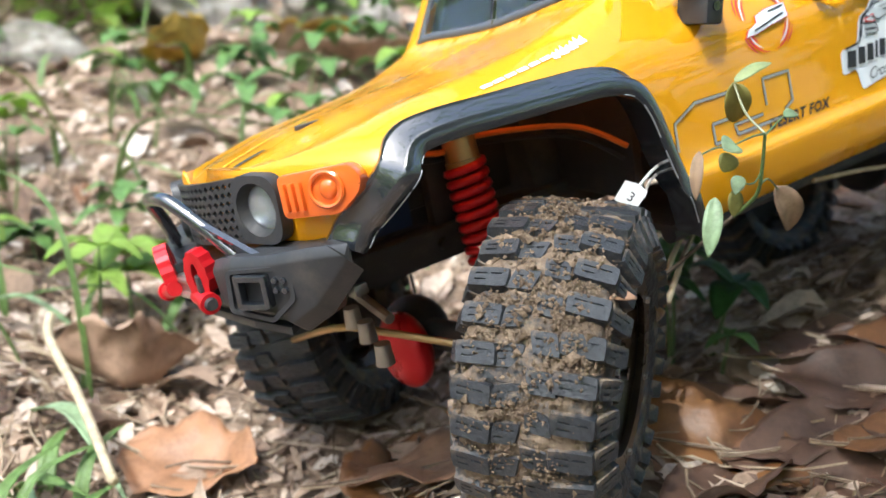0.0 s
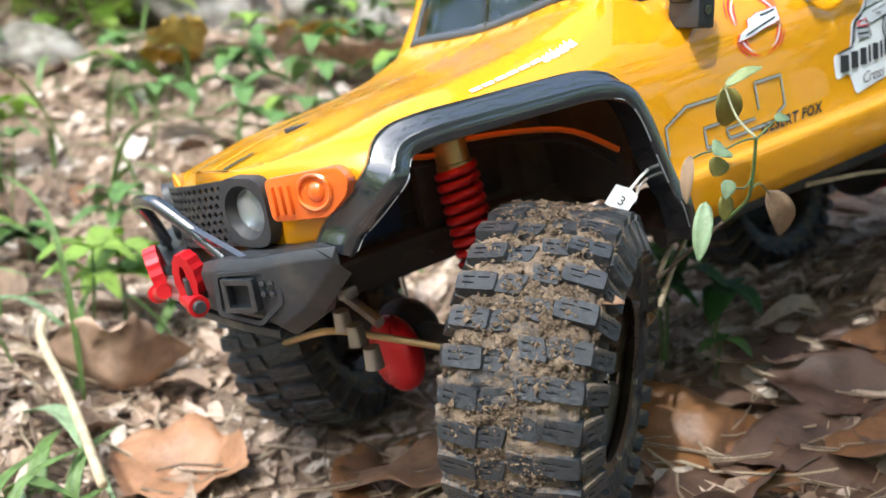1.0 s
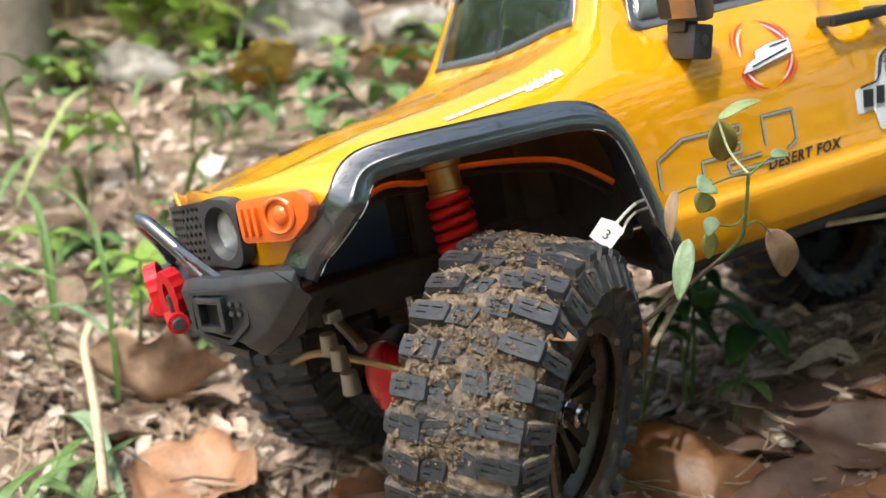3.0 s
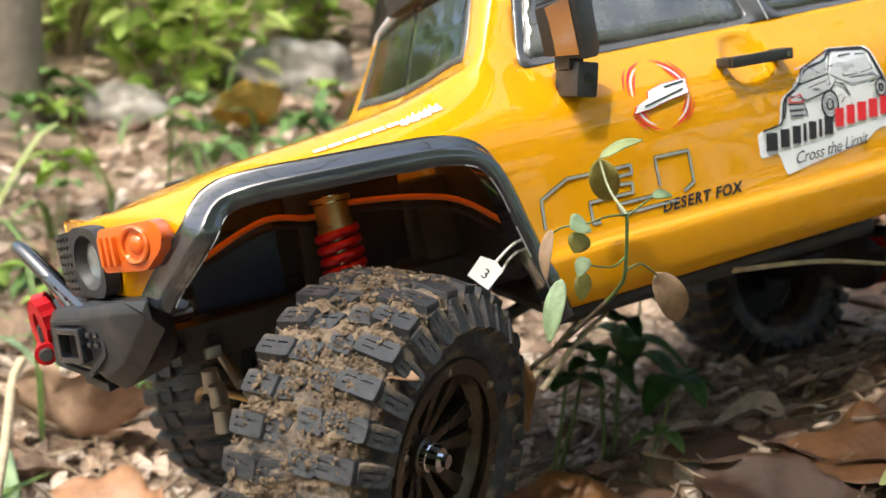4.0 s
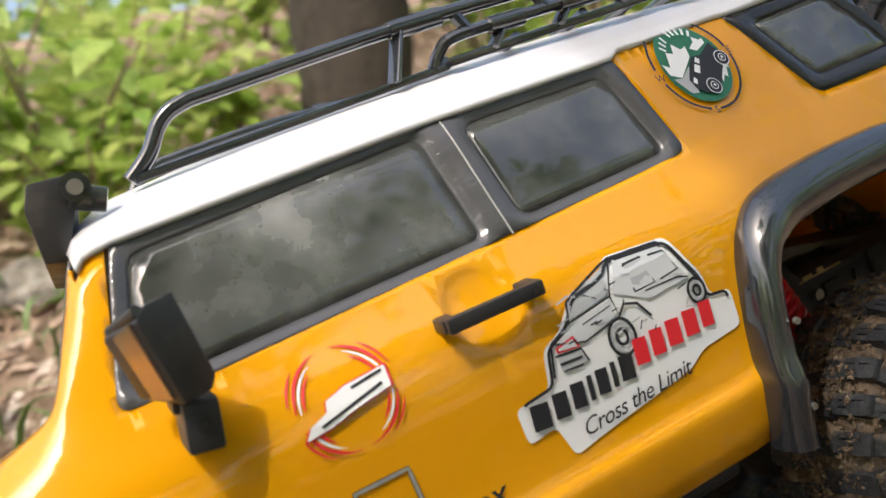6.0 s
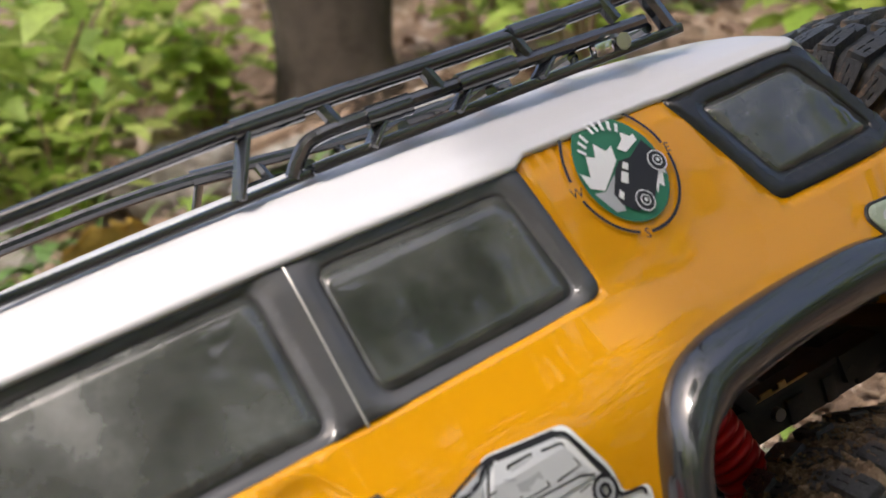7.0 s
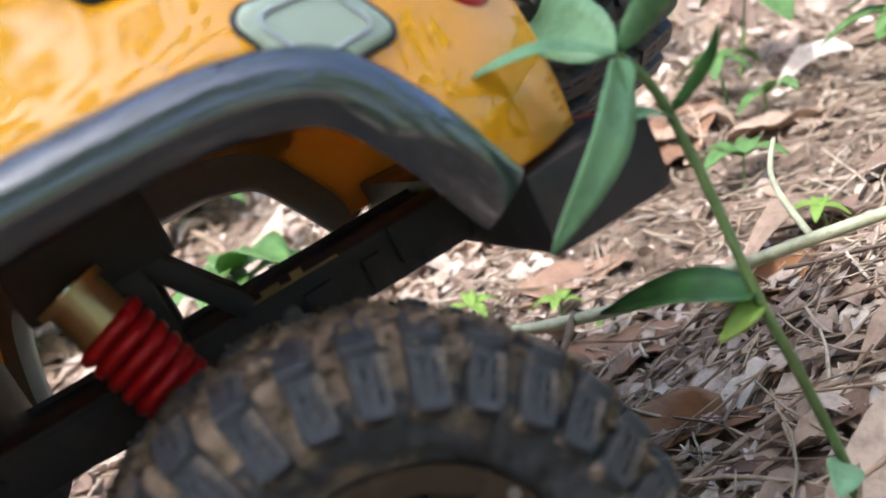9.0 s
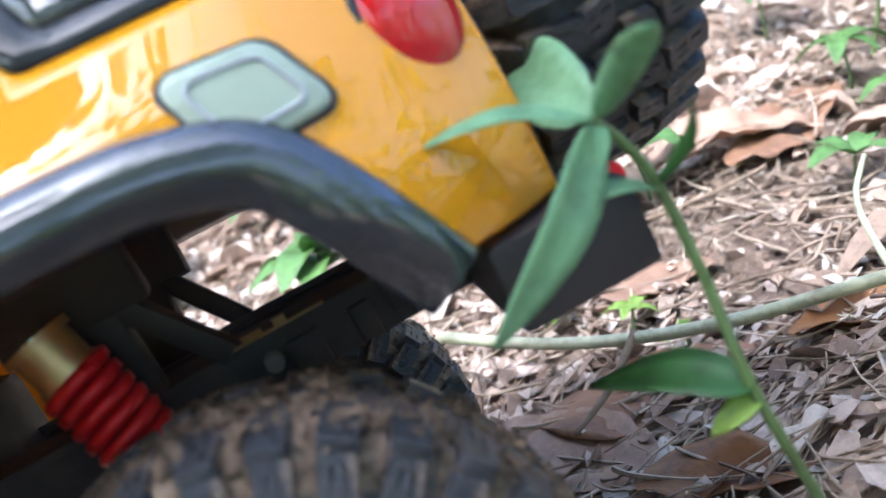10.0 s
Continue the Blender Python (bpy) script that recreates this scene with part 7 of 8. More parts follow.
def rosette(x, y, h, leaves, size, material, label, seed, name="seedling", stem_mat=STEM, droop=0.35, pairs=1, group="seedlings"):
    """A small broad-leaved plant: stem with whorls of leaves."""
    r = random.Random(seed)
    z = float(gz(x, y))
    root = empty(name, Matrix.Translation((x, y, z)), label, "plant", group)
    top = Vector((r.uniform(-0.2, 0.2) * h, r.uniform(-0.2, 0.2) * h, h))
    part("stem", tube([Vector((0, 0, -0.004)), top * 0.5 + Vector((0.02 * h, 0, 0)), top], (0.0012 + size * 0.01, 0.0006), 6, 8), stem_mat, root, sharp=180)
    for k in range(pairs):
        base = top * (1 - 0.45 * k / max(pairs, 1))
        a0 = r.uniform(0, 6.28)
        for i in range(leaves):
            a = a0 + 2 * math.pi * i / leaves + r.uniform(-0.3, 0.3)
            L = size * r.uniform(0.7, 1.15)
            out = Vector((math.cos(a), math.sin(a), 0))
            e = r.uniform(-0.1, 0.5)
            shell_leaf("leaf", blade([base, base + out * L * 0.5 + Vector((0, 0, L * e * 0.6)), base + out * L + Vector((0, 0, L * (e - droop)))], L * r.uniform(0.42, 0.6), fold=0.25), material, root)
    return root


# seedlings under the sill, greens darkened for the truck's shade, bright ones nearer
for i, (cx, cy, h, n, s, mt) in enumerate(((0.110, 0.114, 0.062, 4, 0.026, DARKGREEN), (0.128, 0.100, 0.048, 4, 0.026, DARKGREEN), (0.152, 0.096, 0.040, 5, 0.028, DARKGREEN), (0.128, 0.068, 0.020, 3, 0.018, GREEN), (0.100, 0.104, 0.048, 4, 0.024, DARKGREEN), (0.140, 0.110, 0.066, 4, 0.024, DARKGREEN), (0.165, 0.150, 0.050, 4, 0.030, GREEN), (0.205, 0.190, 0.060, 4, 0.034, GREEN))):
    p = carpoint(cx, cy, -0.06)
    rosette(p.x, p.y, h, n, s, mt, "low seedling under the sill, dark green standing in for shade", 20 + i)
# creeping plant with pale heart-shaped leaves at the foot of the rear wheel
creep_at = Matrix.Translation(carpoint(0.206, -0.002, -0.084))
creep = empty("creeping_plant", creep_at, "small creeping plant with pale heart-shaped leaves in the litter", "plant")
K = lambda x, y, z: creep_at.inverted() @ carpoint(x, y, z)
stem_from([K(0.206, -0.002, -0.088), K(0.2005, -0.006, -0.0660), K(0.1995, -0.0066, -0.0574), K(0.2021, -0.004, -0.0451)], 0.0006, 0.0004, "stem", creep, TWIG)
HEART = leafy("heart_leaf", [(0, (0.46, 0.60, 0.22)), (1, (0.56, 0.66, 0.28))], 0.5, 0.4, per_island=False)
OLIVEGREEN = leafy("olive_green_leaf", [(0, (0.14, 0.22, 0.05)), (1, (0.18, 0.26, 0.06))], 0.5, 0.3, per_island=False)
for a, b, w, up, fold, tone in (((0.2021, -0.004, -0.0451), (0.1942, -0.002, -0.0344), 0.0060, (0.3, -0.8, 0.5), 0.5, HEART), ((0.2065, -0.008, -0.0450), (0.1974, -0.008, -0.0485), 0.0075, (-0.1, -0.8, 0.6), 0.35, HEART),
                                ((0.1992, -0.0066, -0.0560), (0.1975, -0.0110, -0.0726), 0.0125, (0, -0.9, 0.4), 0.25, HEART), ((0.1950, -0.008, -0.0715), (0.1757, -0.012, -0.0695), 0.0095, (0, -0.6, 0.8), 0.3, HEART), ((0.2040, -0.006, -0.0740), (0.2150, -0.009, -0.0800), 0.0100, (0, -0.7, 0.7), 0.3, HEART),
                                ((0.2030, 0.001, -0.0480), (0.2270, 0.000, -0.0640), 0.0160, (0.1, -0.7, 0.7), 0.4, OLIVEGREEN), ((0.2496, 0.0096, -0.0539), (0.2246, 0.002, -0.0790), 0.0130, (0.2, -0.8, 0.5), 0.5, OLIVEGREEN)):
    pa, pb, u = K(*a), K(*b), CAR_ROT @ Vector(up)
    shell_leaf("leaf", blade([pa, pa.lerp(pb, 0.5) + u * (pb - pa).length * 0.1, pb], w, fold=fold, up=u, power=0.62, wave=0.08), tone, creep)
stem_from([K(0.2496, 0.0096, -0.0539), K(0.2520, 0.008, -0.070), K(0.2440, 0.006, -0.088)], 0.0006, 0.0004, "leaf_stalk", creep)
hoop_at = Matrix.Translation(carpoint(0.2381, 0.006, -0.0835))
hoop = empty("dry_stalk", hoop_at, "arched pale brown dry stalk beside the tyre", "stalk")
part("stalk", tube([hoop_at.inverted() @ carpoint(*p) for p in ((0.236, 0.005, -0.088), (0.2400, 0.006, -0.0780), (0.2542, 0.010, -0.0680), (0.2753, 0.012, -0.0665), (0.292, 0.010, -0.074), (0.300, 0.006, -0.082))], (0.0014, 0.0010), 8, 30), TWIG, hoop, sharp=180)
SPOTS = ((-0.30, 0.62), (-0.24, 0.72), (-0.36, 0.80), (-0.20, 0.60), (-0.12, 0.74), (-0.16, 0.90), (-0.05, 0.84), (0.02, 0.95), (-0.28, 0.95), (-0.42, 0.62), (0.42, 0.98), (0.52, 0.90), (0.60, 0.82), (0.47, 0.78), (0.36, 1.05), (0.66, 1.00), (0.20, 0.90), (-0.33, 0.50), (-0.26, 0.44), (-0.21, 0.56), (0.30, 0.85), (0.12, 0.80), (0.56, 0.70))
SPOTS += tuple((random.Random(800 + k).uniform(-0.75, 0.35), random.Random(900 + k).uniform(0.58, 1.35)) for k in range(46))
SPOTS = tuple(q for q in SPOTS if not (q[0] > 0.12 and q[1] < 0.82))
for i, (x, y) in enumerate(SPOTS):
    r_ = random.Random(60 + i)
    rosette(x, y, r_.uniform(0.03, 0.08), r_.choice((3, 4, 5)), r_.uniform(0.030, 0.055), GREEN if i % 3 else BRIGHT, "green broad-leaved seedling among dry leaves", 60 + i, pairs=r_.choice((1, 2)))

for i, (x, y, h, n, s) in enumerate(((0.408, 0.935, 0.034, 5, 0.030), (0.425, 0.905, 0.020, 4, 0.024), (0.400, 0.820, 0.022, 4, 0.022), (0.424, 0.716, 0.022, 4, 0.016), (0.305, 0.720, 0.016, 4, 0.014), (0.262, 0.735, 0.020, 4, 0.016), (0.330, 0.700, 0.012, 3, 0.012))):
    rosette(x, y, h, n, s, BRIGHT if s < 0.02 else GREEN, "small green seedling on the bare soil", 700 + i)

for a, b, w, n_, tone, label in (((-0.0225, -0.0165, 0.0398), (-0.0080, -0.0300, 0.0350), 0.0085, (-0.5, -0.3, 0.8), DEADONE, "grey brown torn leaf stuck to the muddy tyre"), ((0.0440, 0.0270, 0.0120), (0.0500, 0.0290, -0.0200), 0.0120, (0.2, -0.9, 0.2), BROWNLEAF, "orange brown leaf caught behind the tyre"), ((0.0420, 0.0180, 0.0020), (0.0330, 0.0080, 0.0010), 0.0050, (0.2, -0.8, 0.5), BROWNLEAF, "small orange brown leaf stuck to the tyre")):
    pa, pb = carpoint(*a), carpoint(*b)
    root = empty("stuck_leaf", Matrix.Translation(pa), label, "leaf", "leaves on the tyre")
    bend = (pb - pa) * 0.5 + CAR_ROT @ Vector(n_).normalized() * (pb - pa).length * 0.10
    shell_leaf("leaf_blade", blade([Vector(), bend, pb - pa], w, 14, fold=0.35, nv=3, wave=0.22, up=CAR_ROT @ Vector(n_), power=0.7), tone, root)

# herb behind the rear corner
hb = carpoint(0.4060, 0.0300, -0.066)
herb = empty("herb", Matrix.Translation(hb), "green herb with long pointed leaves behind the truck", "plant")
H = lambda x, y, z: carpoint(x, y, z) - hb
stem_from([H(0.4070, 0.0300, -0.072), H(0.4050, 0.0240, -0.050), H(0.4005, 0.0215, -0.0200), H(0.3980, 0.0225, 0.0025), H(0.3995, 0.0280, 0.0250), H(0.3994, 0.0315, 0.0427), H(0.3970, 0.0316, 0.0520), H(0.3935, 0.0316, 0.0586)], 0.0013, 0.0010, "stem", herb, STEM, 40)
for a, b, w, up, tone in (((0.3935, 0.0316, 0.0586), (0.3642, 0.0345, 0.0683), 0.0056, (0.2, -0.3, 0.9), HERB), ((0.3935, 0.0320, 0.0590), (0.3960, 0.0740, 0.0655), 0.0150, (-0.5, -0.3, 0.8), HERB), ((0.3940, 0.0310, 0.0590), (0.3993, 0.0034, 0.0752), 0.0068, (0.5, -0.2, 0.6), HERB), ((0.3932, 0.0312, 0.0580), (0.3590, 0.0170, 0.0370), 0.0098, (0.5, -0.85, 0.2), HERB), ((0.3994, 0.0315, 0.0427), (0.4028, 0.0109, 0.0603), 0.0030, (0.9, -0.3, 0.2), DARKGREEN), ((0.3990, 0.0310, 0.0420), (0.3834, 0.0240, 0.0490), 0.0050, (0.0, -0.4, 0.9), HERB), ((0.3979, 0.0215, 0.0025), (0.3750, 0.0480, 0.0040), 0.0120, (0.3, -0.5, 0.8), DARKGREEN), ((0.3985, 0.0220, 0.0000), (0.3880, 0.0260, -0.0050), 0.0055, (0.3, -0.5, 0.8), BRIGHT), ((0.3940, 0.0312, 0.0575), (0.3895, 0.0260, 0.0520), 0.0030, (0.3, -0.5, 0.6), HERB), ((0.4040, 0.0230, -0.0480), (0.3920, 0.0100, -0.0420), 0.0080, (0.0, -0.6, 0.8), HERB)):
    va, vb = Vector(a), Vector(b)
    mid = va.lerp(vb, 0.5) + Vector(up).normalized() * 0.11 * (vb - va).length
    shell_leaf("leaf", blade([H(*va), H(*mid), H(*vb)], w, fold=0.3, up=CAR_ROT @ Vector(up), power=0.8), tone, herb)

# fallen green-grey branch and straws
branch = empty("fallen_branch", Matrix.Translation((0.288, 0.678, 0.080)), "pale green fallen stem lying across the litter", "branch")
part("limb", tube([(-0.060, 0.015, 0.004), (0.000, 0.000, 0.004), (0.060, -0.022, 0.018), (0.118, -0.033, 0.036), (0.190, -0.030, 0.050), (0.300, -0.010, 0.066)], (0.0027, 0.0021), 10, 40), PALESTEM, branch, sharp=180)
part("side_twig", tube([(0.030, -0.010, 0.012), (0.022, -0.030, 0.000), (0.010, -0.045, -0.010)], (0.0018, 0.0010), 6, 10), TWIG, branch, sharp=180)
part("side_twig", tube([(0.118, -0.033, 0.036), (0.110, -0.010, 0.052), (0.114, 0.005, 0.064)], (0.0016, 0.0008), 6, 10), PALESTEM, branch, sharp=180)
for i, (a, b) in enumerate((((0.150, 0.03, 0.0160), (0.245, 0.03, -0.0060)), ((0.055, 0.03, -0.002), (0.110, 0.06, 0.010)), ((0.058, 0.028, -0.006), (0.108, 0.058, 0.004)))):
    pa, pb = carpoint(*a), carpoint(*b)
    s_ = empty("straw", Matrix.Translation(pa), "pale dry straw under the truck", "straw", "straws")
    part("stalk", tube([Vector(), (pb - pa) * 0.5 + Vector((0, 0, 0.003)), pb - pa], (0.0013, 0.0008), 6, 10), STRAW, s_, sharp=180)
stick = empty("stick", Matrix.Translation((-0.217, 0.504, 0.000)), "pale dry stick lying on the leaves", "stick")
part("stalk", tube([(-0.006, 0.020, 0.010), (0.0, 0.0, 0.003), (0.045, -0.080, -0.002), (0.085, -0.155, -0.010)], (0.0030, 0.0022), 8, 16), STRAW, stick, sharp=180)

# grass blades to the front
for bx_, by_, tx, ty, h0, w in ((-0.215, 0.470, -0.140, 0.390, 0.022, 0.011), (-0.300, 0.560, -0.190, 0.530, 0.030, 0.008), (-0.420, 0.780, -0.330, 0.900, 0.110, 0.012), (-0.120, 0.345, -0.060, 0.335, 0.010, 0.009), (-0.170, 0.350, -0.190, 0.400, 0.012, 0.010)):
    z = float(gz(bx_, by_))
    g = empty("grass_blade", Matrix.Translation((bx_, by_, z)), "broad pale green grass blade over the litter", "grass", "grass blades")
    tip = Vector((tx - bx_, ty - by_, float(gz(tx, ty)) - z + 0.006))
    shell_leaf("leaf", blade([Vector((0, 0, 0.002)), tip * 0.5 + Vector((0, 0, h0)), tip], w, fold=0.35, power=0.6), PALE, g)
for i in range(150):
    r_ = random.Random(300 + i)
    if i < 10:
        x, y, L, W = r_.uniform(-0.20, -0.10), r_.uniform(0.30, 0.40), r_.uniform(0.04, 0.09), r_.uniform(0.005, 0.010)
    else:
        x, y, L, W = r_.uniform(-0.75, -0.02), r_.uniform(0.48, 1.35), r_.uniform(0.06, 0.20), r_.uniform(0.003, 0.009)
    z = float(gz(x, y))
    g = empty("grass_blade", Matrix.Translation((x, y, z)), "long green grass blade", "grass", "grass blades")
    a, e = r_.uniform(0, 6.28), r_.uniform(0.3, 1.1)
    o = Vector((math.cos(a), math.sin(a), 0))
    shell_leaf("leaf", blade([Vector((0, 0, -0.002)), o * L * 0.35 * (1.2 - e * 0.6) + Vector((0, 0, L * 0.5 * e)), o * L * 0.9 + Vector((0, 0, L * (0.75 * e - 0.2)))], W, fold=0.4, power=0.6), GRASS, g)


# ---- bank: shrubs, trunks, stone ----
def shrub(name, seed, height, leaves, size, material):
    """A bush of thin stems with many leaves at their ends, built at the origin."""
    r = random.Random(seed)
    root = empty(name, Matrix.Identity(4), "leafy green shrub on the bank", "shrub", "shrubs on the bank")
    stems = bmesh.new()
    crown_v, crown_f = [], []
    for k in range(7):
        a = r.uniform(0, 6.28)
        tip = Vector((math.cos(a) * height * r.uniform(0.2, 0.6), math.sin(a) * height * r.uniform(0.2, 0.6), height * r.uniform(0.6, 1.05)))
        path = smooth_path([Vector((0, 0, -0.02)), tip * 0.45 + Vector((0, 0, 0.1 * height)), tip], 8)
        add_tube(stems, path, (0.006 * height / 0.4, 0.002), 6)
        for _ in range(leaves // 7):
            t = r.uniform(0.3, 1.0)
            p = path[int(t * 8)] + Vector((r.gauss(0, 0.12), r.gauss(0, 0.12), r.gauss(0, 0.08))) * height
            b = r.uniform(0, 6.28)
            d = Vector((math.cos(b), math.sin(b), r.uniform(-0.6, 0.3))).normalized()
            s = d.cross(Vector((r.gauss(0, 0.4), r.gauss(0, 0.4), 1))).normalized()
            n = s.cross(d)
            L = size * r.uniform(0.6, 1.2)
            w = L * r.uniform(0.22, 0.32)
            i0 = len(crown_v)
            for q in (p, p + d * L * 0.3 + s * w + n * w * 0.3, p + d * L * 0.3, p + d * L * 0.3 - s * w + n * w * 0.3, p + d * L * 0.68 + s * w * 0.85 + n * w * 0.2, p + d * L * 0.7 - n * w * 0.1, p + d * L * 0.68 - s * w * 0.85 + n * w * 0.2, p + d * L - n * w * 0.5):
                crown_v.append(tuple(q))
            crown_f += [(i0, i0 + 2, i0 + 1), (i0, i0 + 3, i0 + 2), (i0 + 1, i0 + 2, i0 + 5, i0 + 4), (i0 + 2, i0 + 3, i0 + 6, i0 + 5), (i0 + 4, i0 + 5, i0 + 7), (i0 + 5, i0 + 6, i0 + 7)]
    part("stem", stems, TWIG, root, sharp=180)
    me = bpy.data.meshes.new("crown")
    me.from_pydata(crown_v, [], crown_f)
    me.shade_smooth()
    me.materials.append(material)
    ob = new("crown", me)
    ob.parent = root
    return root


KINDS = [shrub("shrub", 1, 0.30, 160, 0.065, BRIGHT), shrub("shrub", 2, 0.40, 200, 0.060, BRIGHT), shrub("shrub", 3, 0.26, 140, 0.080, BRIGHT), shrub("shrub", 4, 0.50, 260, 0.070, GREEN)]
# Shrubs behind the viewpoint, never seen, added to hold back low sky light.
UNSEEN_SHRUBS = [(-0.9, -0.75), (-0.45, -0.95), (0.05, -0.85), (0.5, -0.9), (0.95, -0.7), (1.35, -0.3), (-1.3, -0.4), (-0.2, -1.3), (0.75, -1.35), (1.6, 0.3)]
PLACES = [(-0.55, 1.45), (-0.78, 1.60), (-0.40, 1.75), (-0.98, 1.85), (-0.62, 2.05), (0.05, 1.95), (-1.35, 1.75), (-1.55, 2.30), (-0.95, 2.45), (-0.45, 2.60), (0.05, 2.70), (0.45, 2.30), (0.75, 2.00), (0.50, 2.80), (0.95, 2.60), (1.25, 2.20), (-0.75, 3.10), (-0.15, 3.30), (0.45, 3.50), (1.05, 3.30), (-1.4, 3.2), (1.5, 2.9), (-0.62, 1.75), (-1.10, 1.40), (-0.46, 1.36), (0.22, 1.70), (0.62, 1.62), (0.95, 1.75)]
for i, (x, y) in enumerate(PLACES + UNSEEN_SHRUBS):
    r_ = random.Random(500 + i)
    m = Matrix.Translation((x, y, float(gz(x, y)) - 0.01)) @ Matrix.Rotation(r_.uniform(0, 6.28), 4, "Z") @ Matrix.Scale(r_.uniform(0.75, 1.2) * (1 + 0.25 * max(0, y - 2)) * (2.0 if y < 0.4 else 1.0), 4)
    k = KINDS[i % 4]
    if i < 4:
        k.matrix_basis = m
    else:
        c = copy_thing(k, m)
        c.matrix_basis = m


DARKBARK = leafy("dark_bark", [(0, (0.060, 0.047, 0.034)), (1, (0.085, 0.068, 0.050))], 0.9, 0, scale=30, per_island=False)
bump(DARKBARK, noise_tex(DARKBARK, 50, 8, 0.7), 1.0, 0.012)


def trunk(x, y, r, lean, label, seed, bark=BARK):
    rr = random.Random(seed)
    z = float(gz(x, y))
    root = empty("tree", Matrix.Translation((x, y, z)), label, "tree", "trees on the bank")
    pts = smooth_path([Vector((0, 0, -0.1)), Vector((lean * 0.4, 0, 0.6)), Vector((lean * 1.2, 0.1, 1.6)), Vector((lean * 2.2, 0.1, 3.4))], 30)
    bm = bmesh.new()
    add_tube(bm, pts, (r * 1.15, r * 0.6), 18)
    for v in bm.verts:
        v.co += Vector((noise.noise(v.co * 9), noise.noise(v.co * 9 + Vector((5, 0, 0))), 0)) * r * 0.18
    part("trunk", bm, bark, root, sharp=180)
    for k in range(5):
        p = pts[18 + 2 * k]
        a = rr.uniform(0, 6.28)
        o = Vector((math.cos(a), math.sin(a), 0.5))
        part("limb", tube([p, p + o * 0.5, p + o * 1.0 + Vector((0, 0, 0.3))], (r * 0.35, r * 0.08), 8, 10), bark, root, sharp=180)


trunk(-0.655, 1.22, 0.040, 0.0, "slim grey-brown tree trunk with pale lichen", 1)
trunk(-0.180, 1.80, 0.095, 0.03, "dark brown tree trunk among shrubs", 2, DARKBARK)
trunk(1.15, 3.10, 0.09, -0.05, "brown tree trunk behind the shrubs", 3)
trunk(-2.2, 3.0, 0.08, 0.05, "brown tree trunk behind the shrubs", 4)

STONE = mat("mottled_stone", (0.3, 0.28, 0.25), 0.9)
link(STONE, ramp(STONE, noise_tex(STONE, 30, 8, 0.7), [(0.35, (0.10, 0.085, 0.07)), (0.5, (0.25, 0.22, 0.18)), (0.65, (0.42, 0.39, 0.34))]), bsdf(STONE).inputs["Base Color"])
bump(STONE, noise_tex(STONE, 60, 8, 0.7), 0.9, 0.01)
for x, y, s in ((-0.33, 1.48, 0.11), (-0.12, 1.42, 0.09), (-0.52, 1.30, 0.07), (0.06, 1.50, 0.08)):
    bm = bmesh.new()
    bmesh.ops.create_icosphere(bm, subdivisions=4, radius=s)
    for v in bm.verts:
        v.co *= 1 + 0.35 * noise.noise(v.co * 14) + 0.12 * noise.noise(v.co * 40)
        v.co.z *= 0.6
    st = part("stone", bm, STONE, None, sharp=180)
    st.location = (x, y, float(gz(x, y)))
    tagged(st, "grey mottled stone half buried in the bank", "stone", "stones")


# ---- woods all round and branches overhead ----
def wood_ring(n, r, h0, h1, size, seed, name, label, r2=None, material=GREEN, gap=None):
    """Leaves of the woods, in clumps."""
    g = np.random.default_rng(seed)
    clumps = n // 40
    a = g.uniform(0, 2 * np.pi, clumps)
    d = g.uniform(r, r2 or r * 1.6, clumps) if r > 0.1 else (r2 * np.sqrt(g.random(clumps)))
    cz = g.uniform(h0, h1, clumps)
    centre = np.stack([0.2 + d * np.cos(a), 0.4 + d * np.sin(a), cz], -1)
    if gap is not None:
        centre = centre[[gap(c) for c in centre]]
    idx = g.integers(0, len(centre), n)
    P = centre[idx] + g.normal(0, 1, (n, 3)) * np.array([1, 1, 0.6]) * size * 1.7
    D = g.normal(0, 1, (n, 3))
    D /= np.linalg.norm(D, axis=1)[:, None]
    S = np.cross(D, g.normal(0, 1, (n, 3)))
    S /= np.linalg.norm(S, axis=1)[:, None]
    L = size * g.uniform(0.5, 1.1, n)[:, None]
    V = np.stack([P, P + D * L * 0.4 + S * L * 0.25, P + D * L, P + D * L * 0.4 - S * L * 0.25], 1).reshape(-1, 3)
    F = np.arange(4 * n).reshape(-1, 4)
    me = bpy.data.meshes.new(name)
    me.from_pydata(V, [], F.tolist())
    me.materials.append(material)
    tagged(new(name, me), label, "woods", kind="stuff")


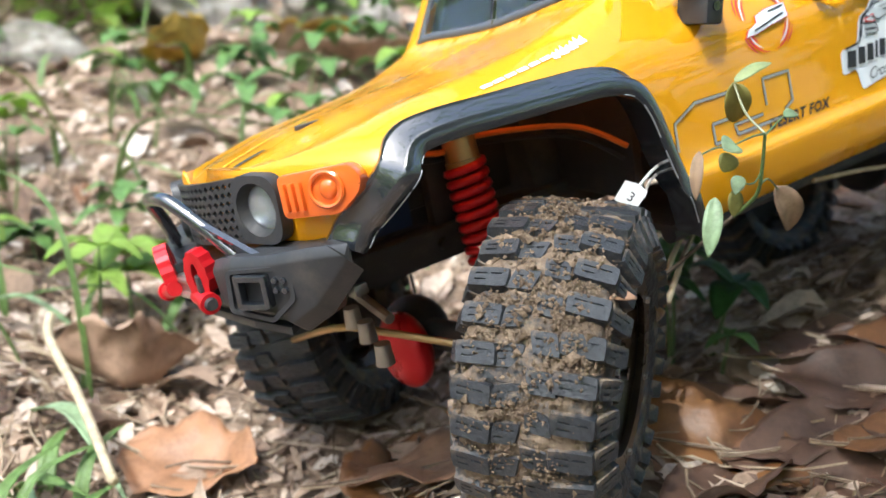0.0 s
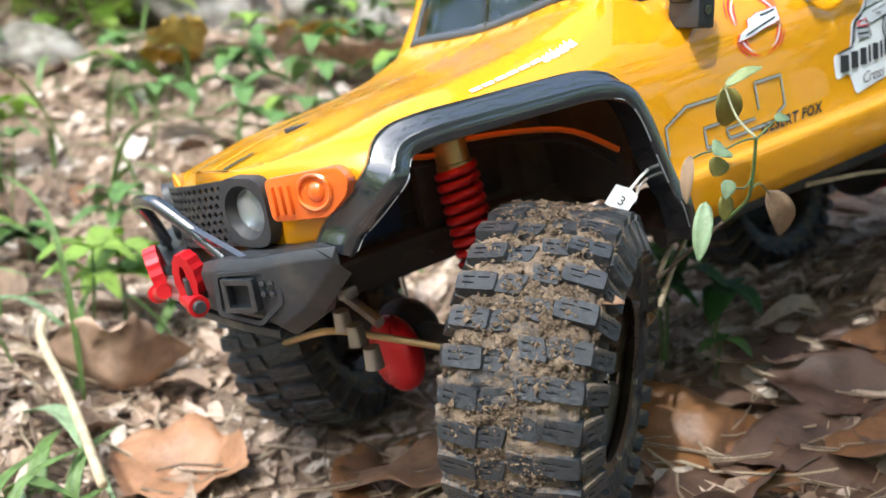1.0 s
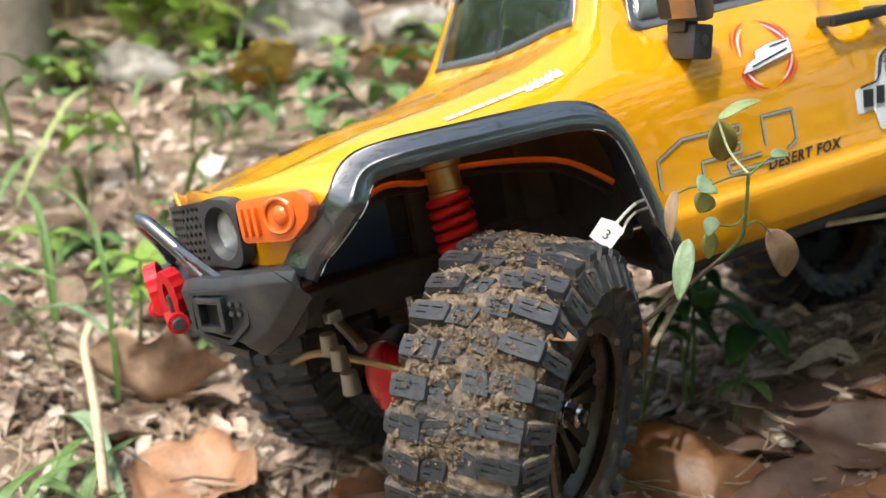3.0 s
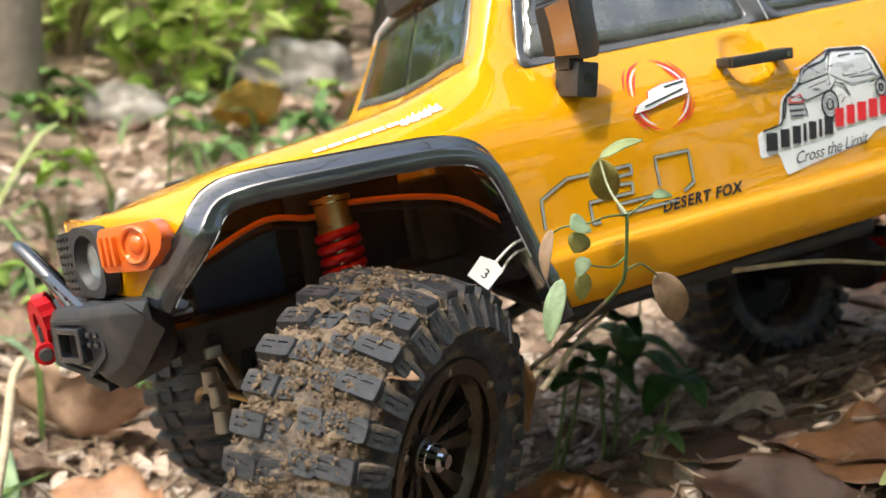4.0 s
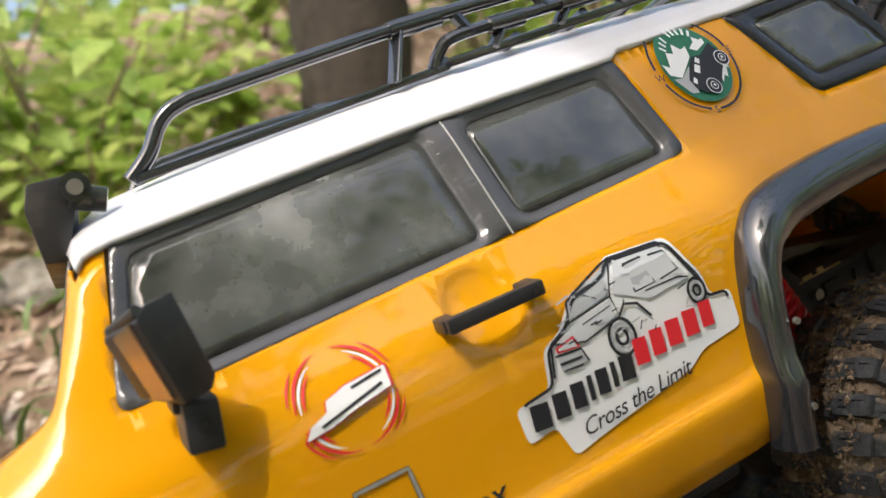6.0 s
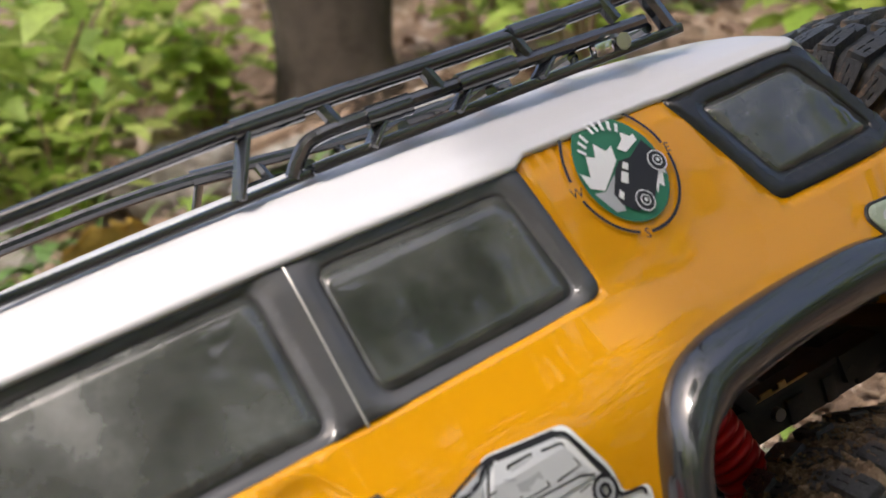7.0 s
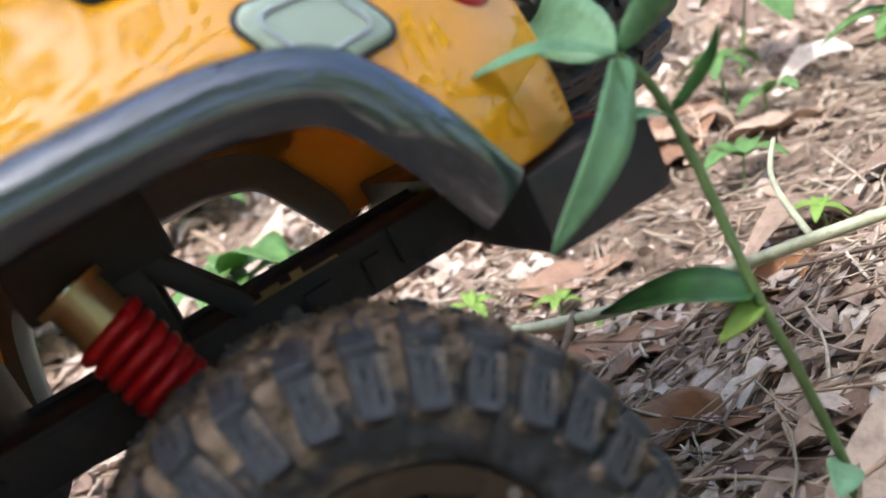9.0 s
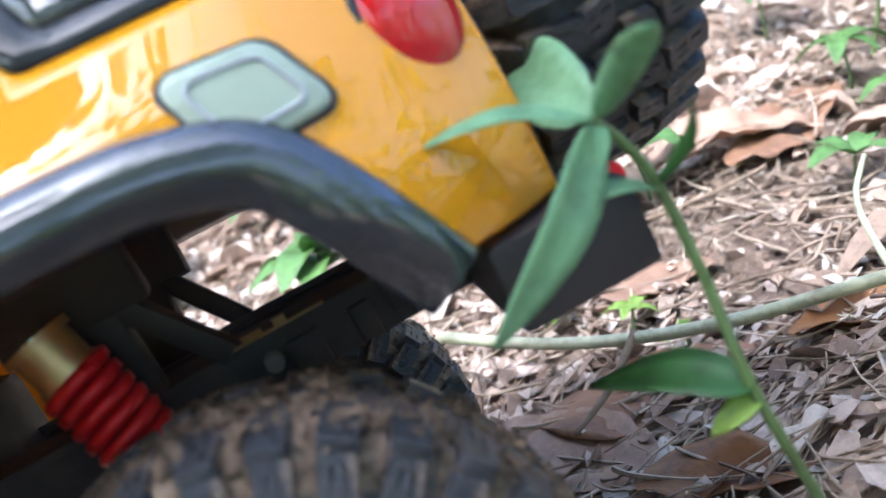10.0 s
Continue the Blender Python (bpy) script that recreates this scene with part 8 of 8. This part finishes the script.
wood_ring(9000, 6.0, 0.4, 2.7, 0.30, 11, "far_woods", "green woodland all round the clearing", 9.0, BRIGHT)
wood_ring(5200, 0.0, 3.0, 5.0, 0.20, 12, "overhanging_branches", "leafy branches overhead", 5.5, GREEN, gap=lambda c: np.linalg.norm((c - np.array([0.15, 0.85, 0.1]))[:2] - np.array(SUN_DIR[:2]) / SUN_DIR.z * c[2]) > 1.25)


def add_shade_leaves(name, label, size, count, seed, span=(0.075, 0.31), edge=0.002, depth=0.65, rise=(0.80, 1.05)):
    """Loose leaves added out of view, placed to cast shade on and beside the truck."""
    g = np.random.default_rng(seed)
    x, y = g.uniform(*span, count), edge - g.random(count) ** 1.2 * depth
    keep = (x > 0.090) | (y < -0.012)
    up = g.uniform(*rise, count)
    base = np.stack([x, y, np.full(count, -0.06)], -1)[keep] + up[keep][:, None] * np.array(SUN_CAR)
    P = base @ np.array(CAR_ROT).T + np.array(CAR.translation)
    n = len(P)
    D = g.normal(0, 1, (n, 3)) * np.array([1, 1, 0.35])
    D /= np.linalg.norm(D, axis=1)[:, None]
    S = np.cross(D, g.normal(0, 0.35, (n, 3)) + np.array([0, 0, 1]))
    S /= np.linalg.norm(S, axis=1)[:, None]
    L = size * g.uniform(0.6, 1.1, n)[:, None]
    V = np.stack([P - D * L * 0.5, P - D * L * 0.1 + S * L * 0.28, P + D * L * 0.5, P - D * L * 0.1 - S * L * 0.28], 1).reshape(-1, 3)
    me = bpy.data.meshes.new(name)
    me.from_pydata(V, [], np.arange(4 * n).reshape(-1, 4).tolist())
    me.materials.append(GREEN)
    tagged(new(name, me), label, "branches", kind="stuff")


# Three leaf masses out of view, added only to block sun and sky.
add_shade_leaves("leafy_bough", "unseen leaves added to hold sky light off the near ground", 0.07, 3200, 22, (-0.35, 0.95), -0.16, 1.2, (0.75, 1.1))
add_shade_leaves("leafy_bough", "unseen leaves added to shade the truck's rear", 0.04, 1500, 23, (0.31, 0.47), 0.15, 0.13, (0.70, 1.0))
add_shade_leaves("leafy_bough", "unseen leaves added to shade the ground beside the truck", 0.032, 9000, 21, (0.06, 0.35), 0.022, 0.75, (0.55, 0.95))
